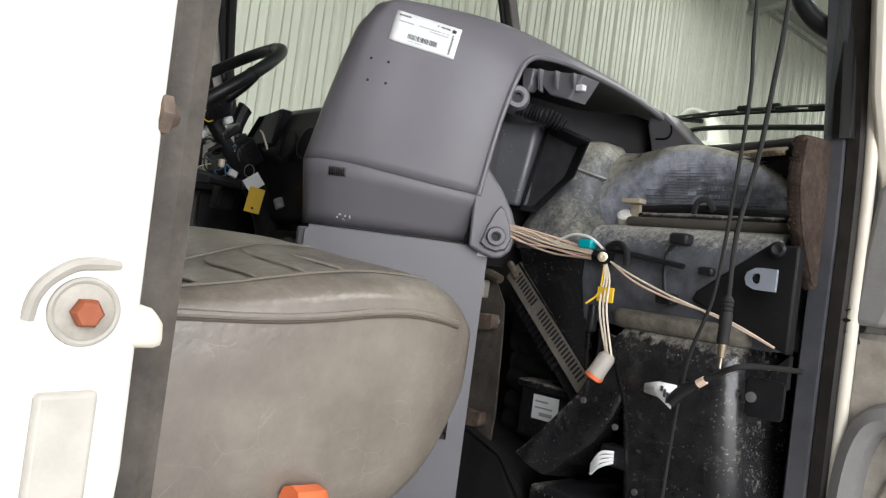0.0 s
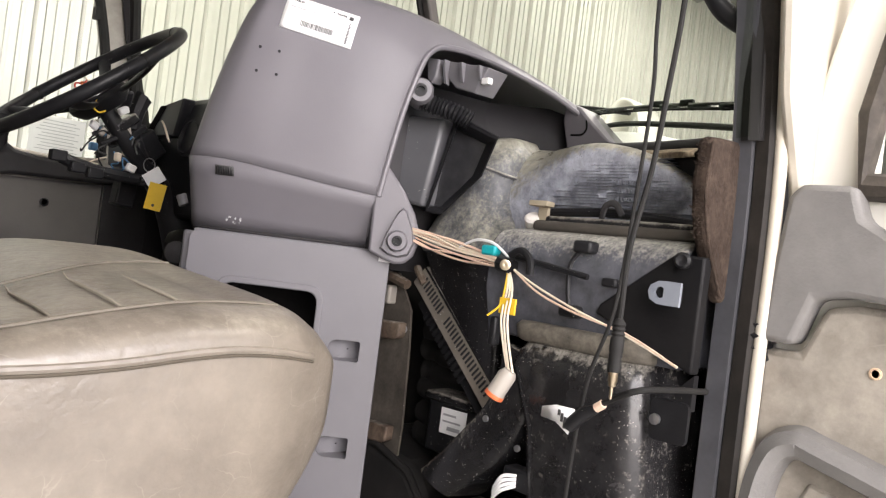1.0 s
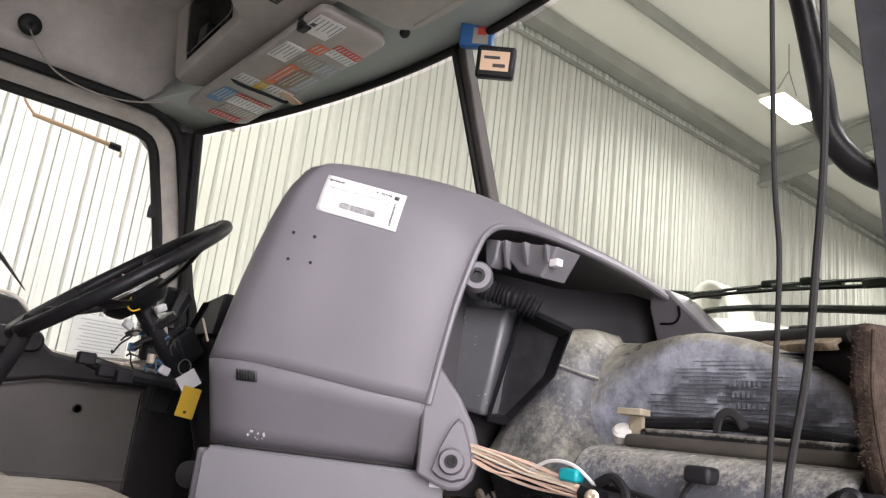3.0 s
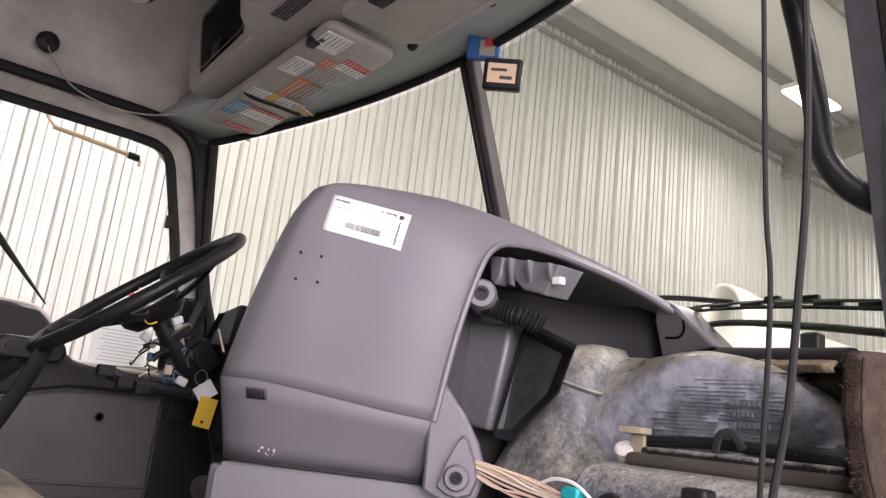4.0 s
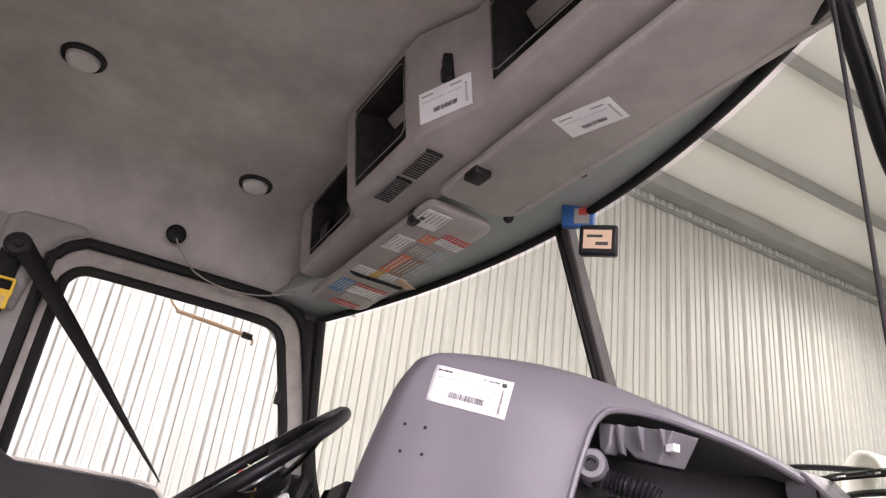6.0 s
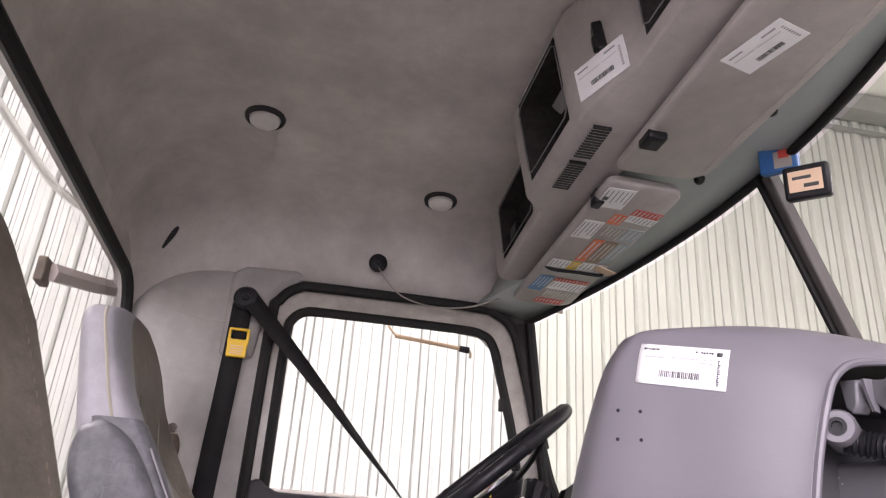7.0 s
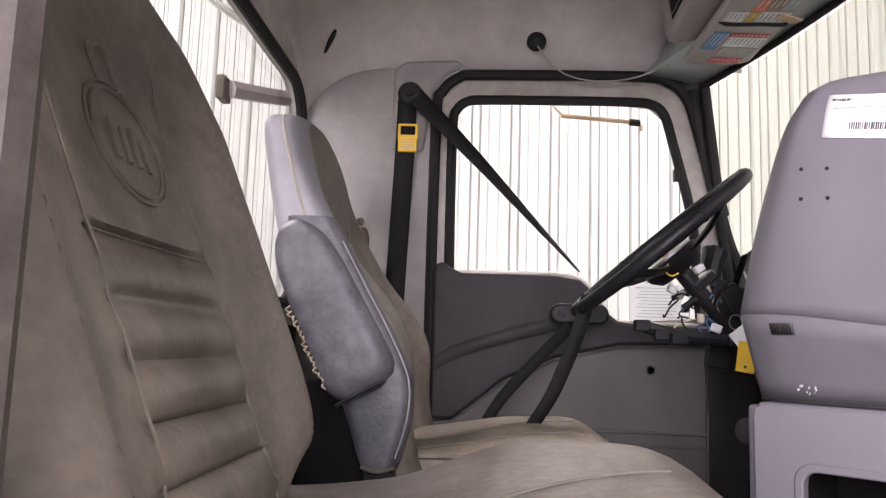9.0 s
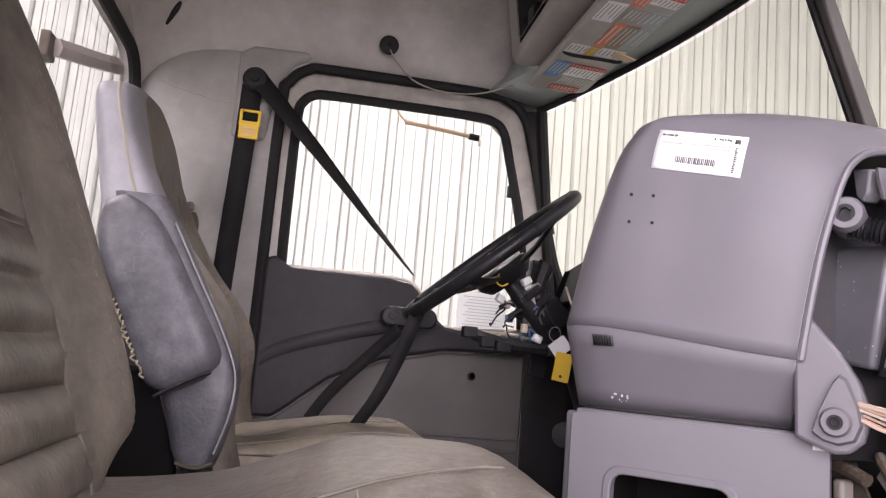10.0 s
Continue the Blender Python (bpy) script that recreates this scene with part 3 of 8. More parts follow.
    part("ridge", tube(B(), [(-0.100, -0.8695, 0.510), (-0.099, -0.8705, 0.518), (-0.095, -0.871, 0.525), (-0.087, -0.871, 0.531), (-0.079, -0.8705, 0.5325), (-0.070, -0.868, 0.5325)], 0.0026, 8, 6), M_DCREAM, s, "grimy raised ridge, darkened for its shading")
    bm = B()
    prism(bm, [(-0.069, 0.500), (-0.047, 0.500), (-0.048, 0.510), (-0.053, 0.517), (-0.069, 0.518)], "y", -0.868, -0.845)
    part("latch_tab", bm, M_CREAM, s, "cream striker tab", bevel=0.004)
    bm = B()
    prism(bm, [(-0.0945, 0.4835), (-0.0725, 0.4845), (-0.0725, 0.30), (-0.0945, 0.30)], "y", -0.8745, -0.868)
    part("cover_plate", bm, M_DCREAM, s, "dirty cream cover plate", bevel=0.002)
    part("stud", lathe(B(), ((0.0065, 0), (0.0065, 0.009), (0.0055, 0.010)), aim((-0.072, -0.862, 0.595), (1, 0, 0)), 14), M_CREAM, s, "cream painted stud")
    part("stud_nut", lathe(B(), ((0.005, 0.009), (0.0088, 0.010), (0.0088, 0.0145), (0.006, 0.016), (0.0035, 0.019), (0, 0.019)), aim((-0.072, -0.862, 0.595), (1, 0, 0)), 6), M_RUST, s, "rusted nut")


cab_shell()


def driver_door():
    d = thing("door_driver", (0.33, YD, 0.02), "closed driver's door with grey panels and open view through its window", "door", kind="structure")
    out = [(-0.012, 0.05), (-0.012, 0.6), (-0.012, 1.22), (0.005, 1.29), (0.055, 1.332), (0.12, 1.338), (0.50, 1.338), (0.585, 1.326), (0.636, 1.28), (0.666, 1.18), (0.734, 0.92), (0.758, 0.80), (0.76, 0.40), (0.76, 0.05)]
    win = [(0.044, 0.815), (0.042, 0.95), (0.042, 1.185), (0.050, 1.232), (0.080, 1.256), (0.14, 1.260), (0.465, 1.260), (0.538, 1.253), (0.568, 1.226), (0.588, 1.155), (0.632, 0.97), (0.645, 0.80), (0.65, 0.725), (0.40, 0.705)]
    bm = B()
    frame_ring(bm, out, win, "y", YD + 0.012, YD + 0.05)
    # frame in a darker cream than the passenger side's paint
    part("frame", bm, M_DCREAM, d, "darker cream painted door frame", bevel=0.004)
    part("window_seal", tube(B(), [(u, YD + 0.010, v) for u, v in win[:13]], 0.0125, 8, 3), M_SEAL, d, "black window seal")
    g = part("pane", prism(B(), win, "y", YD + 0.03, YD + 0.034), M_SGLASS, d)
    g.visible_shadow = False
    # dark upper panel with its swept lower edge, and the lower grey panel
    up = [(0.008, 0.835), (0.03, 0.845), (0.05, 0.83), (0.075, 0.818), (0.30, 0.818), (0.36, 0.808), (0.395, 0.775), (0.42, 0.735), (0.45, 0.712), (0.50, 0.704), (0.72, 0.70), (0.72, 0.665), (0.45, 0.655), (0.30, 0.62), (0.18, 0.565), (0.10, 0.50), (0.06, 0.47), (0.008, 0.47)]
    bm = B()
    prism(bm, up, "y", YD - 0.022, YD + 0.012)
    part("upper_panel", bm, M_DTRIM, d, "dark grey moulded upper door panel", bevel=0.008)
    lo = [(0.008, 0.465), (0.06, 0.465), (0.10, 0.495), (0.18, 0.56), (0.30, 0.615), (0.45, 0.65), (0.66, 0.66), (0.66, 0.03), (0.008, 0.03)]
    bm = B()
    prism(bm, lo, "y", YD - 0.006, YD + 0.012)
    part("lower_panel", bm, M_DPANEL, d, "grey vinyl lower door panel", bevel=0.006)
    bm = B()
    for z in (0.455, 0.425):
        tube(bm, [(0.30, YD - 0.007, z + 0.002), (0.5, YD - 0.007, z), (0.655, YD - 0.007, z)], 0.0045, 6, 3)
    part("rib", bm, M_DPANEL, d)
    bm = B()
    prism(bm, [(0.66, 0.03), (0.66, 0.662), (0.76, 0.69), (0.775, 0.69), (0.775, 0.03)], "y", YD - 0.012, YD - 0.0065)
    part("kick_trim", bm, M_DTRIM, d, "dark kick trim", bevel=0.003)
    part("light_edge", tube(B(), [(0.055, YD - 0.004, 0.822), (0.09, YD - 0.004, 0.822), (0.30, YD - 0.004, 0.822), (0.36, YD - 0.004, 0.812), (0.40, YD - 0.004, 0.775), (0.425, YD - 0.004, 0.732), (0.46, YD - 0.004, 0.712), (0.64, YD - 0.004, 0.708)], 0.0045, 6, 4), M_CREAM, d)
    part("plug_hole", lathe(B(), ((0.010, 0), (0.010, 0.004), (0.007, 0.005), (0.006, -0.004), (0, -0.004)), aim((0.528, YD - 0.006, 0.60), (0, -1, 0)), 16), M_BLACK, d)
    # armrest sweep and pull handle
    bm = B()
    rings = []
    for i in range(15):
        t = i / 14
        x = 0.02 + 0.36 * t
        z = 0.60 + 0.12 * t ** 0.7
        s = 0.009 * math.sin(math.pi * min(1, t * 0.9 + 0.1)) + 0.002
        rings.append([Vector((x, YD - 0.020 - s * 0.8 * (1 + math.cos(a)), z + 0.018 * math.sin(a))) for a in (2 * math.pi * q / 10 for q in range(10))])
    loft(bm, rings)
    part("armrest_sweep", bm, M_DTRIM, d)
    bm = B()
    prism(bm, rrect(0.285, 0.42, 0.700, 0.748, 0.023), "y", YD - 0.075, YD - 0.045)
    h = part("pull_handle", bm, M_BLACK, d, "black pull handle", bevel=0.006)
    part("screw", lathe(B(), ((0.009, 0), (0.008, 0.003), (0, 0.0035)), aim((0.312, YD - 0.075, 0.724), (0, -1, 0)), 14), M_DTRIM, h)
    part("mirror_tab", box(B(), 0.590, 0.602, YD + 0.0, YD + 0.02, 1.06, 1.09), M_SEAL, d)
    # paper notice on the glass
    sticker(d, (0.485, YD + 0.026, 0.716), (1, 0, 0), (0, 0, 1), 0.125, 0.092, M_THINPAPER, [(0.12 + 0.05 * (i % 3), 0.90 - 0.08 * (i % 2), 0.10 + 0.085 * i, 0.120 + 0.085 * i, M_FAINT) for i in range(10)], "notice")


driver_door()


def windshield():
    def base(y):
        return Vector((1.075 - 0.35 * (abs(y) / 0.80) ** 2.0, y, 0.815 - 0.035 * abs(y) / 0.78 - 0.014 * max(0, (-y - 0.42) / 0.28) ** 1.4))

    def top(y):
        return Vector((0.865 - 0.20 * (abs(y) / 0.80) ** 2.0, y * 0.965, 1.335 - 0.05 * (abs(y) / 0.80) ** 2))

    ys = [-0.82 + 1.615 * i / 24 for i in range(25)]
    w = thing("windshield", (1.0, 0, 0.82), "greenish tinted curved two-piece windshield with a dark centre post", "windshield", kind="structure")
    bm = B()
    grid(bm, [[lerp(base(y), top(y), t) for y in ys] for t in (0, 0.25, 0.5, 0.75, 1)])
    g = part("pane", bm, M_WSGLASS, w, angle=180)
    g.visible_shadow = False
    part("lower_seal", tube(B(), [base(y) + Vector((-0.012, 0, -0.008)) for y in ys if y > -0.80], lambda q: 0.009 + 0.010 * min(1, 3 * q), 10, 2), M_SEAL, w, "black rubber seal")
    part("upper_seal", tube(B(), [top(y) + Vector((-0.016, 0, 0.006)) for y in ys if y > -0.80], 0.0085, 10, 2), M_SEAL, w, "black rubber seal")
    for s in (-1, 1):
        part("side_seal", tube(B(), [lerp(base(s * (0.79 if s > 0 else 0.815)), top(s * (0.79 if s > 0 else 0.835)), t / 6) + Vector((-0.012 if s > 0 else 0.024, -s * 0.004, 0)) for t in range(7)], 0.013, 8, 2), M_SEAL, w)
    bm = B()
    a, b = base(0) + Vector((-0.012, -0.02, 0)), top(0) + Vector((-0.012, -0.02, 0.01))
    d = (b - a).normalized()
    m = Matrix((Vector((0, 1, 0)), d.cross(Vector((0, 1, 0))).normalized(), d)).transposed().to_4x4()
    m.translation = a
    box(bm, -0.010, 0.010, -0.012, 0.012, 0, (b - a).length, m)
    part("centre_post", bm, surf("dark_brown_grey_metal", (0.06, 0.053, 0.05), (0.085, 0.075, 0.07), 9, 0.5), w, "dark brown-grey centre post", bevel=0.004)
    part("post_seal", box(B(), 0.010, 0.017, 0.006, 0.02, 0, (b - a).length, m), M_SEAL, w)
    # header above the glass, front wall below it
    bm = B()
    rows = [[top(y) + Vector((-0.022, 0, 0.014)) for y in ys], [top(y) + Vector((-0.07, 0, 0.026)) for y in ys], [top(y) + Vector((-0.15, 0, 0.04)) for y in ys], [Vector((0.56, y, 1.38)) for y in ys]]
    grid(bm, rows)
    solo("header", bm, surf("grey_green_header", (0.36, 0.405, 0.39), (0.42, 0.46, 0.445), 5, 0.45, 0.12, 300), "grey-green painted windshield header", "header", kind="structure", solid=0.008)
    bm = B()
    grid(bm, [[base(max(y, -0.79)) + Vector((-0.010, 0, -0.02)) for y in ys], [Vector((max(base(max(y, -0.79)).x + 0.03, 0.905), max(y, -0.79), base(max(y, -0.79)).z - 0.06)) for y in ys], [Vector((max(0.905, min(0.93, base(y).x + 0.05)), max(y, -0.78) * 1.01, 0.45)) for y in ys], [Vector((min(0.93, base(y).x + 0.05), max(y, -0.78) * 1.01, -0.05)) for y in ys]])
    solo("wall_front", bm, M_INSUL, "black insulated firewall", "wall", kind="structure", solid=0.03)
    bm = B()
    grid(bm, [[top(y) + Vector((0.0, 0, 0.02)) for y in ys], [top(y) + Vector((-0.10, 0, 0.17)) for y in ys], [Vector((0.55, y, 1.58)) for y in ys]])
    solo("roof_front", bm, M_WHITE, "white painted front edge of the roof", "roof", kind="structure", solid=0.01)
    for s, nm in ((1, "driver"), (-1, "passenger")):
        p = thing("pillar_" + nm, (0.72, s * 0.78, 0.8), "dark grey trimmed windshield pillar", "pillar", kind="structure")
        bm = B()
        rows = []
        for t in (0, 0.2, 0.5, 0.8, 1.0):
            o = lerp(base(s * (0.79 if s > 0 else 0.815)), top(s * (0.79 if s > 0 else 0.835)), t)
            e = Vector((lerp(0.735, 0.62, t), 0.792, o.z)) if s > 0 else Vector((lerp(0.765, 0.66, t), -0.80, o.z))
            o2 = o + Vector((-0.016 if s > 0 else 0.02, s * 0.008, 0))
            mid = (o2 + e) / 2 + Vector((-0.010, -0.012, 0)) * (1 if s > 0 else 0.1)
            rows.append([o2, mid + (o2 - mid) * 0.5 + Vector((-0.004, -s * 0.006, 0)), mid, mid + (e - mid) * 0.5 + Vector((-0.004, -s * 0.006, 0)), e])
        grid(bm, rows)
        part("trim", bm, M_DTRIM, p, solid=0.006)
        if s > 0:
            bm = B()
            prism(bm, [(0.56, 1.42), (0.56, 1.33), (0.605, 1.29), (0.640, 1.20), (0.70, 0.98), (0.725, 0.98), (0.668, 1.24), (0.66, 1.42)], "y", 0.797, 0.83)
            part("corner_trim", bm, M_DTRIM, p)
        for z in (0.98, 1.15) if s > 0 else ():
            o = lerp(base(s * 0.79), top(s * 0.79), (z - 0.8) / 0.5)
            part("plug", lathe(B(), ((0.008, 0), (0.007, 0.003), (0, 0.003)), aim(((o.x + lerp(0.735, 0.62, (z - 0.8) / 0.5)) / 2 - 0.017, s * 0.774, z), (-0.5, -s * 1, 0)), 12), M_BLACK, p)
        bm = B()
        k0 = 0.735 if s > 0 else 0.765
        prism(bm, [(k0, 0.84), (k0, -0.05), (0.93, -0.05), (0.93, 0.80), (0.80, 0.84)], "y", 0.80 if s > 0 else -0.80, 0.83 if s > 0 else -0.778)
        part("kick_panel", bm, M_INSUL if s < 0 else M_DTRIM, p)
    return base, top


ws_base, ws_top = windshield()


def wiper():
    w = thing("windshield_wiper", (1.0, -0.4, 0.87), "black windshield wiper resting low on the glass", "wiper")
    line = []
    for i in range(13):
        y = -0.80 + 0.40 * i / 12
        line.append(lerp(ws_base(y), ws_top(y), lerp(0.066, 0.112, i / 12) + 0.012 * math.sin(math.pi * i / 12)) + Vector((0.016, 0, 0)))
    back = [p + Vector((0.016, 0, 0.010)) for p in line]
    part("blade", tube(B(), line, 0.0022, 6, 2), M_SEAL, w, "black rubber blade")
    part("spine", tube(B(), back[1:-1], 0.0020, 6, 2), M_WIPER, w, "dark green-black metal spine")
    for i in (1, 3, 5, 7, 9, 11):
        p = (line[i] + back[i]) / 2
        part("yoke", box(B(), p.x - 0.004, p.x + 0.006, p.y - 0.014, p.y + 0.014, p.z - 0.004, p.z + 0.003), M_WIPER, w, bevel=0.0015)
    for i in (4, 6):
        p = back[i]
        part("clip", box(B(), p.x - 0.004, p.x + 0.004, p.y - 0.010, p.y + 0.010, p.z - 0.003, p.z + 0.006), M_WIPER, w, bevel=0.002)
    low = [lerp(ws_base(y), ws_top(y), q) + Vector((0.03, 0, 0)) for y, q in ((-0.40, 0.035), (-0.43, 0.066), (-0.47, 0.080), (-0.54, 0.078), (-0.62, 0.066), (-0.70, 0.052), (-0.80, 0.030))]
    part("arm", tube(B(), low, 0.0042, 8, 5), M_WIPER, w, "arched green-black wiper arm")


wiper()


def hood():
    h = thing("truck_hood", (1.8, 0, 0.5), "white painted engine hood in front of the windshield", "hood")
    bm = B()
    rows = []
    for i in range(14):
        x = 1.12 + 1.35 * i / 13
        row = []
        for j in range(25):
            y = -0.72 + 1.44 * j / 24
            a = abs(y) / 0.72
            crown = 0.86 + 0.11 * min(1, i / 5) - 0.03 * max(0, i - 6) / 7
            row.append(Vector((x, y, crown - 0.33 * a ** 2.2)))
        rows.append(row)
    grid(bm, rows)
    part("panel", bm, M_HOOD, h, solid=0.012, angle=180)
    bm = B()
    rings = []
    for i in range(11):
        a = math.pi * i / 10
        rings.append([Vector((1.78 + dx, 0.035 + 0.06 * math.cos(a), 0.95 + 0.15 * math.sin(a) ** 0.6)) for dx in (0, 0.06, 0.12)])
    grid(bm, rings)
    part("intake_hood", bm, M_WHITE, h, "white intake scoop", solid=0.01)
    part("rail", tube(B(), [(1.45, -0.20, 0.975), (1.45, -0.05, 0.995), (1.45, 0.10, 1.0)], 0.006, 6, 6), M_BLACK, h)
    part("latch", box(B(), 1.40, 1.43, -0.40, -0.365, 0.845, 0.90), M_BLACK, h, bevel=0.005)


hood()


def passenger_door():
    d = thing("door_passenger", (0.78, -1.212, 0.0), "open passenger door with grey trim and white painted frame", "door", kind="structure")
    X = 0.775
    bm = B()
    out = [(-1.60, -0.12), (-1.60, 0.5), (-1.60, 1.24), (-1.57, 1.28), (-1.20, 1.28), (-1.02, 1.275), (-0.968, 1.24), (-0.935, 1.13), (-0.895, 0.99), (-0.862, 0.855), (-0.836, 0.715), (-0.834, 0.3), (-0.834, -0.12)]
    inn = [(-1.54, 0.715), (-1.54, 0.90), (-1.54, 1.17), (-1.50, 1.215), (-1.20, 1.22), (-1.09, 1.215), (-1.045, 1.185), (-1.01, 1.08), (-0.965, 0.96), (-0.930, 0.87), (-0.914, 0.79), (-0.914, 0.715), (-1.2, 0.705)]
    frame_ring(bm, out, inn, "x", X + 0.01, X + 0.055)
    part("frame", bm, M_WHITE, d, "white painted door shell", bevel=0.006)
    part("window_seal", tube(B(), [(X + 0.004, u, v) for u, v in inn], 0.015, 8, 1, True), M_PILLAR, d, "brown-black weathered window seal")
    g = part("pane", prism(B(), inn, "x", X + 0.03, X + 0.034), M_SGLASS, d)
    g.visible_shadow = False
    # upper dark grey trim pod round the window's lower corner
    pod = [(-0.838, 0.545), (-0.842, 0.62), (-0.850, 0.70), (-0.862, 0.713), (-0.915, 0.712), (-0.925, 0.68), (-0.95, 0.665), (-1.58, 0.665), (-1.58, 0.575), (-1.10, 0.585), (-0.92, 0.60), (-0.888, 0.595), (-0.872, 0.545)]
    bm = B()
    prism(bm, pod, "x", X - 0.028, X + 0.012)
    part("upper_trim", bm, M_TRIM, d, "grey plastic upper trim", bevel=0.007)
    part("sill_slot", box(B(), X - 0.031, X - 0.02, -1.5, -0.955, 0.668, 0.676), M_BLACK, d)
    lo = [(-0.835, -0.08), (-0.835, 0.538), (-0.875, 0.538), (-0.895, 0.588), (-0.925, 0.594), (-1.58, 0.57), (-1.58, -0.08)]
    bm = B()
    prism(bm, lo, "x", X - 0.012, X + 0.012)
    part("lower_panel", bm, M_VINYL_S, d, "dusty beige-grey vinyl lower panel", bevel=0.008)
    part("plug_hole", lathe(B(), ((0.006, 0), (0.006, 0.002), (0.004, 0.0026), (0.0036, -0.002), (0, -0.002)), aim((X - 0.012, -0.948, 0.53), (-1, 0, 0)), 14), M_TAN, d)
    bm = B()
    path = [(-0.845, 0.20), (-0.850, 0.36), (-0.862, 0.425), (-0.885, 0.447), (-0.92, 0.44), (-1.1, 0.395), (-1.4, 0.34)]
    tube(bm, [(X - 0.018, u, v) for u, v in path], 0.022, 8, 5, flat=0.8)
    part("armrest", bm, M_TRIM, d, "grey armrest moulding")
    bm = B()
    prism(bm, [(-0.875, 0.20), (-0.88, 0.36), (-0.90, 0.41), (-1.1, 0.36), (-1.4, 0.30), (-1.4, 0.16)], "x", X - 0.016, X - 0.008)
    part("pocket", bm, M_VINYL_S, d, bevel=0.006)
    part("grommet", lathe(B(), ((0.022, 0), (0.026, 0.006), (0.018, 0.010), (0.010, 0.006), (0, 0.006)), aim((X - 0.02, -0.955, 0.34), (-1, 0, 0)), 18), M_BLACK, d)
    # wiring gaiter between the pillar and the door
    bm = B()
    pts = spline([(0.785, -0.80, 0.60), (0.765, -0.828, 0.575), (0.76, -0.832, 0.54), (0.785, -0.82, 0.50)], 12)
    n = len(pts)
    tube(bm, pts, lambda t: 0.014 + 0.003 * math.sin(t * n * 2.1), 10, 1)
    solo("wiring_gaiter", bm, M_BLACK, "black ribbed rubber wiring gaiter between pillar and door", "gaiter")
    # painted door post behind the open door, with its dark seal
    bm = B()
    prism(bm, [(0.795, -0.10), (0.795, 0.62), (0.760, 0.715), (0.71, 0.80), (0.64, 1.10), (0.60, 1.30), (0.70, 1.34), (0.86, 0.9), (0.88, 0.5), (0.88, -0.10)], "y", -0.86, -0.842)
    solo("door_post", bm, M_CREAM, "dirty cream painted front door post", "pillar", kind="structure", bevel=0.006)
    solo("hinge_seal", tube(B(), [(0.81, -0.836, 0.80), (0.81, -0.8395, 0.86), (0.81, -0.849, 0.93), (0.80, -0.872, 1.05), (0.79, -0.90, 1.16)], lambda q: 0.003 + 0.007 * min(1, 3 * q), 10, 5), M_PILLAR, "brown-black seal between door post and door frame", "seal", kind="structure")
    bm = B()
    line = [(0.752, -0.05), (0.748, 0.25), (0.745, 0.45), (0.745, 0.56), (0.745, 0.66), (0.737, 0.76), (0.708, 0.90), (0.682, 1.0), (0.640, 1.17), (0.61, 1.28), (0.56, 1.335), (0.40, 1.345), (0.1, 1.345)]
    curve = spline([(u, 0, v) for u, v in line], 6)
    loft(bm, [[Vector((q[0] + dx, y, q[2])) for dx, y in ((0.004, -0.812), (-0.002, -0.815), (-0.003, -0.829), (0.002, -0.834), (0.016, -0.834), (0.016, -0.812))] for q in curve])
    # left flank of the seal, its bluish reflection put into the colour
    lip = B()
    loft(lip, [[Vector((q[0] + dx, y, q[2])) for dx, y in ((-0.006, -0.790), (-0.009, -0.792), (-0.006, -0.812), (-0.003, -0.8135), (0.010, -0.8135), (0.010, -0.790))] for q in curve])
    solo("door_post_flank", lip, surf("rubber_with_bluish_sheen", (0.036, 0.037, 0.042), (0.060, 0.060, 0.066), 7, 0.42, 0.12, 140, spec=0.4, mottle=0.2), "smooth flank of the front door post's seal, its blue-grey sheen painted in", "seal", kind="structure")
    solo("door_post_edge", tube(B(), [(u + 0.006, -0.839, v) for u, v in line], 0.007, 12, 6), M_CREAM, "dirty cream flange beside the door seal", "trim", kind="structure")
    solo("door_post_seal", bm, surf("dark_grey_rubber", (0.011, 0.010, 0.009), (0.026, 0.022, 0.019), 9, 0.6, 0.15, 140, spec=0.25, mottle=0.3), "dark grey rubber seal along the front door post", "seal", kind="structure")


passenger_door()
from mathutils.bvhtree import BVHTree


# ---- dashboard pod and centre console ----
FACE = Vector((-0.69, -0.72, 0)).normalized()  # way the pod's face looks
FX = Vector((0.72, -0.69, 0)).normalized()     # along the face, towards the passenger


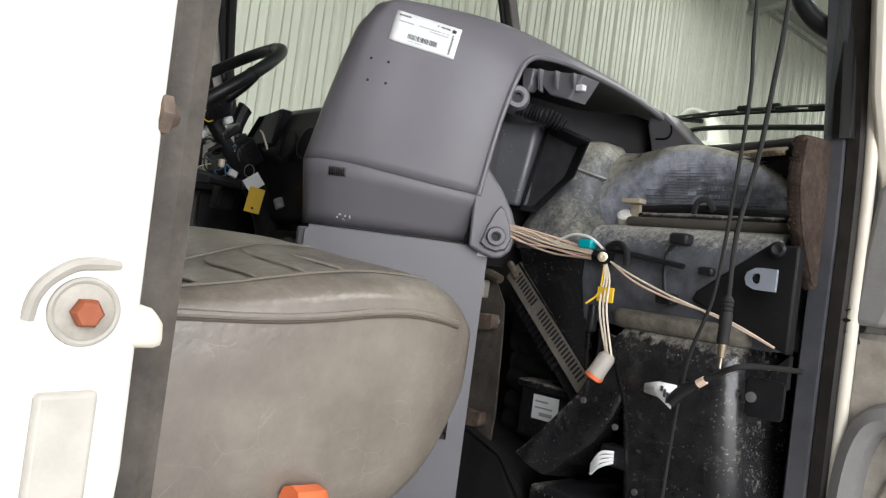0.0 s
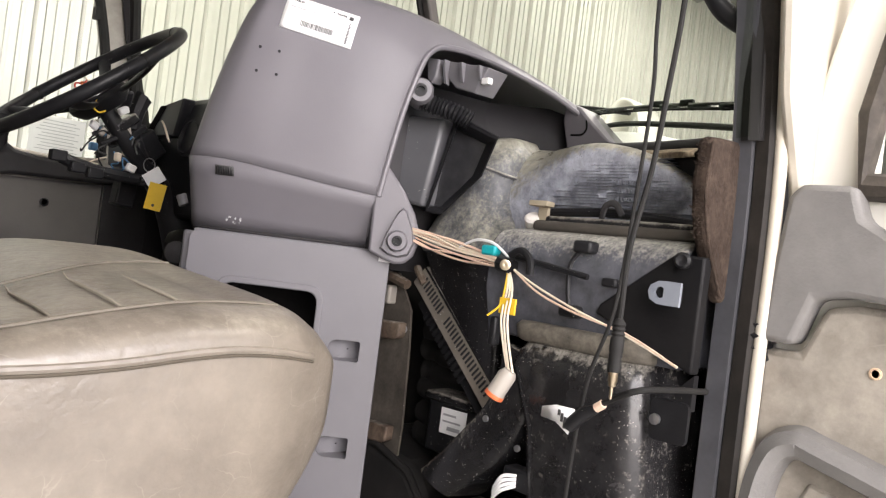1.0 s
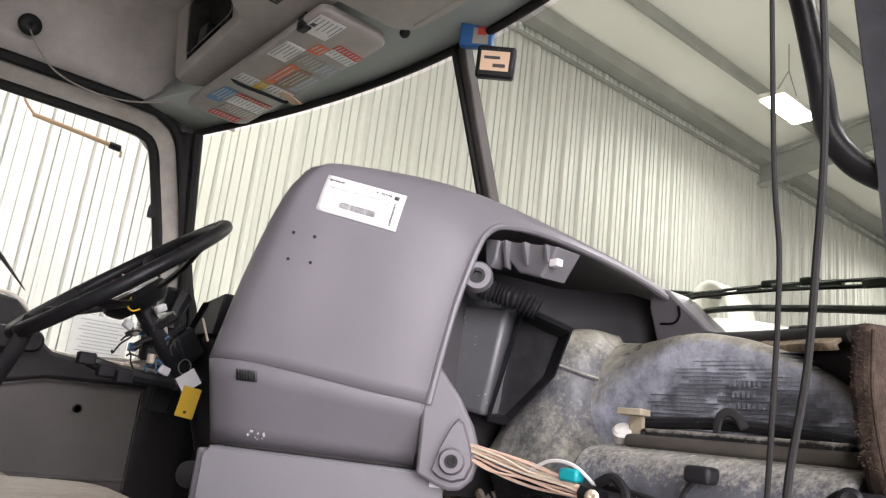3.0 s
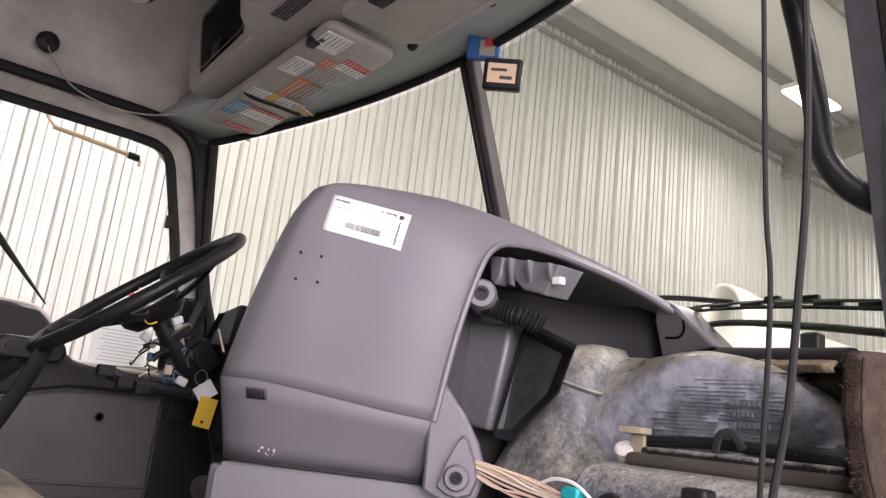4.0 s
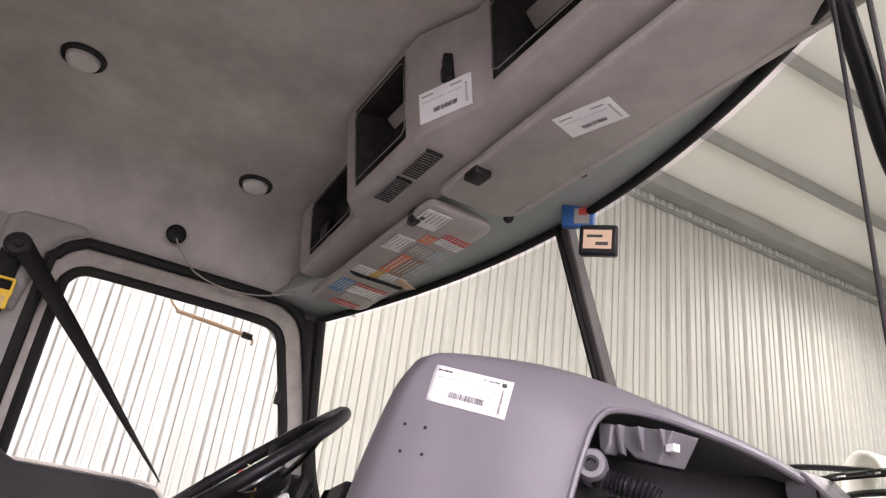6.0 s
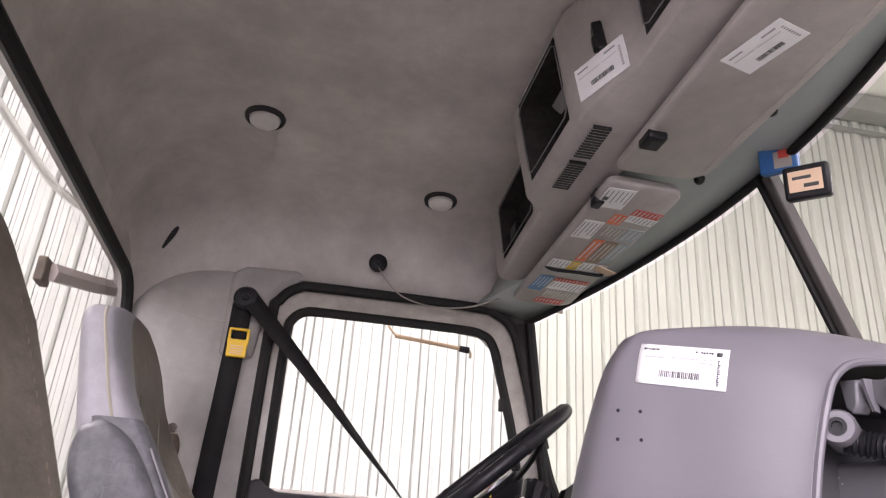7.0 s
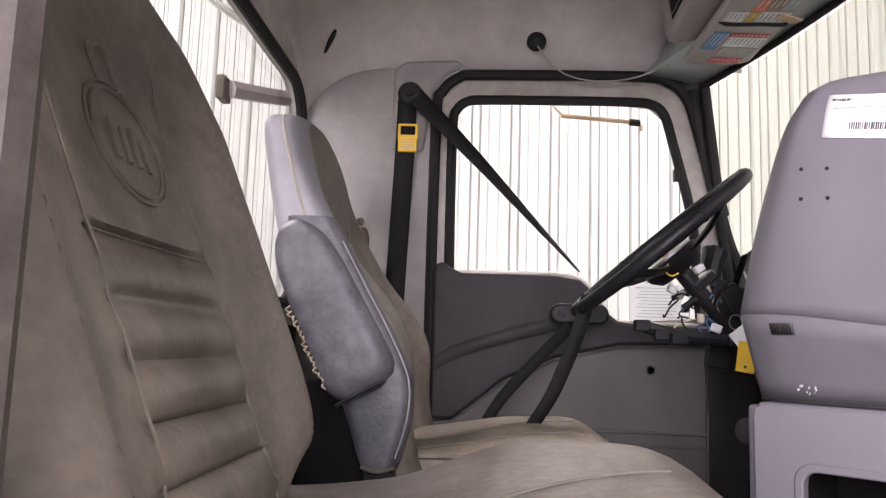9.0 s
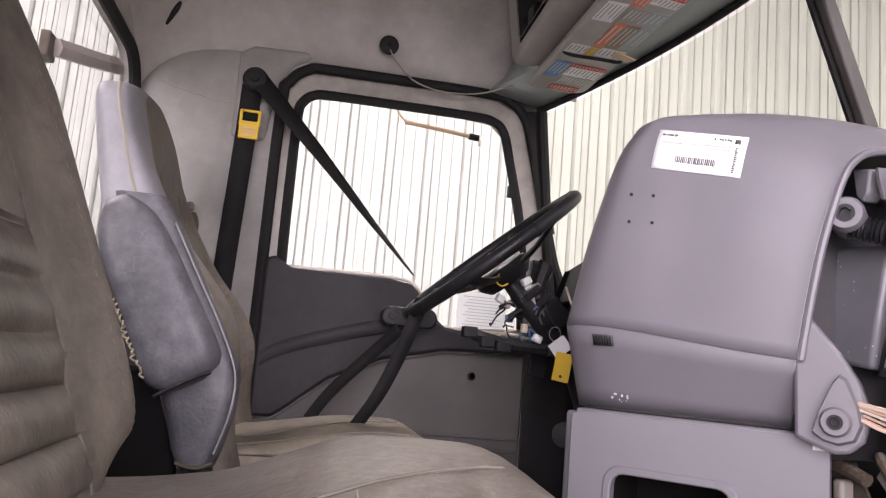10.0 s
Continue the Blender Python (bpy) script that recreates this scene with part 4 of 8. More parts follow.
def dash_pod():
    p = thing("dashboard_pod", (0.55, -0.2, 0.59), "grey plastic dashboard centre section with an open passenger side", "dashboard")
    cols = [
        # driver's side, the rounded corner, the face, and the rim of the open side: bottom, crease, ..., roll, top, front
        [(0.80, -0.03, 0.59), (0.80, -0.03, 0.69), (0.80, -0.03, 0.76), (0.80, -0.02, 0.82), (0.80, -0.015, 0.86), (0.82, 0.0, 0.89), (0.88, 0.02, 0.90), (0.95, 0.03, 0.895), (1.03, 0.03, 0.85)],
        [(0.52, -0.095, 0.59), (0.52, -0.095, 0.69), (0.535, -0.10, 0.79), (0.55, -0.10, 0.88), (0.56, -0.095, 0.925), (0.60, -0.085, 0.945), (0.72, -0.06, 0.955), (0.88, -0.04, 0.935), (1.03, -0.04, 0.86)],
        [(0.466, -0.135, 0.59), (0.462, -0.135, 0.69), (0.474, -0.148, 0.79), (0.492, -0.158, 0.885), (0.508, -0.162, 0.932), (0.54, -0.15, 0.957), (0.68, -0.12, 0.968), (0.86, -0.10, 0.945), (1.03, -0.10, 0.87)],
        [(0.462, -0.165, 0.59), (0.457, -0.168, 0.69), (0.466, -0.182, 0.79), (0.481, -0.195, 0.885), (0.497, -0.200, 0.930), (0.53, -0.195, 0.957), (0.66, -0.18, 0.968), (0.85, -0.17, 0.942), (1.02, -0.17, 0.87)],
        [(0.478, -0.195, 0.59), (0.473, -0.193, 0.688), (0.479, -0.204, 0.79), (0.492, -0.213, 0.885), (0.508, -0.218, 0.930), (0.54, -0.215, 0.956), (0.66, -0.22, 0.963), (0.84, -0.23, 0.933), (1.01, -0.25, 0.865)],
        [(0.522, -0.238, 0.59), (0.520, -0.240, 0.680), (0.527, -0.248, 0.79), (0.540, -0.257, 0.885), (0.556, -0.260, 0.926), (0.59, -0.262, 0.949), (0.69, -0.285, 0.950), (0.85, -0.31, 0.915), (1.0, -0.34, 0.855)],
        [(0.570, -0.284, 0.59), (0.570, -0.287, 0.671), (0.578, -0.297, 0.78), (0.595, -0.308, 0.87), (0.612, -0.312, 0.912), (0.64, -0.317, 0.932), (0.72, -0.345, 0.925), (0.86, -0.375, 0.893), (0.98, -0.42, 0.845)],
        [(0.607, -0.320, 0.59), (0.612, -0.326, 0.665), (0.624, -0.337, 0.77), (0.640, -0.347, 0.855), (0.656, -0.349, 0.890), (0.68, -0.355, 0.905), (0.745, -0.380, 0.903), (0.86, -0.420, 0.875), (0.96, -0.47, 0.825)],
        [(0.612, -0.325, 0.59), (0.618, -0.333, 0.664), (0.630, -0.344, 0.77), (0.646, -0.354, 0.848), (0.662, -0.357, 0.880), (0.69, -0.363, 0.893), (0.75, -0.390, 0.888), (0.86, -0.428, 0.862), (0.95, -0.475, 0.812)],
    ]
    # the corner on the driver's side flares towards its foot
    for c, f in ((cols[1], 1.0), (cols[2], 1.0), (cols[3], 0.55)):
        for i, q in enumerate(c[:6]):
            k = f * (0.026, 0.026, 0.021, 0.015, 0.010, 0.004)[i]
            c[i] = (q[0] - FX.x * k, q[1] - FX.y * k, q[2])
    # smooth along each column, then across
    fine, lows = [], []
    for c in cols:
        low, up = c[:2], c[1:]
        fine.append(spline(up, 5))
        lows.append([lerp(Vector(low[0]) - FACE * 0.046, Vector(low[1]), k / 4) for k in range(5)])
    rows = [spline(r, 6) for r in zip(*fine)]
    bm = B()
    grid(bm, [spline(r, 6) for r in zip(*lows)])
    under = BVHTree.FromBMesh(bm)
    part("lower_band", bm, M_DASH, p, solid=0.004, angle=60)
    bm = B()
    grid(bm, rows)
    skin = BVHTree.FromBMesh(bm)
    part("shell", bm, M_DASH, p, solid=0.004, angle=32)

    def on(q, lift):
        """The place on the shell in front of q, lifted off it."""
        hit, nrm, _, _ = skin.ray_cast(Vector(q) + FACE * 0.15, -FACE)
        if hit is None:
            hit, nrm, _, _ = under.ray_cast(Vector(q) + FACE * 0.15, -FACE)
        if hit is None:
            return Vector(q) + FACE * lift
        return hit + (nrm if nrm.dot(FACE) > 0 else -nrm) * lift

    def decal(name, o, ux, uy, lift, mat, parent, n=8):
        rows2 = [[on(o + ux * (a / n) + uy * (b / n), lift) for a in range(n + 1)] for b in range(n + 1)]
        bm2 = B()
        grid(bm2, rows2)
        return part(name, bm2, mat, parent, solid=0.0006, angle=180)
    # thickened rim of the open side
    edge = [Vector(q) for q in cols[-1]][1:]
    part("rim", tube(B(), [q + Vector((0.003, -0.003, 0)) for q in edge], 0.0045, 8, 5), M_DASH, p)
    part("lower_edge", tube(B(), [Vector(c[0]) - FACE * 0.045 for c in cols[2:]], 0.004, 6, 4), M_DTRIM, p)
    # flange with the two mounting lugs, the lower one on a raised triangular boss
    FM = Matrix.Translation((0.615, -0.329, 0)) @ Matrix(((FX.x, -FACE.x, 0, 0), (FX.y, -FACE.y, 0, 0), (0, 0, 1, 0), (0, 0, 0, 1)))
    bm = B()
    prism(bm, [(0.002, 0.664), (0.004, 0.720), (0.012, 0.716), (0.022, 0.704), (0.045, 0.676), (0.064, 0.645), (0.072, 0.622), (0.073, 0.603), (0.068, 0.585), (0.056, 0.573), (0.042, 0.571), (0.026, 0.576), (0.004, 0.585)], "y", 0.002, 0.030, FM)
    part("flange", bm, M_DASH, p, bevel=0.004)
    bm = B()
    loft(bm, [[FM @ Vector((0.043 + (u - 0.043) * k, h, 0.612 + (v - 0.612) * k)) for u, v in ((0.022, 0.592), (0.032, 0.585), (0.046, 0.582), (0.060, 0.587), (0.066, 0.602), (0.062, 0.622), (0.052, 0.646), (0.046, 0.650), (0.040, 0.642), (0.028, 0.614))] for k, h in ((1.08, 0.004), (1.0, -0.006), (0.96, -0.009), (0.90, -0.009))])
    part("boss", bm, M_DASH, p, angle=30)
    for q, r, out in (((0.648, -0.358, 0.604), 0.015, 0.010), ((0.653, -0.361, 0.822), 0.019, -0.012)):
        m = aim(Vector(q) + FACE * out, FACE)
        part("lug", lathe(B(), ((r, -0.045), (r, 0.006), (r * 0.85, 0.012), (r * 0.5, 0.012), (r * 0.45, 0.004), (0, 0.004)), m, 24), M_DASH, p, "light grey mounting lug")
        part("lug_ring", lathe(B(), ((r * 0.5, 0.008), (r * 0.5, 0.0135), (r * 0.3, 0.0135), (r * 0.28, 0.006), (0, 0.006)), m, 20), M_BLACK, p)
    # inner bracket and cup under the roof of the opening
    def rim_z(y):
        return 0.897 - 0.20 * (-0.315 - y) - 0.012
    bm = B()
    loft(bm, [[Vector((0.702 + dx, y, z)) for y, z in ((-0.352, rim_z(-0.352)), (-0.443, rim_z(-0.443)), (-0.438 + i, 0.846), (-0.424 + i, 0.822 + i), (-0.380 - i, 0.832 + i), (-0.362 - i, 0.850))] for dx, i in ((0.040, 0.004), (0.0, 0.002), (-0.002, 0.004))])
    cup = part("bracket_cup", bm, M_DASH_LO, p, "light grey moulded bracket", bevel=0.003)
    for y in (-0.362, -0.396, -0.430):
        part("rib", prism(B(), [(0.690, rim_z(y)), (0.692, 0.862), (0.698, 0.842), (0.704, 0.840), (0.704, rim_z(y))], "y", y - 0.0022, y + 0.0022), M_DASH_LO, cup)
    bm = B()
    prism(bm, [(-0.322, rim_z(-0.322)), (-0.350, rim_z(-0.350)), (-0.347, 0.852), (-0.338, 0.842), (-0.328, 0.850)], "x", 0.692, 0.712)
    part("post", bm, M_DASH_LO, cup, bevel=0.003)
    bm = B()
    prism(bm, [(-0.427, 0.862), (-0.455, 0.850), (-0.476, 0.830), (-0.517, 0.794), (-0.44, 0.780), (-0.425, 0.83)], "x", 0.905, 0.965)
    eb = part("end_bracket", bm, M_DASH, p, bevel=0.004)
    part("slit", tube(B(), [(0.9035, -0.446, 0.806), (0.9035, -0.466, 0.806), (0.9035, -0.474, 0.815), (0.9035, -0.472, 0.828)], 0.0016, 6, 5), M_VOID, eb)
    bm = B()
    box(bm, 0.698, 0.708, -0.447, -0.434, 0.836, 0.845)
    part("clip", bm, M_STICK, p, "white plastic clip", bevel=0.001)
    # dark sheet behind: the shade of the pod's hollow is put into its colour
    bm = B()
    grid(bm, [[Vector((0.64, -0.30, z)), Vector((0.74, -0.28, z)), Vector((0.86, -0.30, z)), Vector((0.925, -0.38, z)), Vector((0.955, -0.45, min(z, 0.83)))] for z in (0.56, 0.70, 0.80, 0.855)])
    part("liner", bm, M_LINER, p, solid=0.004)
    # label, drill holes, stuck pad and scuff on the face
    o = Vector((0.513, -0.216, 0.932))
    ux, uy = Vector((0.582, -0.276, 0.915)) - o, Vector((0.558, -0.302, 0.863)) - Vector((0.582, -0.276, 0.915))
    uyn = -(uy - ux * (uy.dot(ux) / ux.length_squared))
    ux, uy = ux.normalized() * 0.105, -uyn.normalized() * 0.060
    rnd = random.Random(8)

    def words(u0, u1, v0, v1, mt, n):
        step = (u1 - u0) / n
        return [(u0 + step * i, u0 + step * (i + rnd.uniform(0.5, 0.85)), v0 + rnd.uniform(0, 0.3) * (v1 - v0), v1, mt) for i in range(n) if rnd.random() > 0.08]
    bars = words(0.05, 0.24, 0.84, 0.895, M_INK, 8) + words(0.05, 0.30, 0.66, 0.70, M_GREYINK, 11) + words(0.64, 0.84, 0.84, 0.895, M_INK, 7) + words(0.38, 0.84, 0.68, 0.71, M_GREYINK, 15) + words(0.55, 0.84, 0.60, 0.63, M_GREYINK, 10) + words(0.28, 0.5, 0.12, 0.14, M_GREYINK, 8)
    bars += [(0.885 + 0.012 * rnd.random(), 0.905 + 0.025 * rnd.random(), 0.10 + 0.045 * i, 0.125 + 0.045 * i, M_INK) for i in range(14)] + [(0.87, 0.93, 0.80, 0.90, M_INK)]
    lab = decal("label", o, ux, uy, 0.003, M_STICK, p, 10)
    for u0, u1, v0, v1, mt in bars + barcode(0.26, 0.72, 0.20, 0.36, 22):
        decal("print", o + ux * u0 + uy * (1 - v1), ux * (u1 - u0), uy * (v1 - v0), 0.0038, mt, lab, 2)
    h0 = Vector((0.481, -0.207, 0.851))
    for a, b in ((0, 0), (0.027, -0.003), (-0.001, -0.034), (0.027, -0.036)):
        q = on(h0 + FX * a + Vector((0, 0, b)), 0.004)
        part("drill_hole", lathe(B(), ((0.0022, -0.003), (0.0022, 0.0008), (0, 0.0008)), aim(q - FACE * 0.002 + Vector((0, 0, 0)), FACE), 10), M_BLACK, p)
    po = Vector((0.472, -0.191, 0.681)) - FX * 0.026
    pad = decal("stuck_pad", po, FX * 0.027, Vector((0, 0, -0.013)), 0.0035, M_INK, p, 3)
    for k in range(7):
        decal("pad_rib", po + FX * (0.002 + k * 0.0035) - Vector((0, 0, 0.001)), FX * 0.0015, Vector((0, 0, -0.011)), 0.0048, M_BLACK, pad, 1)
    bm = B()
    rnd = random.Random(5)
    for k in range(14):
        a, b = rnd.uniform(-0.008, 0.014), rnd.uniform(-0.005, 0.005)
        lathe(bm, ((rnd.uniform(0.0006, 0.0018), 0), (0.0004, 0.0006)), aim(on(Vector((0.478, -0.181, 0.606)) + FX * a + Vector((0, 0, b)), 0.003), FACE), 7)
    part("scuff", bm, M_GREYINK, p, "chipped pale scuff")
    return cols


POD = dash_pod()


def lower_console():
    c = thing("lower_console", (0.55, -0.2, 0.0), "light grey plastic lower console panel with a dark open pocket", "console")
    O = Vector((0.455, -0.135, 0))
    W = 0.285
    R = Matrix(((FX.x, -FACE.x, 0, O.x), (FX.y, -FACE.y, 0, O.y), (0, 0, 1, 0), (0, 0, 0, 1)))
    # panel with a pocket opening
    out = rrect(-0.004, W, 0.0, 0.585, (0.002, 0.002, 0.004, 0.012), 4)
    hole = rrect(0.048, 0.190, 0.345, 0.518, 0.018, 4)
    slots = [rrect(0.212, 0.258, z - 0.017, z + 0.013, (0.013, 0.003, 0.003, 0.013), 4) for z in (0.44, 0.30)]
    bm = B()
    edges = []
    for loop in [out, hole] + slots:
        vs = [bm.verts.new(R @ Vector((u, 0.003, v))) for u, v in loop]
        edges += [bm.edges.new((vs[i - 1], vs[i])) for i in range(len(vs))]
    bmesh.ops.triangle_fill(bm, use_beauty=True, edges=edges)
    bmesh.ops.recalc_face_normals(bm, faces=bm.faces)
    part("panel", bm, M_DASH_LO, c, solid=0.018, flat=True)
    bm = B()
    frame_ring(bm, rrect(0.040, 0.198, 0.337, 0.526, 0.022, 4), rrect(0.050, 0.188, 0.347, 0.516, 0.016, 4), "y", -0.008, -0.002, R)
    part("pocket_rim", bm, M_DASH_LO, c, bevel=0.002)
    # pocket walls and back are near black: the hollow's shade is in the colour
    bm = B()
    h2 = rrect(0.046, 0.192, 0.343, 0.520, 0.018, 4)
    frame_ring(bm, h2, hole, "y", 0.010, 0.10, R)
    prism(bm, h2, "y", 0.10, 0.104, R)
    part("pocket_inside", bm, M_VOID, c)
    for loop in slots:
        # a scooped finger slot, deepest at its straight end
        cu, cv = sum(q[0] for q in loop) / len(loop), sum(q[1] for q in loop) / len(loop)
        bm = B()
        loft(bm, [[R @ Vector((cu + (u - cu) * k + sh, h + max(0, cu + (u - cu) * k - 0.212) * w, cv + (v - cv) * k)) for u, v in loop] for k, h, w, sh in ((1.02, -0.004, 0.0, 0), (0.95, 0.001, 0.10, 0.0005), (0.88, 0.002, 0.60, 0.001), (0.40, 0.002, 0.62, 0.002), (0.05, 0.002, 0.62, 0.002))], caps=False)
        part("finger_slot", bm, M_DASH_LO, c, angle=60)
    # driver's side return and top ledge
    bm = B()
    prism(bm, [(0.455, -0.135), (0.447, -0.12), (0.455, -0.10), (0.80, -0.02), (0.80, -0.035), (0.47, -0.118)], "z", 0.0, 0.583)
    part("side_panel", bm, M_DASH_LO, c, bevel=0.004)
    bm = B()
    box(bm, -0.002, W - 0.002, 0.0, 0.03, 0.578, 0.588, R)
    part("top_ledge", bm, M_DASH_LO, c, bevel=0.003)
    part("corner_clip", box(B(), W - 0.016, W + 0.002, -0.008, 0.01, 0.572, 0.580, R), M_STICK, c)
    return R


CON = lower_console()


# ---- seats ----
def seat(name, label, two_tone=False, lean=0.0, crown=0.998):
    """A high-backed air-ride seat at the origin, looking along +x."""
    s = thing(name, (0, 0, 0), label, "truck seat", "chairs of the cab")
    def rise(t):
        u = min(1, max(0, (t - 0.2) / 0.55))
        return 0.496 + 0.038 * u * u * (3 - 2 * u)

    def tip(x):
        u = min(1, max(0, (x - 0.22) / 0.14))
        return u * u * (3 - 2 * u)

    def welt_z(t):
        return 0.488 + 0.006 * min(1, t / 0.4) + 0.011 * math.exp(-((t - 0.78) / 0.15) ** 2) - 0.012 * max(0, (t - 0.88) / 0.12) ** 2

    def along(table, x):
        for (a0, v0), (a1, v1) in zip(table, table[1:]):
            if x <= a1:
                return lerp(v0, v1, max(0, (x - a0) / (a1 - a0)))
        return table[-1][1]

    def far_seam(x):
        """How far across the pleated insert reaches; beyond it lies the plain bolster."""
        return along(FAR, x)
    FAR = ((0.10, -0.080), (0.26, -0.066), (0.31, -0.050), (0.35, -0.026), (0.39, 0.004), (0.43, 0.030), (0.47, 0.046), (0.54, 0.050))
    NEAR = ((0.05, -0.190), (0.25, -0.186), (0.33, -0.176), (0.40, -0.164), (0.47, -0.156))

    def inset(x, y):
        e = min((y - along(NEAR, x)) / 0.010, (far_seam(x) - y) / 0.010, (0.462 - x) / 0.02, (x - 0.06) / 0.02)
        return min(1, max(0, e))

    # cushion: side-to-side sections from back to front
    def sect(x, w, top, bot, n=30, dz=0.0):
        pts = []
        for i in range(n):
            a = 2 * math.pi * i / n
            ca, sa = math.cos(a), math.sin(a)
            y = w * math.copysign(abs(ca) ** (0.42 if sa > 0 else 0.30), ca)
            zw = min(welt_z(x / 0.516), top - 0.003)
            z = zw + (top - zw) * abs(sa) ** 0.75 if sa > 0 else zw - (zw - bot) * abs(sa) ** 0.55
            if sa > 0:
                k = abs(y) / w
                z += lean * tip(x) * max(0, y + 0.172) / 0.378 + 0.006 * k ** 3 * (1 - k ** 8) + dz * inset(x, y)
            pts.append(Vector((x, y, z)))
        return pts
    rings = []
    xs = [0.0, 0.01, 0.03] + [0.05 + 0.0072 * i for i in range(62)] + [0.505, 0.52, 0.532, 0.540]
    for x in xs:
        t = x / 0.54
        w = 0.206 - 0.008 * t + 0.010 * math.sin(t * 3.1)
        w -= 0.030 * max(0, (t - 0.8) / 0.2) ** 2
        top = rise(t) - 0.034 * max(0, (t - 0.86) / 0.14) ** 2.5 - 0.02 * max(0, 0.1 - t) * 10
        bot = 0.315 + 0.075 * max(0, (t - 0.82) / 0.18) ** 2
        pleat = 0.0
        if 0.05 < x < 0.49:
            ph = abs(((x - 0.400 + 0.024) % 0.048) - 0.024)
            pleat = -0.0030 * max(0, 1 - ph / 0.014) - 0.0035
        rings.append(sect(x * 0.955, w, top, bot, 60, pleat))
    bm = B()
    loft(bm, rings)
    cu = part("cushion", bm, M_VINYL, s, "worn beige-grey vinyl seat cushion", angle=70)
    # piping along the sides and seams of the pleated insert
    def half(x):
        t = x / 0.54
        return 0.206 - 0.008 * t + 0.010 * math.sin(t * 3.1) - 0.030 * max(0, (t - 0.8) / 0.2) ** 2

    def zt(x, y, groove=0.0):
        t = x / 0.54
        top = rise(t) - 0.034 * max(0, (t - 0.86) / 0.14) ** 2.5
        k = min(abs(y) / half(x), 0.999)
        sa = math.sqrt(max(0, 1 - k ** (2 / 0.42)))
        zw = min(welt_z(t), top - 0.003)
        return zw + (top - zw) * sa ** 0.75 + lean * tip(x * 0.955) * max(0, y + 0.172) / 0.378 + 0.006 * k ** 3 * (1 - k ** 8) + (groove - 0.0035) * inset(x * 0.955, y)
    for sy in (-1, 1):
        part("welt", tube(B(), [(x * 0.955, sy * (half(x) - 0.0005), welt_z(x / 0.54) + (lean * tip(x * 0.955) if sy > 0 else 0)) for x in [0.02 + 0.04 * i for i in range(13)]], 0.0030, 8, 3), M_VINYL_L if two_tone else M_VINYL, cu, "rolled vinyl seam")
        # thin dark tube stands for the shade in the seam groove under the welt
        part("seam_shadow", tube(B(), [(x * 0.955, sy * (half(x) + 0.0012), welt_z(x / 0.54) - 0.0035 + (lean * tip(x * 0.955) if sy > 0 else 0)) for x in [0.02 + 0.04 * i for i in range(13)]], 0.0012, 6, 3), M_DARKLINE, cu)
    for edge in ([(x, along(NEAR, x)) for x in (0.08, 0.15, 0.25, 0.29, 0.33, 0.37, 0.40, 0.43, 0.46)], [(x, far_seam(x)) for x in (0.10, 0.20, 0.26, 0.31, 0.35, 0.39, 0.43, 0.46)]):
        part("insert_seam", tube(B(), [(x, y, zt(x / 0.955, y) + 0.0008) for x, y in edge], 0.0013, 6, 3), M_WELT, cu)
    for k in range(5):
        x = 0.400 - 0.048 * k
        if x < 0.46 and not two_tone:
            y0, y1 = along(NEAR, x * 0.955) + 0.004, far_seam(x * 0.955) - 0.004
            part("pleat_seam", tube(B(), [(x * 0.955, lerp(y0, y1, q / 10), zt(x, lerp(y0, y1, q / 10), -0.0026) + 0.0018) for q in range(11)], lambda q: 0.0003 + 0.0011 * (1 - (2 * q - 1) ** 6), 6, 3), M_SEAM, cu)
    bm = B()
    loft(bm, [[Vector((0.01 + x, y, z)) for x, y in rrect(0.0, 0.46 - i, -0.20 + i, 0.20 - i, 0.04, 4)] for z, i in ((0.32, 0), (0.28, 0.01), (0.20, 0.05), (0.08, 0.05), (0.05, 0.03), (0.0, 0.03))])
    part("pedestal", bm, M_BLACK_D, s, "dusty black seat pedestal")
    # backrest: level sections from bottom to top
    rings = []
    zs = [0.40 + (crown - 0.4006) * i / 150 for i in range(151)]

    def shoulder(z):
        u = max(0.0, (z - crown + 0.115) / 0.115)
        return (1 - min(u, 0.998) ** 5) ** 0.5

    for z in zs:
        t = (z - 0.40) / 0.73
        xf = 0.206 - 0.30 * t
        w = 0.258 + 0.010 * math.sin(t * 4)
        th = 0.15 - 0.08 * t
        if two_tone:
            xf += 0.024 * max(0, (z - 0.80) / 0.26) ** 1.5
            th *= 0.72 + 0.28 * min(1, max(0, (z - 0.62) / 0.2))
        elif z > 0.98:
            xf -= 0.02 * ((z - 0.98) / 0.13) ** 2
        w *= shoulder(z)
        th *= 0.4 + 0.6 * shoulder(z) ** 0.5
        ring = []
        n = 84
        for i in range(n):
            a = 2 * math.pi * i / n
            ca, sa = math.cos(a), math.sin(a)
            y = w * math.copysign(abs(sa) ** 0.55, sa)
            if y > 0 and z < 0.62 and not two_tone:
                y *= 1 - 0.36 * min(1.25, (0.62 - z) / 0.12) ** 2
            x = xf - th / 2 + th / 2 * math.copysign(abs(ca) ** 0.55, ca)
            if ca > 0:
                k = abs(y) / 0.258
                if two_tone:
                    x += 0.058 * math.exp(-((z - 0.69) / 0.12) ** 2) * min(1, k / 0.8) ** 3
                if z < 0.98:
                    x += 0.040 * min(1, (0.98 - z) / 0.12) * (min(1, k / 0.8) ** 4 - 0.6)
                if 0.41 < z < 0.705 and k < 0.41:
                    ph = ((0.705 - z) % 0.0405) / 0.0405
                    x += 0.017 * (math.sin(math.pi * ph) ** 0.33 - 0.75) * min(1, (0.41 - k) / 0.04)
                if 0.705 < z < 0.713 and k < 0.41:
                    x -= 0.007
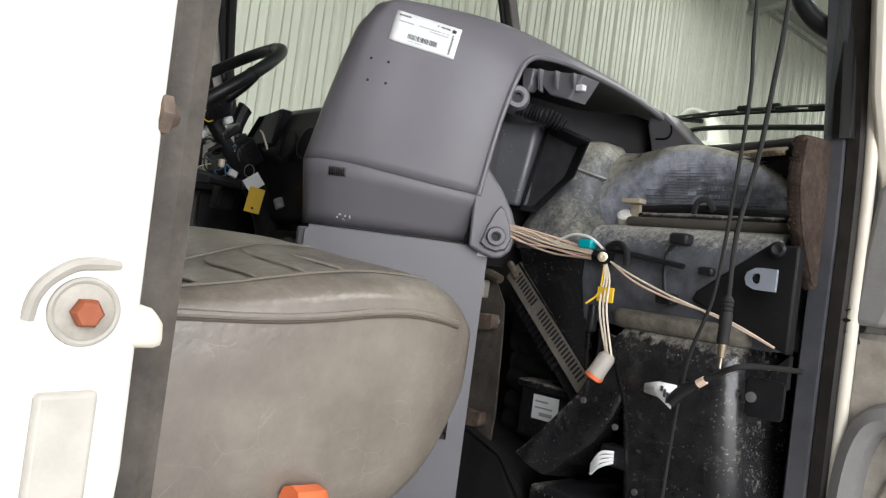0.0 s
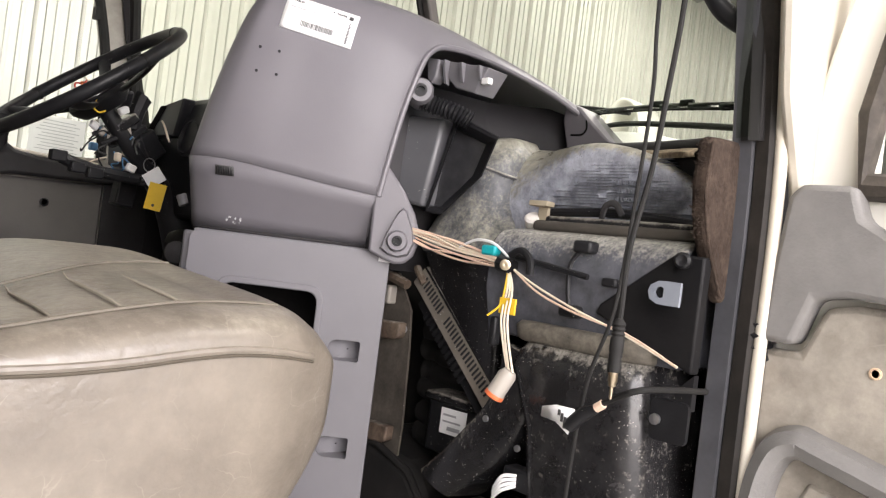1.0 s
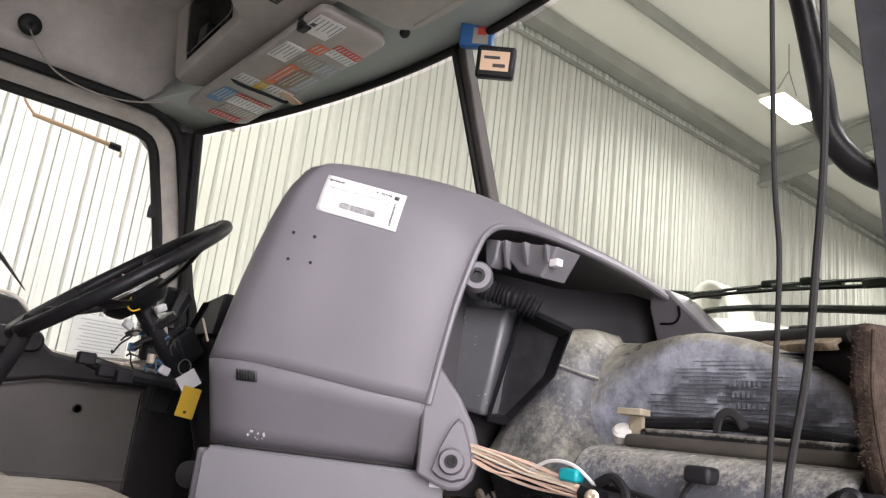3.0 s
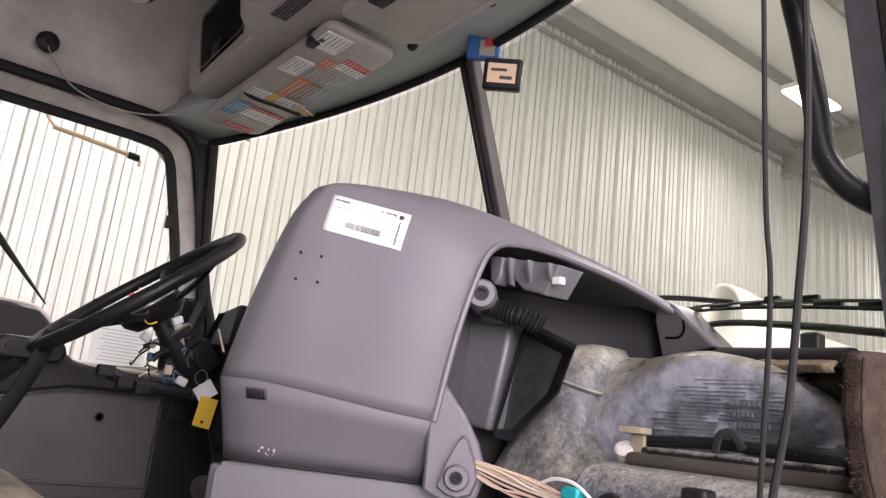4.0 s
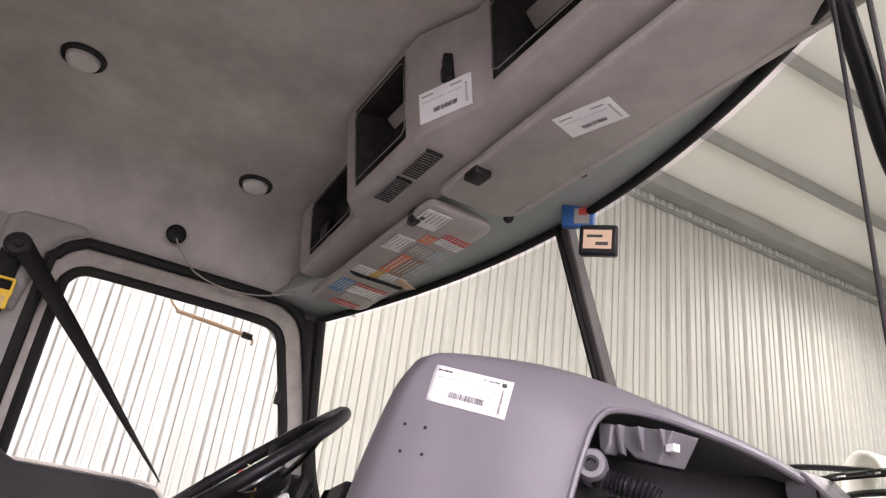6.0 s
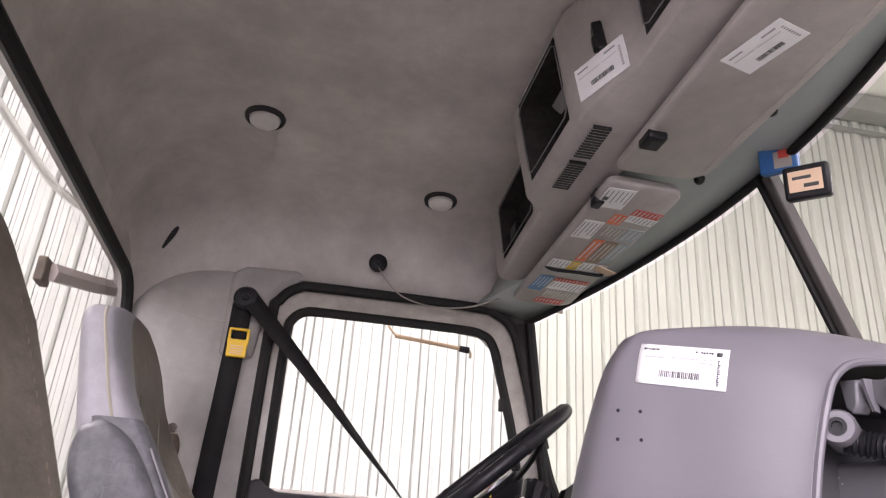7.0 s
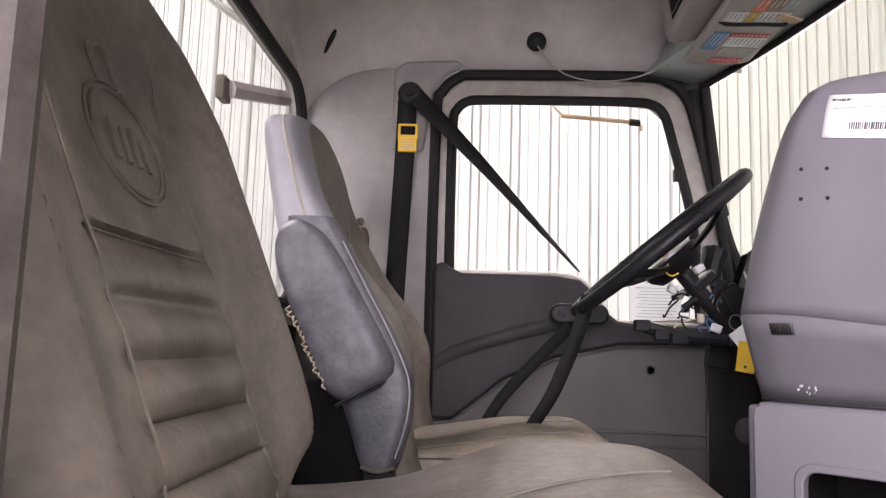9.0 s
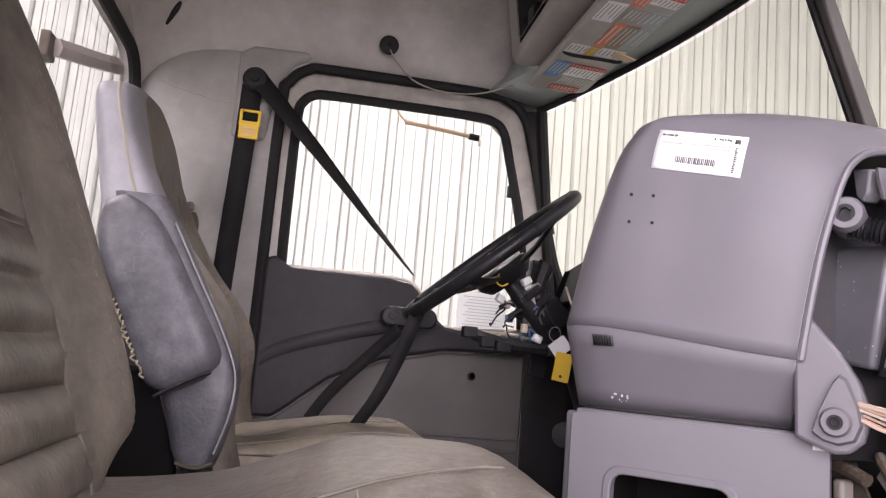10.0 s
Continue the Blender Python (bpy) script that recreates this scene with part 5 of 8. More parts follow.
                if 0.42 < z < 0.86 and 0.395 < k < 0.45:
                    x -= 0.005
            ring.append(Vector((x, y, z)))
        rings.append(ring)
    bm = B()
    loft(bm, rings)
    skin = BVHTree.FromBMesh(bm)
    bk = part("backrest", bm, M_BACK, s, "dark grey vinyl backrest with rolled pleats", angle=60)
    if two_tone:
        bk.data.materials.append(M_ARM_L)
        cu.data.materials[0] = M_VINYL_L
        for f in bk.data.polygons:
            if 51 <= f.index % 84 <= 76 and 84 * 92 <= f.index < 84 * 150:
                f.material_index = 1
        part("side_welt", tube(B(), [(0.206 - 0.30 * ((z - 0.40) / 0.73) + 0.024 * max(0, (z - 0.80) / 0.26) ** 1.5 - 0.030, -w2, z) for z, w2 in ((q, (0.258 + 0.010 * math.sin((q - 0.40) / 0.73 * 4)) * shoulder(q) * 0.995) for q in (0.45, 0.6, 0.75, 0.9, 0.95, crown - 0.08, crown - 0.05, crown - 0.03))], 0.003, 6, 4), M_PIPE, bk)
    # seams up the bolsters, stitching and embossed oval badge
    def front(y, z, lift=0.0):
        hit, _, _, _ = skin.ray_cast(Vector((1, y, z)), Vector((-1, 0, 0)))
        return hit + Vector((lift, 0, 0)) if hit else Vector((0.206 - 0.30 * ((z - 0.40) / 0.73) + lift, y, z))
    for sy in (-1, 1):
        part("bolster_seam", tube(B(), [front(sy * lerp(0.107, 0.109, max(0, (z - 0.70) / 0.25)), z, 0.0002) for z in [0.44 + 0.025 * i for i in range(21)]], 0.0016, 6, 2), M_BACK, bk)
        bm = B()
        for i in range(0 if two_tone or sy < 0 else 11, 36):
            z = 0.43 + 0.0125 * i
            y = sy * (0.190 + 0.006 * math.sin((z - 0.43) * 5))
            tube(bm, [front(y, z, 0.0004), front(y, z + 0.0055, 0.0004)], 0.0009, 5, 1)
        tagged(part("stitching", bm, M_STITCH, bk, "row of tan stitches"), kind="stuff")
    part("cross_seam", tube(B(), [front(-0.105 + 0.021 * i, 0.709, 0.0002) for i in range(11)], 0.0016, 6, 2), M_BACK, bk)
    def onface(y, z, lift=0.0):
        return front(y, z, lift)
    for r in (0.056, 0.063):
        part("badge_ring", tube(B(), [onface(0.012 + r * math.cos(a), 0.793 + r * 0.78 * math.sin(a), 0.001) for a in (2 * math.pi * q / 28 for q in range(28))], 0.0016, 6, 1, True), M_BACK, bk)
    for k, y in enumerate((-0.028, -0.010, 0.008, 0.026)):
        part("badge_bar", tube(B(), [onface(y + 0.012, 0.774, 0.001), onface(y + 0.015, 0.808 - 0.004 * (k % 2), 0.001)], 0.0032, 6, 1), M_BACK, bk)
    part("badge_crest", tube(B(), [onface(-0.006, 0.838, 0.001), onface(-0.010, 0.866, 0.001), onface(0.012, 0.874, 0.001), onface(0.026, 0.858, 0.001), onface(0.026, 0.838, 0.001)], 0.003, 6, 4), M_BACK, bk)
    return s


def place_seats():
    a = seat("cab_chair", "worn beige-grey vinyl passenger seat with embossed badge", False, 0.024)
    a.matrix_basis = pose(-0.185, -0.488, 0.003)
    b = seat("cab_chair", "worn grey vinyl driver's seat with lighter grey sides", True, 0.0, 1.084)
    b.matrix_basis = pose(-0.15, 0.405, -0.03)
    # folded armrest on the driver's seat
    BASE[b] = Vector((-0.15, 0.405, -0.03))
    M = Matrix.Translation((-0.112, 0.112, 0.697)) @ Matrix.Rotation(radians(-28), 4, "Y")
    rings = []
    for i in range(25):
        u = -1 + 2 * i / 24
        e = max(0.10, 1 - abs(u) ** (4 if u < 0 else 12)) ** 0.5
        w = (0.053 + 0.006 * u) * e
        d = (0.036 + 0.004 * u) * e
        rings.append([M @ Vector((w * math.copysign(abs(math.cos(q)) ** 0.5, math.cos(q)), d * math.copysign(abs(math.sin(q)) ** 0.5, math.sin(q)), -0.148 * u)) for q in (2 * math.pi * j / 28 for j in range(28))])
    bm = B()
    loft(bm, rings)
    r = part("armrest", bm, M_ARM, b, "padded grey armrest folded up, its edge torn", angle=80)
    part("end_fold", tube(B(), [M @ Vector((x, -0.038 - 0.002 * math.sin(4 * x), -0.141 - 0.3 * abs(x)  ** 1.6)) for x in (-0.048, -0.02, 0.01, 0.036)], 0.0028, 8, 4), M_BLACK, r, "dark folded edge of the armrest's end")
    bm = B()
    rnd = random.Random(9)
    for i in range(16):
        u = -0.75 + 1.5 * i / 15
        q = M @ Vector((-0.049 - 0.002 * rnd.random(), -0.026, -0.040 + 0.085 * u))
        tube(bm, [q, q + Vector((rnd.uniform(-0.006, 0.002), -0.006, -0.006)), q + Vector((0.002, -0.002, -0.010))], 0.0016, 6, 3)
    part("torn_edge", bm, M_FOAM, r, "torn edge with foam showing")
    bm = B()
    loft(bm, [[Vector((x, y, z)) for x, y in rrect(x0, x1, 0.112, 0.185, 0.022, 5)] for z, x0, x1 in ((0.446, -0.040, -0.006), (0.452, -0.054, 0.002), (0.47, -0.062, 0.008), (0.53, -0.080, 0.022), (0.59, -0.100, 0.022), (0.66, -0.125, -0.012), (0.72, -0.15, -0.045), (0.80, -0.18, -0.090), (0.84, -0.19, -0.115))])
    part("side_wing", bm, M_ARM, b, "grey vinyl side wing below the armrest", angle=60)
    part("wing_welt", tube(B(), [(0.000, 0.113, 0.47), (0.016, 0.111, 0.53), (0.016, 0.111, 0.59), (-0.016, 0.111, 0.66), (-0.050, 0.111, 0.72), (-0.095, 0.111, 0.80)], 0.0016, 6, 5), M_ARM_L, b, "pale welt on the wing's edge")
    part("hem", tube(B(), [(-0.052, 0.112, 0.455), (-0.025, 0.110, 0.449), (0.0, 0.112, 0.456)], 0.003, 6, 4), M_DARKLINE, b)
    part("stub", box(B(), -0.05, 0.0, 0.12, 0.16, 0.38, 0.45), M_BLACK, b, bevel=0.006)
    # near-black block fills the dark area beside the cushion's rear corner
    part("black_side_block", box(B(), -0.165, -0.052, 0.150, 0.197, 0.33, 0.585), M_VOID, b, "black block beside the driver's cushion", bevel=0.008)
    return a, b


SEATS = place_seats()


# ---- steering ----
def steering():
    w = thing("steering_wheel", (0.475, 0.40, 0.857), "black two-tone steering wheel with its hub pad removed", "steering wheel")
    c = Vector((0.461, 0.40, 0.848))
    up = Vector((0.303, 0, 0.261)).normalized()
    sd = Vector((0, 1, 0))
    ax = up.cross(sd).normalized()
    if ax.z < 0:
        ax = -ax
    R = 0.201
    part("rim", tube(B(), [c + (up * math.cos(a) + sd * math.sin(a)) * R for a in (2 * math.pi * q / 64 for q in range(64))], 0.0128, 12, 1, True), M_BLACK, w, "black grip rim")
    for a0 in (100, 190, 280, 350):
        a = radians(a0)
        q = c + (up * math.cos(a) + sd * math.sin(a)) * R
        part("grip_joint", lathe(B(), ((0.0136, -0.003), (0.0139, 0), (0.0136, 0.003)), aim(q, -up * math.sin(a) + sd * math.cos(a)), 14), M_SEAL, w)
    hub = c - ax * 0.045
    for a0 in (55, 125, 235, 305):
        a = radians(a0)
        q = c + (up * math.cos(a) + sd * math.sin(a)) * (R - 0.01)
        h = hub + (up * math.cos(a) + sd * math.sin(a)) * 0.05
        part("spoke", tube(B(), [h, lerp(h, q, 0.5) - ax * 0.006, q], 0.013, 8, 6, flat=0.45, up=tuple(ax)), M_BLACK, w, "black metal spoke")
    part("hub", lathe(B(), ((0.045, -0.022), (0.060, -0.006), (0.062, 0.004), (0.055, 0.012), (0.03, 0.016), (0, 0.016)), aim(hub, ax), 24), M_BLACK, w)
    part("horn_wire", tube(B(), [hub + Vector((-0.02, -0.05, -0.004)), hub + Vector((-0.028, -0.056, -0.024)), hub + Vector((-0.018, -0.056, -0.032)), hub + Vector((-0.004, -0.05, -0.026))], 0.0016, 6, 6), M_YELLOW, w, "loose yellow horn wire")
    # column with bare switchgear
    s = thing("steering_column", (0.55, 0.40, 0.3), "bare steering column with exposed switches and wiring", "steering column")
    d = -ax
    part("tube", tube(B(), [hub, hub + d * 0.12, (0.68, 0.44, 0.62), (0.76, 0.44, 0.42), (0.83, 0.42, 0.15)], lambda t: 0.017 + 0.028 * min(1, max(0, t - 0.30) * 2.5), 16, 5), M_BLACK, s, "dark moulded column cover")
    def lump(name, p, size, turn, mat, label="", bevel=0.003):
        m = Matrix.Translation(p) @ Euler([radians(a) for a in turn]).to_matrix().to_4x4()
        a, b2, e = (v / 2 for v in size)
        return part(name, box(B(), -a, a, -b2, b2, -e, e, m), mat, s, label, bevel=bevel)
    body = lump("switch_body", (0.598, 0.425, 0.738), (0.062, 0.056, 0.060), (0, -42, 8), M_BLACK, "square black switch body", 0.006)
    part("body_seam", tube(B(), [(0.575, 0.395, 0.765), (0.590, 0.393, 0.735), (0.605, 0.395, 0.712)], 0.0015, 6, 4), M_DTRIM, body)
    lump("collar", (0.545, 0.415, 0.778), (0.050, 0.070, 0.020), (0, -42, 0), M_BLACK_D, "", 0.004)
    lump("collar", (0.562, 0.420, 0.758), (0.064, 0.060, 0.014), (0, -42, 6), M_BLACK, "", 0.003)
    for a, b3, r in (((0.556, 0.400, 0.762), (0.488, 0.405, 0.744), 0.008), ((0.560, 0.390, 0.748), (0.505, 0.395, 0.728), 0.007), ((0.552, 0.43, 0.745), (0.520, 0.44, 0.722), 0.006)):
        part("prong", tube(B(), [a, lerp(Vector(a), Vector(b3), 0.5) + Vector((0, 0, 0.008)), b3], lambda t: r * (1 - 0.4 * t), 6, 5), M_BLACK, s, "black switch prong")
    lump("contact_pad", (0.486, 0.398, 0.762), (0.020, 0.010, 0.016), (10, 20, 30), M_STICK, "white contact pad")
    lump("contact_pad", (0.532, 0.380, 0.800), (0.022, 0.012, 0.014), (0, -30, 20), M_STICK, "white contact pad")
    lump("contact_pad", (0.503, 0.396, 0.752), (0.012, 0.008, 0.018), (0, 35, 0), M_GREYCON)
    lump("relay", (0.546, 0.392, 0.764), (0.018, 0.014, 0.022), (0, -20, 10), M_GREYCON, "grey relay")
    lump("relay", (0.560, 0.388, 0.742), (0.014, 0.012, 0.020), (0, 10, 40), M_BLACK_D)
    lump("connector", (0.567, 0.395, 0.690), (0.020, 0.012, 0.016), (0, 20, 0), M_STICK, "white connector")
    lump("connector", (0.540, 0.400, 0.708), (0.012, 0.012, 0.018), (0, 0, 20), M_CREAMW, "cream connector")
    lump("bracket_box", (0.600, 0.500, 0.640), (0.040, 0.040, 0.056), (0, 6, 0), M_BLACK, "black square bracket box", 0.004)
    lump("lower_clamp", (0.612, 0.405, 0.672), (0.050, 0.040, 0.022), (0, -15, 0), M_BLACK_D, "", 0.004)
    part("sleeve_cuff", tube(B(), [(0.662, 0.352, 0.650), (0.668, 0.345, 0.630)], 0.012, 14, 1), M_ARM_L, s, "pale grey plastic cuff")
    rnd = random.Random(11)
    for i in range(16):
        q = Vector((rnd.uniform(0.50, 0.60), rnd.uniform(0.385, 0.43), rnd.uniform(0.69, 0.765)))
        pts = [q]
        for k in range(4):
            pts.append(pts[-1] + Vector((rnd.uniform(-0.018, 0.016), rnd.uniform(-0.008, 0.010), rnd.uniform(-0.020, 0.010))))
        part("loose_wire", tube(B(), pts, 0.0017, 6, 5), [M_BLACK, M_BLACK, M_CREAMW, M_LBLUE, M_BLACK, M_LBLUE, M_INK][i % 7], s)
    for i in range(6):
        part("hub_wire", tube(B(), [hub + ax * 0.016 + Vector((rnd.uniform(-0.03, 0.03), rnd.uniform(-0.05, 0.02), 0)), hub + ax * (0.022 + 0.01 * rnd.random()) + Vector((rnd.uniform(-0.02, 0.03), rnd.uniform(-0.03, 0.04), 0.01)), hub + ax * 0.014 + Vector((rnd.uniform(-0.03, 0.04), rnd.uniform(-0.03, 0.05), 0))], 0.002, 6, 6), [M_RED, M_CREAMW, M_ORANGE, M_PINKW][i % 4], w)
    part("hub_plate", lathe(B(), ((0.050, 0.0145), (0.050, 0.019), (0.030, 0.020), (0.012, 0.022), (0, 0.022)), aim(hub, ax), 24), M_STEEL, w, "bare metal hub plate")
    bm = B()
    loft(bm, [[Vector((x, y + sx, z)) for x, y in rrect(0.592, 0.612, yc - hw, yc + hw, 0.006, 3) for sx in (0,)] for z, yc, hw in ((0.775, 0.588, 0.012), (0.80, 0.583, 0.016), (0.84, 0.566, 0.022), (0.862, 0.556, 0.020), (0.868, 0.553, 0.014))])
    part("paddle", bm, M_BLACK, s, "black shift paddle", bevel=0.003)
    bm = B()
    prism(bm, [(0.47, 0.70), (0.455, 0.765), (0.56, 0.785), (0.625, 0.752), (0.61, 0.70)], "x", 0.60, 0.66)
    part("lock_housing", bm, M_BLACK, s, bevel=0.006)
    bm = B()
    prism(bm, [(0.498, 0.770), (0.432, 0.836), (0.335, 0.848), (0.362, 0.768)], "x", 0.632, 0.66)
    pn = part("slot_panel", bm, M_BLACK, s, bevel=0.004)
    for k in range(3):
        part("slot", tube(B(), [(0.631, 0.492 - 0.012 * k, 0.778), (0.631, 0.432 - 0.010 * k, 0.834)], 0.0022, 6, 1), M_VOID, pn)
    part("cable_loop", tube(B(), [(0.626, 0.41, 0.80), (0.62, 0.385, 0.79), (0.622, 0.372, 0.772), (0.628, 0.368, 0.755)], 0.0022, 6, 6), M_CREAMW, s)
    for q, mt in (((0.585, 0.625, 0.775), M_LBLUE), ((0.585, 0.645, 0.795), M_GREYCON), ((0.58, 0.61, 0.795), M_STICK), ((0.575, 0.64, 0.74), M_LBLUE)):
        part("plug", box(B(), q[0] - 0.008, q[0] + 0.008, q[1] - 0.010, q[1] + 0.010, q[2] - 0.009, q[2] + 0.009), mt, s, bevel=0.003)
    # multi-switch stalk, ignition lock
    part("stalk", tube(B(), [(0.566, 0.405, 0.768), (0.570, 0.410, 0.800), (0.580, 0.412, 0.834), (0.584, 0.412, 0.842)], lambda t: 0.010 + 0.007 * t * (t < 0.93) + 0.003, 8, 5), M_BLACK, s, "black stalk lever")
    part("lock_barrel", lathe(B(), ((0.016, 0), (0.016, 0.02), (0.013, 0.024), (0, 0.024)), aim((0.608, 0.425, 0.716), (-0.5, -0.85, 0.1)), 20), M_STEEL, s, "steel ignition lock")
    part("harness_arm", tube(B(), [(0.62, 0.40, 0.67), (0.53, 0.41, 0.672), (0.47, 0.42, 0.682), (0.44, 0.42, 0.69)], 0.012, 8, 5), M_BLACK, s, "taped harness branch")
    for q in ((0.435, 0.42, 0.692), (0.47, 0.41, 0.675), (0.50, 0.40, 0.668)):
        part("plug", box(B(), q[0] - 0.016, q[0] + 0.014, q[1] - 0.012, q[1] + 0.01, q[2] - 0.011, q[2] + 0.011), M_BLACK, s, bevel=0.003)
    k = thing("key_tags", (0.612, 0.40, 0.61), "key in the ignition with a white and a yellow paper tag", "key tag")
    part("key_ring", tube(B(), [(0.600 + 0.012 * math.cos(a), 0.385, 0.702 + 0.014 * math.sin(a)) for a in (2 * math.pi * q / 14 for q in range(14))], 0.0012, 6, 1, True), M_STEEL, k)
    m = Matrix.Translation((0.608, 0.368, 0.676)) @ Euler((0, radians(-38), radians(-38))).to_matrix().to_4x4()
    part("white_tag", box(B(), -0.020, 0.018, -0.0008, 0.0008, -0.014, 0.018, m), M_STICK, k, "white paper tag")
    m = Matrix.Translation((0.612, 0.364, 0.642)) @ Euler((0, radians(8), radians(-38))).to_matrix().to_4x4()
    t = part("yellow_tag", box(B(), -0.017, 0.017, -0.0008, 0.0008, -0.032, 0.024, m), M_YELLOW, k, "yellow card tag")
    part("eyelet", lathe(B(), ((0.003, -0.0015), (0.003, 0.0015)), m @ Matrix.Translation((0, 0, -0.022)) @ Matrix.Rotation(radians(90), 4, "X"), 10), M_INK, t)
    # instrument cluster housing behind the wheel
    g = thing("instrument_cluster", (0.78, 0.25, 0.6), "black instrument cluster housing with its trim removed", "instrument cluster")
    bm = B()
    prism(bm, [(0.68, 0.60), (0.655, 0.70), (0.645, 0.80), (0.665, 0.85), (0.74, 0.875), (0.95, 0.84), (0.95, 0.60)], "y", -0.02, 0.50)
    part("housing", bm, M_BLACK, g, bevel=0.012)
    for i, y in enumerate((0.04, 0.13, 0.22, 0.31)):
        part("bezel", lathe(B(), ((0.040, 0), (0.040, 0.008), (0.034, 0.010), (0.032, 0.002), (0, 0.002)), aim((0.648, y, 0.765), (-1, -0.05, 0.18)), 24), M_BLACK, g)
    for i in range(6):
        part("clip_block", box(B(), 0.655 + 0.012 * i, 0.675 + 0.012 * i, -0.045, -0.005, 0.845 + 0.004 * i, 0.872 + 0.003 * i), M_BLACK, g, bevel=0.004)
    bm = B()
    box(bm, 0.60, 0.72, 0.02, 0.30, 0.0, 0.58)
    part("knee_bolster", bm, M_INSUL, g, bevel=0.03)
    part("round_knob", lathe(B(), ((0.017, 0), (0.017, 0.006), (0.013, 0.009), (0, 0.010)), aim((0.470, -0.056, 0.546), FACE), 22), M_DTRIM, g, "dark round brake knob")
    part("knob_stem", tube(B(), [(0.472, -0.054, 0.546), (0.60, 0.06, 0.55)], 0.008, 8, 1), M_BLACK, g)


steering()


# ---- overhead: console, visors, lamps ----
def overhead_console():
    o = thing("overhead_console", (0.5, 0, 1.3), "grey moulded overhead console with open cubbies and vents", "overhead console")
    # middle section: rear face leaning down to a lower edge, then a flat belly with vents
    def section(y, xr, zr, xl, zl, xf, zf):
        return [Vector((xr, y, zr)), Vector((xl - 0.006, y, zl + 0.012)), Vector((xl, y, zl)), Vector((xl + 0.014, y, zl - 0.003)), Vector((xf, y, zf)), Vector((xf + 0.02, y, zf + 0.10)), Vector((xr + 0.05, y, zr + 0.02))]
    bm = B()
    ST = [(-0.66, 0.50, 1.50, 0.535, 1.345, 0.60, 1.345), (-0.62, 0.495, 1.505, 0.525, 1.34, 0.60, 1.335), (-0.56, 0.485, 1.508, 0.512, 1.335, 0.60, 1.332), (-0.245, 0.482, 1.508, 0.510, 1.335, 0.60, 1.330), (-0.135, 0.437, 1.51, 0.473, 1.325, 0.60, 1.325), (0.17, 0.437, 1.51, 0.475, 1.325, 0.60, 1.325), (0.235, 0.495, 1.505, 0.520, 1.338, 0.60, 1.335), (0.60, 0.505, 1.495, 0.532, 1.34, 0.60, 1.345), (0.63, 0.52, 1.48, 0.545, 1.352, 0.60, 1.352)]
    def between(y):
        for p0, p1 in zip(ST, ST[1:]):
            if p0[0] <= y <= p1[0]:
                k = (y - p0[0]) / (p1[0] - p0[0])
                return tuple(lerp(i, j, k) for i, j in zip(p0, p1))
    # cubbies are real recesses in the rear face, with dark matting at their backs
    CUBBY = ((-0.535, -0.282), (-0.088, 0.135), (0.265, 0.535))
    for y0, y1 in CUBBY:
        ST += [between(y0), between(y1)]
    ST.sort()
    rings = [section(*s) for s in ST]
    vs = [[bm.verts.new(q) for q in r] for r in rings]
    n = len(rings[0])
    pockets = []
    for i, (ra, rb) in enumerate(zip(vs, vs[1:])):
        for j in range(n):
            f = bm.faces.new((ra[j], ra[(j + 1) % n], rb[(j + 1) % n], rb[j]))
            if j == 0 and any(abs(ST[i][0] - y0) < 1e-6 for y0, _ in CUBBY):
                pockets.append(f)
    bm.faces.new(vs[0][::-1])
    bm.faces.new(vs[-1])
    bmesh.ops.recalc_face_normals(bm, faces=bm.faces)
    bmesh.ops.inset_individual(bm, faces=pockets, thickness=0.007, use_even_offset=True)
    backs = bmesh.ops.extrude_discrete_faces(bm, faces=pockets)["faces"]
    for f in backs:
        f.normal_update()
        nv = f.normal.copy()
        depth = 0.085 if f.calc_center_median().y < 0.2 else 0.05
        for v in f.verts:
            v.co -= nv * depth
        # cubby walls take the matting's dark colour too, standing for the shade inside
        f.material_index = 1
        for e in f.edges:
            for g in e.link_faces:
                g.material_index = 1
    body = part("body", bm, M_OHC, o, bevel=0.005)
    body.data.materials.append(surf("dark_matting_and_cubby_shade", (0.022, 0.021, 0.020), (0.05, 0.046, 0.043), 60, 0.9, 0.8, 90, spec=0.2))
    for y0, y1 in CUBBY:
        q0, q1 = between(y0 + 0.007), between(y1 - 0.007)
        loop = []
        for q, (ka, kb) in ((q0, (0.10, 0.90)), (q1, (0.90, 0.10))):
            pa, pb = Vector((q[1], q[0], q[2])), Vector((q[3] - 0.006, q[0], q[4] + 0.012))
            loop += [lerp(pa, pb, ka) + Vector((-0.001, 0, 0)), lerp(pa, pb, kb) + Vector((-0.001, 0, 0))]
        ring = []
        for i in range(4):
            ring += [lerp(loop[i], loop[(i + 1) % 4], k) for k in (0.06, 0.35, 0.65, 0.94)]
        part("cubby_rim", tube(B(), ring, 0.0012, 8, 1, True), M_TRIM, o)
    part("cubby_plug", lathe(B(), ((0.012, 0), (0.012, 0.01), (0.007, 0.014), (0, 0.012)), aim((0.55, 0.35, 1.43), (-1, 0, 0)), 14), M_BLACK, o)
    part("cubby_block", box(B(), 0.52, 0.555, 0.42, 0.47, 1.375, 1.41), M_BLACK, o, bevel=0.004)
    # louvre vent in the belly
    for v0 in (-0.109, 0.002):
        for k in range(12):
            y = v0 + 0.0080 * k
            part("vent_slot", box(B(), 0.497, 0.527, y, y + 0.0052, 1.3165, 1.3215), M_BLACK, o)
            part("louvre", box(B(), 0.496, 0.528, y + 0.0055, y + 0.0078, 1.3172, 1.3205), M_OHC, o)
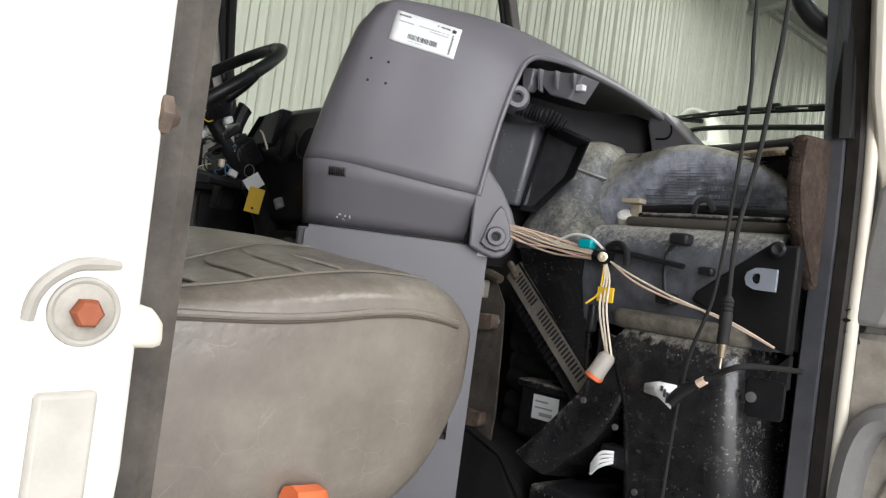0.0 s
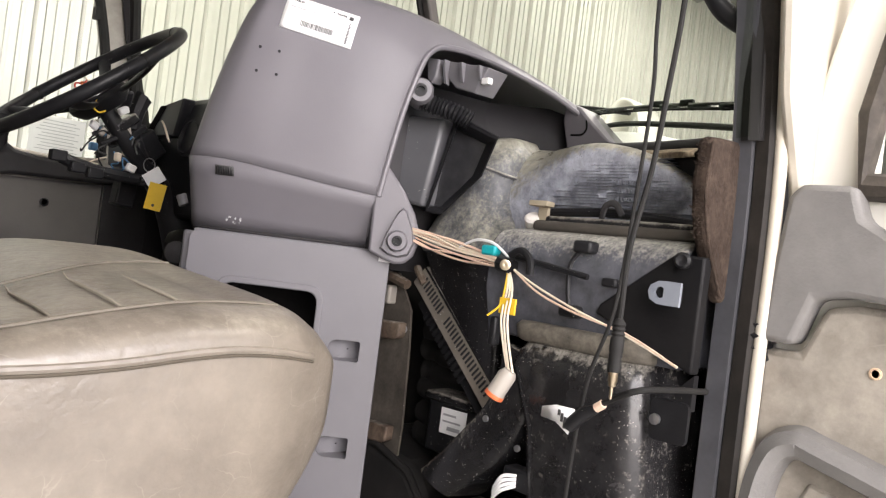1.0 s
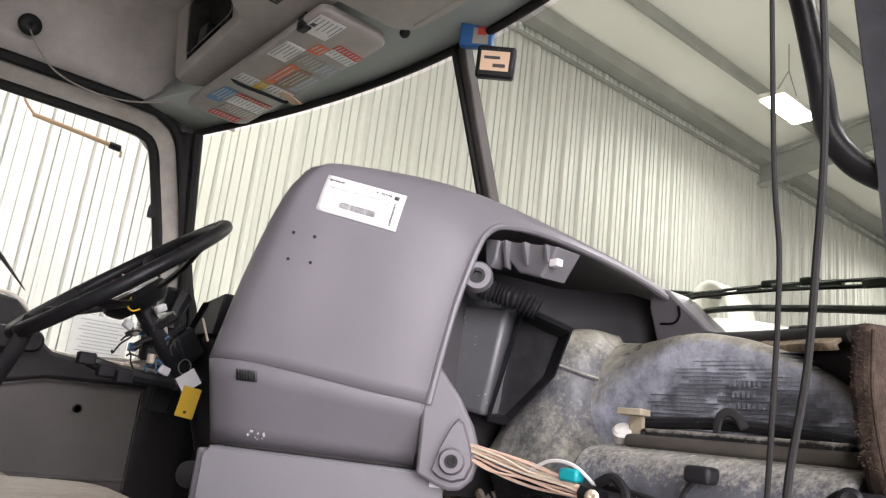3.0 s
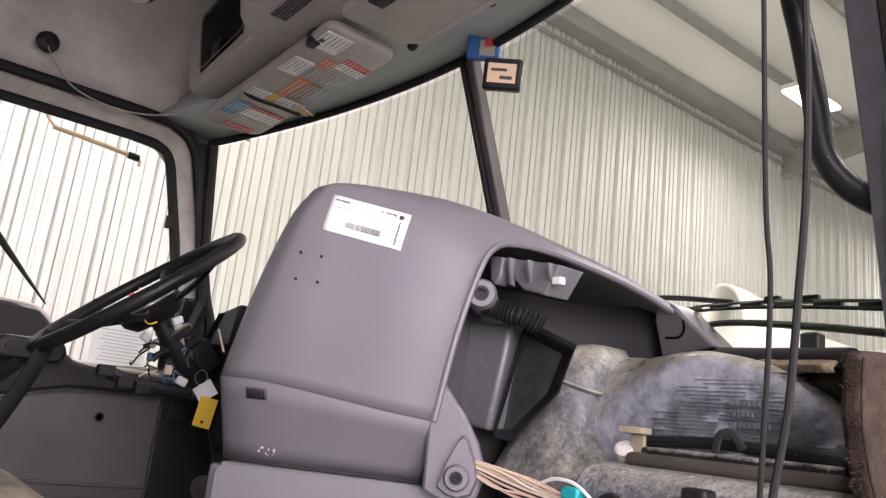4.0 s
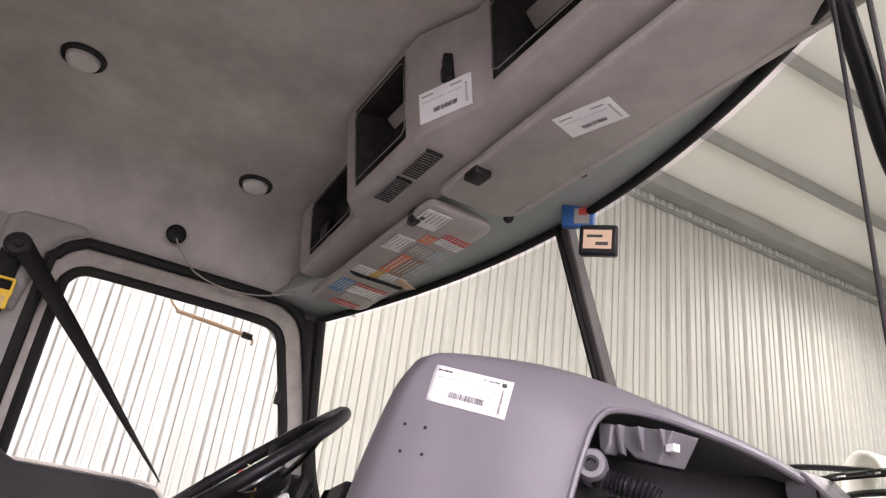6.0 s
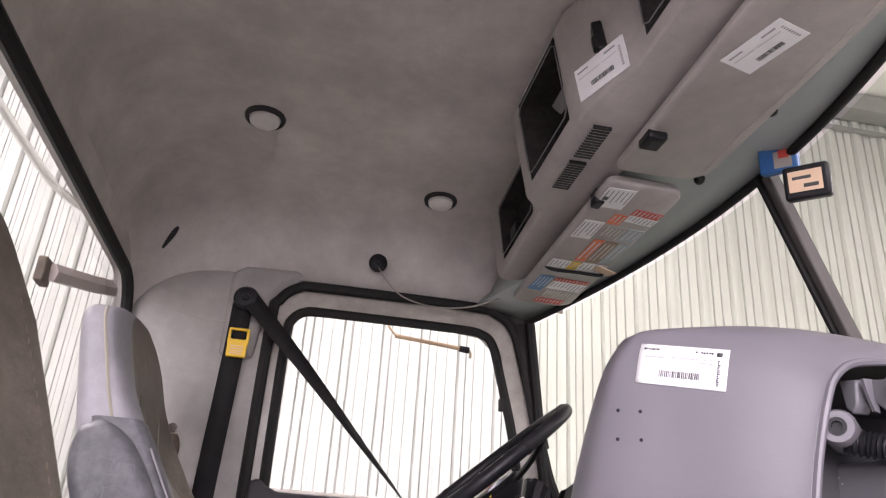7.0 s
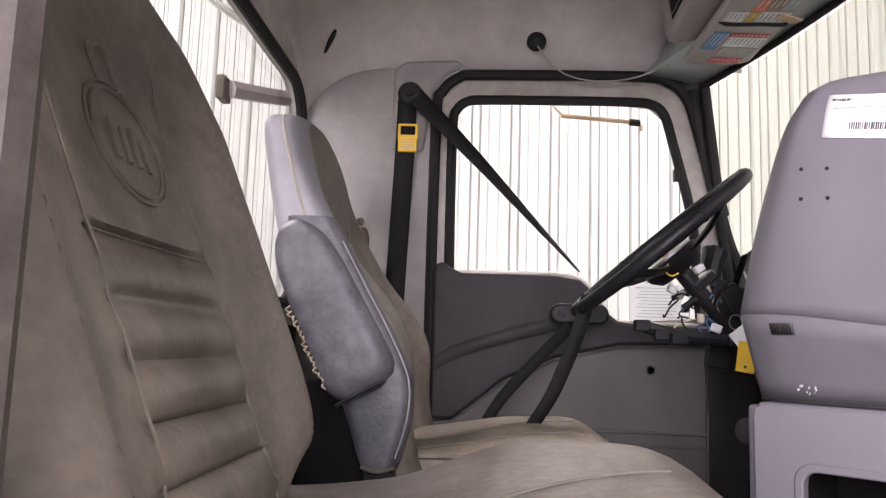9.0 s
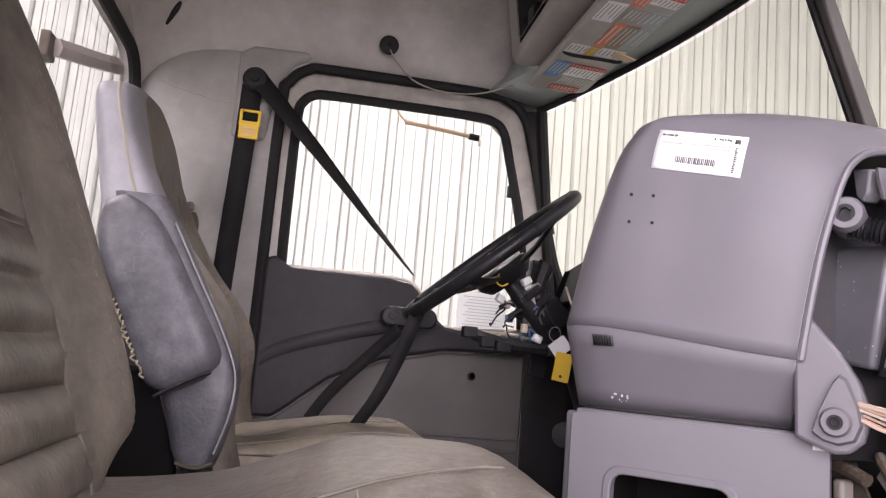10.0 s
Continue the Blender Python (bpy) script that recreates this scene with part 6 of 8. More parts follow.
    # rocker switch and labels
    sm = Matrix.Translation((0.4715, -0.190, 1.418)) @ Matrix.Rotation(radians(-20), 4, "Z") @ Matrix.Rotation(radians(-11), 4, "Y")
    sw = part("rocker_switch", box(B(), -0.004, 0.012, -0.012, 0.012, -0.026, 0.026, sm), M_BLACK, o, "black rocker switch", bevel=0.003)
    part("rocker", box(B(), -0.008, -0.002, -0.008, 0.008, -0.020, 0.002, sm), M_DTRIM, sw, bevel=0.002)
    sticker(o, (0.4675, -0.138, 1.337), (0.040, -0.107, 0.004), (-0.19, 0, 0.98), 0.105, 0.055, M_STICK, [(0.06, 0.28, 0.82, 0.87, M_GREYINK), (0.62, 0.84, 0.82, 0.87, M_GREYINK), (0.06, 0.50, 0.64, 0.67, M_FAINT), (0.55, 0.84, 0.64, 0.67, M_FAINT)] + [(0.89, 0.93, 0.15 + 0.08 * i, 0.19 + 0.08 * i, M_GREYINK) for i in range(8)] + barcode(0.28, 0.74, 0.22, 0.36, 20), off=0.003)


overhead_console()


def visors():
    v = thing("sun_visor", (0.645, 0.33, 1.30), "grey sun visor covered with warning labels", "sun visor")
    bm = B()
    loft(bm, [[Vector((x, y, z)) for x, y in rrect(0.572 + i, 0.716 - i, 0.012 + i, 0.630 - i, (0.02, 0.035, 0.03, 0.02), 5)] for z, i in ((1.296, 0.006), (1.300, 0.0), (1.312, 0.0), (1.316, 0.006))])
    part("pad", bm, M_OHC, v, bevel=0.003)
    # y from, y to, x from, x to, colour, tilt in degrees
    bars = [
        (0.028, 0.100, 0.578, 0.630, M_STICK, 0), (0.095, 0.118, 0.655, 0.712, M_RED, 8), (0.118, 0.146, 0.655, 0.712, M_STICK, 8),
        (0.120, 0.160, 0.626, 0.652, M_ORANGE, 4), (0.158, 0.236, 0.582, 0.622, M_STICK, 2),
        (0.170, 0.228, 0.632, 0.674, M_GREYCON, 4), (0.172, 0.226, 0.676, 0.708, M_PALEBLUE, 4),
        (0.234, 0.345, 0.630, 0.652, M_ORANGE, 2), (0.236, 0.345, 0.654, 0.682, M_BROWNPRINT, 2), (0.238, 0.340, 0.684, 0.706, M_PALEBLUE, 2),
        (0.352, 0.394, 0.584, 0.626, M_STICK, 3), (0.354, 0.394, 0.628, 0.648, M_YELLOW, 3), (0.352, 0.394, 0.650, 0.706, M_STICK, 3),
        (0.445, 0.535, 0.585, 0.618, M_LBLUE, 4), (0.452, 0.470, 0.624, 0.706, M_RED, 4), (0.472, 0.520, 0.624, 0.704, M_STICK, 4), (0.522, 0.570, 0.626, 0.700, M_GREYCON, 4), (0.582, 0.612, 0.620, 0.690, M_RED, 4)]
    rnd = random.Random(4)
    for y0, y1, x0, x1, mt, tilt in bars:
        cx, cy = (x0 + x1) / 2, (y0 + y1) / 2
        m = Matrix.Translation((cx, cy, 0)) @ Matrix.Rotation(radians(tilt), 4, "Z")
        hx, hy = (x1 - x0) / 2, (y1 - y0) / 2
        lab = part("label", box(B(), -hx, hx, -hy, hy, 1.2946, 1.2956, m), mt, v)
        lines = max(2, int(hx * 2 / 0.008))
        for k in range(lines):
            a = lerp(-hx, hx, (k + 0.35) / lines)
            part("print", box(B(), a, a + hx * 0.5 / lines, -hy * 0.8, hy * rnd.uniform(0.2, 0.85), 1.2941, 1.2945, m), M_GREYINK if mt in (M_STICK, M_YELLOW) else M_FAINT, lab)
    part("warning_mark", box(B(), 0.582, 0.590, 0.060, 0.072, 1.2940, 1.2945), M_INK, v)
    part("strap", tube(B(), [(0.582, 0.40, 1.3), (0.60, 0.40, 1.292), (0.66, 0.395, 1.290), (0.708, 0.40, 1.292), (0.714, 0.40, 1.30)], 0.004, 6, 4), M_BLACK, v, "black elastic strap")
    part("pivot_clip", box(B(), 0.572, 0.590, 0.075, 0.105, 1.29, 1.32), M_BLACK, v, bevel=0.004)
    m = Matrix.Translation((0.703, 0.366, 1.289)) @ Euler((radians(12), radians(10), radians(12))).to_matrix().to_4x4()
    solo("card_tab", box(B(), -0.02, 0.022, -0.018, 0.018, -0.001, 0.001, m), M_TAN, "tan card tab tucked under the visor", "card")
    b = thing("passenger_visor", (0.645, -0.33, 1.30), "large grey sun visor with a white parts label", "sun visor")
    bm = B()
    loft(bm, [[Vector((x, y, z)) for x, y in rrect(0.566 + i, 0.720 - i, -0.775 + i, -0.026 - i, (0.02, 0.02, 0.045, 0.012), 5)] for z, i in ((1.296, 0.006), (1.300, 0.0), (1.312, 0.0), (1.316, 0.006))])
    part("pad", bm, M_OHC, b, bevel=0.003)
    part("seam", tube(B(), [(0.704, -0.07, 1.296), (0.705, -0.3, 1.296), (0.705, -0.76, 1.296)], 0.002, 6, 3), M_OHC, b)
    cl = part("pivot_clip", box(B(), 0.566, 0.598, -0.155, -0.115, 1.284, 1.30), M_BLACK, b, "black latch clip", bevel=0.004)
    part("clip_window", box(B(), 0.576, 0.59, -0.146, -0.124, 1.2825, 1.2845), M_DTRIM, cl)
    sticker(b, (0.635, -0.3155, 1.2958), (0.29, -1, 0), (-1, -0.29, 0), 0.095, 0.053, M_STICK, [(0.07, 0.30, 0.80, 0.85, M_GREYINK), (0.62, 0.84, 0.80, 0.85, M_GREYINK), (0.07, 0.40, 0.62, 0.65, M_FAINT), (0.45, 0.84, 0.62, 0.65, M_FAINT)] + [(0.89, 0.93, 0.15 + 0.08 * i, 0.19 + 0.08 * i, M_GREYINK) for i in range(8)] + barcode(0.28, 0.72, 0.20, 0.34))
    for y in (-0.20, 0.02):
        solo("visor_bracket", lathe(B(), ((0.010, 0), (0.009, 0.008), (0.005, 0.012), (0, 0.012)), aim((0.745, y, 1.338), (-0.2, 0, -1)), 14), M_BLACK, "small black visor pivot on the header", "bracket", "visor pivots")
    # two small boxed devices on the centre post
    d = thing("toll_device", (0.85, -0.02, 1.28), "blue and black boxed devices stuck on the centre post", "device")
    E = Euler((radians(3), radians(-14), radians(42))).to_matrix().to_4x4()
    m = Matrix.Translation((0.838, -0.075, 1.335)) @ E
    a = part("blue_box", box(B(), -0.012, 0.012, -0.030, 0.030, -0.022, 0.022, m), M_BLUE, d, "blue box with a red print", bevel=0.003)
    part("print", box(B(), -0.0128, -0.012, -0.022, 0.006, -0.016, 0.012, m), M_GREYCON, a)
    part("print_red", box(B(), -0.0134, -0.012, -0.018, -0.002, 0.000, 0.014, m), M_RED, a)
    m = Matrix.Translation((0.850, -0.118, 1.272)) @ E
    a = part("black_box", box(B(), -0.012, 0.012, -0.036, 0.032, -0.028, 0.028, m), M_BLACK, d, "black box with a tan label", bevel=0.005)
    part("tan_label", box(B(), -0.0128, -0.012, -0.026, 0.024, -0.016, 0.018, m), M_TAN, a)
    part("print", box(B(), -0.0134, -0.0126, -0.010, 0.018, 0.004, 0.009, m), M_INK, a)
    part("print_low", box(B(), -0.0134, -0.0126, -0.020, 0.002, -0.010, -0.004, m), M_INK, a)


visors()


def ceiling_bits():
    for x, y, r, n in ((-0.052, 0.345, 0.036, "lamps of the cab ceiling"), (0.372, 0.59, 0.034, "lamps of the cab ceiling")):
        z = ceiling_z(x, y) - 0.006
        dz = (ceiling_z(x, y + 0.01) - ceiling_z(x, y - 0.01)) / 0.02
        nrm = Vector((0, dz, -1)).normalized()
        L = thing("dome_lamp", (x, y, z), "round unlit dome lamp with a frosted lens in the headliner", "lamp", n)
        m = aim((x, y, z), nrm)
        part("bezel", lathe(B(), ((r + 0.007, 0), (r + 0.006, 0.006), (r, 0.010), (r - 0.003, 0.006)), m, 32), M_DTRIM, L)
        part("lens", lathe(B(), ((r - 0.003, 0.004), (r - 0.004, 0.009), (r * 0.85, 0.014), (r * 0.5, 0.017), (0, 0.018)), m, 28), M_LENS, L, "frosted lens")
    k = thing("cable_grommet", (0.245, 0.70, 1.36), "black round grommet with a thin wire hanging from it", "grommet")
    n = Vector((0, -1, -0.25))
    part("boss", lathe(B(), ((0.023, 0), (0.024, 0.006), (0.018, 0.011), (0.006, 0.012), (0, 0.008)), aim((0.245, 0.742, 1.394), n), 24), M_BLACK, k)
    part("wire", tube(B(), [(0.245, 0.735, 1.385), (0.27, 0.735, 1.35), (0.31, 0.74, 1.315), (0.37, 0.74, 1.297), (0.44, 0.735, 1.295), (0.50, 0.725, 1.305), (0.56, 0.70, 1.325)], 0.002, 6, 8), M_GREYCON, k, "thin grey wire")
    part("side_wire", tube(B(), [(-0.098, 0.771, 1.205), (-0.115, 0.7815, 1.206), (-0.159, 0.7825, 1.208), (-0.218, 0.7825, 1.218), (-0.27, 0.7825, 1.230), (-0.30, 0.780, 1.245)], 0.0013, 6, 8), M_GREYCON, k)
    solo("coat_hook", tube(B(), [(-0.256, 0.734, 1.418), (-0.262, 0.736, 1.405), (-0.271, 0.741, 1.388), (-0.285, 0.752, 1.364)], lambda q: 0.003 + 0.004 * math.sin(math.pi * q), 8, 6), M_BLACK, "small black coat hook at the ceiling corner", "hook")
    # seat belt
    b = thing("seat_belt", (-0.06, 0.76, 0.6), "black seat belt with a yellow web clip, drawn to the wheel", "seat belt")
    part("anchor", lathe(B(), ((0.030, 0), (0.030, 0.012), (0.024, 0.018), (0.010, 0.019), (0.008, 0.024), (0, 0.024)), aim((-0.066, 0.765, 1.262), (0, -1, 0)), 28), M_BLACK, b, "round black belt anchor")

    def strap(pts, w, dirs):
        P = spline(pts, 8)
        n = len(P)
        rows = []
        for i, p in enumerate(P):
            t = i / (n - 1)
            dv = Vector(dirs[0]).lerp(Vector(dirs[1]), t ** 0.6).normalized()
            rows.append([p - dv * w / 2, p + dv * w / 2])
        bm2 = B()
        grid(bm2, rows)
        return bm2
    part("vertical_strap", strap([(-0.072, 0.765, 1.25), (-0.075, 0.768, 1.1), (-0.085, 0.77, 0.8), (-0.095, 0.77, 0.45)], 0.048, ((1, 0, 0), (1, 0, 0))), M_WEB, b, solid=0.002)
    part("shoulder_strap", strap([(-0.060, 0.752, 1.265), (0.10, 0.70, 1.09), (0.24, 0.62, 0.92), (0.325, 0.50, 0.80)], 0.046, ((0.6, 0, 0.8), (0.14, 0.95, 0.12))), M_WEB, b, solid=0.002)
    part("lap_strap", strap([(0.325, 0.36, 0.745), (0.30, 0.36, 0.66), (0.26, 0.37, 0.56), (0.22, 0.40, 0.49)], 0.030, ((0.9, 0.3, 0), (0.9, 0.3, 0))), M_WEB, b, solid=0.002)
    part("door_strap", strap([(0.315, 0.58, 0.69), (0.25, 0.60, 0.62), (0.18, 0.62, 0.54), (0.14, 0.62, 0.48)], 0.026, ((0.6, 0, -0.8), (0.6, 0, -0.8))), M_WEB, b, solid=0.002)
    y = 0.757
    bm = B()
    frame_ring(bm, rrect(-0.092, -0.042, 1.142, 1.184, 0.004, 3), rrect(-0.085, -0.049, 1.156, 1.178, 0.003, 3), "y", y - 0.006, y + 0.002)
    box(bm, -0.090, -0.044, y - 0.010, y + 0.002, 1.112, 1.146)
    yc = part("web_clip", bm, M_YELLOW, b, "yellow plastic web clip", bevel=0.002)
    for k2 in range(4):
        part("clip_rib", box(B(), -0.082, -0.052, y - 0.0125, y - 0.0095, 1.118 + 0.006 * k2, 1.1205 + 0.006 * k2), M_TAN, yc)
    part("retractor_hole", tube(B(), [(-0.168, 0.783, 0.870), (-0.172, 0.783, 0.900), (-0.176, 0.783, 0.925)], lambda q: 0.010 + 0.006 * math.sin(math.pi * q), 12, 5), M_RUST, b, "dark brown opening of the belt retractor")
    part("retractor_bolt", lathe(B(), ((0.008, 0), (0.008, 0.018), (0.010, 0.02), (0.010, 0.026), (0, 0.026)), aim((-0.176, 0.785, 0.935), (0, -1, 0.1)), 12), M_CHROME, b)


ceiling_bits()


def behind_cab():
    r = thing("grab_rail", (-0.6, 0.2, 1.3), "polished bent tube behind the rear window", "rail")
    part("tube", tube(B(), [(-0.62, -0.9, 1.510), (-0.62, -0.3, 1.513), (-0.62, 0.40, 1.529), (-0.62, 0.80, 1.545), (-0.61, 0.93, 1.555), (-0.57, 1.03, 1.558), (-0.5, 1.10, 1.56)], 0.0115, 10, 6), M_CHROME, r)
    part("leg", tube(B(), [(-0.62, -0.9, 1.53), (-0.62, -0.9, 0.6), (-0.62, -0.9, -0.27)], 0.0115, 10, 1), M_CHROME, r)
    part("end_leg", tube(B(), [(-0.5, 1.10, 1.56), (-0.47, 1.13, 1.54), (-0.46, 1.14, 1.50), (-0.46, 1.14, -0.27)], 0.0115, 10, 4), M_CHROME, r)
    k = thing("outer_bracket", (-0.5, 0.62, 1.2), "pinkish painted steel bracket outside the rear window", "bracket")
    part("arm", tube(B(), [(-0.45, 0.56, 1.20), (-0.40, 0.68, 1.225), (-0.365, 0.775, 1.25)], 0.016, 6, 3, flat=1.3), surf("pinkish_primer", (0.42, 0.34, 0.32), (0.5, 0.42, 0.4), 9, 0.5), k)
    part("end_plate", box(B(), -0.475, -0.455, 0.53, 0.58, 1.17, 1.225), M_RUST, k, bevel=0.004)
    # bar and hook outside the driver's window
    h = thing("outside_bar", (0.5, 1.3, 1.3), "tan bar with a black tip hanging outside the driver's window", "bar")
    part("bar", tube(B(), [(0.36, 1.25, 1.366), (0.48, 1.25, 1.357), (0.57, 1.25, 1.349)], 0.007, 8, 3), M_TAN, h)
    part("tip", tube(B(), [(0.57, 1.25, 1.349), (0.602, 1.25, 1.346)], 0.011, 8, 1), M_BLACK, h)
    part("bracket_rod", tube(B(), [(0.365, 1.25, 1.366), (0.325, 1.245, 1.425), (0.33, 1.05, 1.53), (0.32, 0.86, 1.575)], 0.004, 6, 4), M_TAN, h)
    part("hook", tube(B(), [(0.602, 1.25, 1.346), (0.608, 1.25, 1.335), (0.606, 1.25, 1.322)], 0.005, 8, 4), M_BRASS, h)


behind_cab()


# ---- heater unit and wiring in the open passenger footwell ----
def air_box():
    a = thing("air_duct_box", (0.72, -0.33, 0.66), "black plastic air duct outlet box behind the pod", "air duct")
    bm = B()
    rings = [[Vector((0.69, -0.25, 0.672)), Vector((0.86, -0.25, 0.672)), Vector((0.86, -0.25, 0.80)), Vector((0.69, -0.25, 0.80))],
             [Vector((0.704, -0.338, 0.660)), Vector((0.80, -0.33, 0.66)), Vector((0.80, -0.33, 0.796)), Vector((0.716, -0.352, 0.796))]]
    loft(bm, rings)
    part("body", bm, surf("grey_black_duct", (0.098, 0.099, 0.106), (0.128, 0.129, 0.137), 8, 0.36, 0.05, 200, speck=(GRIT, 300, 0.03)), a, bevel=0.006)
    # open funnel mouth with its rim
    o = [Vector((0.708, -0.344, 0.655)), Vector((0.712, -0.374, 0.652)), Vector((0.733, -0.424, 0.712)), Vector((0.744, -0.437, 0.770)), Vector((0.726, -0.370, 0.798))]
    c = sum(o, Vector()) / 5
    n = Vector((-0.55, -0.83, -0.05)).normalized()
    bm = B()
    loft(bm, [[c + (q - c) * k + n * h for q in o] for k, h in ((0.96, -0.06), (1.0, -0.012), (1.03, 0.0), (1.0, 0.004), (0.93, 0.004), (0.90, 0.0), (0.84, -0.035))], caps=False)
    part("mouth", bm, M_BLACK, a, "glossy black duct mouth", angle=30)
    bm = B()
    loft(bm, [[c + (q - c) * 0.86 + n * h for q in o] for h in (-0.034, -0.037)])
    part("mouth_recess", bm, surf("smoky_duct_inside", (0.018, 0.018, 0.020), (0.045, 0.045, 0.048), 20, 0.18, 0.05, 200), a)
    for k, w in enumerate((0.03, 0.02)):
        part("moulded_mark", box(B(), 0.7005, 0.7045, -0.30, -0.30 + w, 0.735 - 0.02 * k, 0.741 - 0.02 * k), M_INK, a)
    h = thing("corrugated_hose", (0.72, -0.37, 0.80), "black corrugated hose under the pod's rim", "hose")
    pts = spline([(0.672, -0.345, 0.812), (0.690, -0.362, 0.806), (0.706, -0.385, 0.799), (0.722, -0.400, 0.790)], 20)
    part("hose", tube(B(), pts, lambda t: 0.0125 + 0.0018 * math.sin(t * 90), 12, 1), M_BLACK, h)


air_box()


def heater():
    # scroll-shaped plenum, dusty on top with a flat striated face
    p = thing("air_plenum", (0.82, -0.56, 0.62), "dusty grey scroll-shaped air plenum on the firewall", "air plenum")
    def along(table, y):
        for (a0, v0), (a1, v1) in zip(table, table[1:]):
            if y >= a1:
                k = (y - a0) / (a1 - a0)
                k = min(1, max(0, k))
                return lerp(v0, v1, k)
        return table[-1][1]
    TOP = ((-0.372, 0.776), (-0.445, 0.772), (-0.509, 0.769), (-0.580, 0.770), (-0.630, 0.761), (-0.672, 0.747), (-0.712, 0.727), (-0.742, 0.700), (-0.768, 0.655))
    RAD = ((-0.372, 0.112), (-0.440, 0.100), (-0.470, 0.076), (-0.496, 0.054), (-0.524, 0.032), (-0.552, 0.019), (-0.600, 0.012), (-0.768, 0.011))
    rows = []
    for i in range(67):
        y = -0.372 - 0.006 * i
        zt = (along(TOP, y + 0.010) + along(TOP, y) + along(TOP, y - 0.010)) / 3
        r = (along(RAD, y + 0.012) + along(RAD, y) + along(RAD, y - 0.012)) / 3
        rx = min(r, 0.085)
        row = [Vector((0.905, y, zt - 0.02)), Vector((0.888, y, zt - 0.004)), Vector((0.875, y, zt))]
        row += [Vector((0.787 + rx * (1 - math.sin(a)), y, zt - r * (1 - math.cos(a)))) for a in (radians(9 * k) for k in range(11))]
        zf = zt - r
        row += [Vector((0.787 + 0.006 * math.sin(math.pi * k / 7), y, lerp(zf, min(zf - 0.004, 0.618), k / 7))) for k in range(1, 8)]
        rows.append(row)
    bm = B()
    grid(bm, rows)
    ff = part("scroll", bm, M_DUCT, p, "dusty scroll with a clean striated face", angle=60, solid=0.003)
    part("face_edge", tube(B(), [(0.7878, -0.575 - 0.012 * i, along(TOP, -0.575 - 0.012 * i) - 0.010) for i in range(16)], 0.0022, 6, 2), M_DUCT, p)
    rnd = random.Random(2)
    bm = B()
    for k in range(30):
        z = 0.630 + 0.0040 * k
        right = -0.742 + 0.9 * max(0, z - 0.69)
        y1 = -0.505 - 0.05 * max(0, (z - 0.69) / 0.05) - rnd.uniform(0.0, 0.05)
        while y1 > right + 0.02:
            y0 = max(y1 - rnd.uniform(0.03, 0.12), right)
            box(bm, 0.7866, 0.7935, y0, y1, z, z + rnd.uniform(0.0002, 0.0004))
            y1 = y0 - rnd.uniform(0.002, 0.02)
    tagged(part("striation_field", bm, M_STRIA, ff), kind="stuff")
    for k, n in enumerate((7, 5, 9)):
        for q in range(n):
            part("moulded_mark", box(B(), 0.7845, 0.7860, -0.618 - 0.0052 * q - 0.004 * (k % 2), -0.6150 - 0.0052 * q - 0.004 * (k % 2), 0.712 - 0.011 * k, 0.7175 - 0.011 * k), M_STRIA, ff)
    # neck between pod and case
    n = thing("air_neck", (0.77, -0.40, 0.60), "dusty grey elbow duct between plenum and heater case", "air duct")
    bm = B()
    rings = []
    for z, y0, y1, x0, x1 in ((0.786, -0.398, -0.384, 0.83, 0.86), (0.784, -0.410, -0.372, 0.81, 0.88), (0.777, -0.421, -0.361, 0.788, 0.88), (0.762, -0.431, -0.352, 0.772, 0.88), (0.735, -0.437, -0.340, 0.760, 0.88), (0.70, -0.437, -0.326, 0.752, 0.88), (0.66, -0.444, -0.308, 0.744, 0.88), (0.63, -0.458, -0.298, 0.734, 0.87), (0.605, -0.480, -0.295, 0.722, 0.86), (0.596, -0.488, -0.295, 0.73, 0.86)):
        rings.append([Vector((x, y, z)) for x, y in rrect(x0, x1, y0, y1, min(0.052, (y1 - y0) * 0.49), 7)])
    loft(bm, rings)
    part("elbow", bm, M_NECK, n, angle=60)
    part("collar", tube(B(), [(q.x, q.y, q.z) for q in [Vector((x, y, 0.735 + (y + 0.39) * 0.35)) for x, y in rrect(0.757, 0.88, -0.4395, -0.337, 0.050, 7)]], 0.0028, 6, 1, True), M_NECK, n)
    # heater case: sloping shoulder, front wall, lower housing
    h = thing("heater_unit", (0.75, -0.6, 0.1), "black plastic heater and blower unit, dusty on top", "heater unit")
    bm = B()
    prism(bm, [(0.735, 0.642)] + [(0.724 - 0.040 * math.sin(a), 0.602 + 0.038 * math.cos(a)) for a in (radians(9 * i) for i in range(11))] + [(0.684, 0.56), (0.70, 0.50), (0.86, 0.50), (0.86, 0.655)], "y", -0.775, -0.50)
    part("upper_case", bm, M_BLACK_T, h, bevel=0.004)
    bm = B()
    loft(bm, [[Vector((0.712, -0.50, 0.605)), Vector((0.86, -0.50, 0.605)), Vector((0.86, -0.50, 0.40)), Vector((0.725, -0.50, 0.42))],
              [Vector((0.735, -0.32, 0.60)), Vector((0.86, -0.32, 0.60)), Vector((0.86, -0.34, 0.50)), Vector((0.752, -0.34, 0.535))]])
    part("side_case", bm, M_BLACK_D, h, bevel=0.008)
    bm = B()
    prism(bm, [(-0.765, 0.624), (-0.68, 0.56), (-0.675, 0.548), (-0.80, 0.50), (-0.80, 0.624)], "x", 0.682, 0.70)
    part("gusset", bm, surf("matte_black_web", (0.006, 0.006, 0.007), (0.013, 0.012, 0.012), 9, 0.6, 0.2, 120, spec=0.2, speck=(GRIT, 700, 0.02)), h, bevel=0.003)
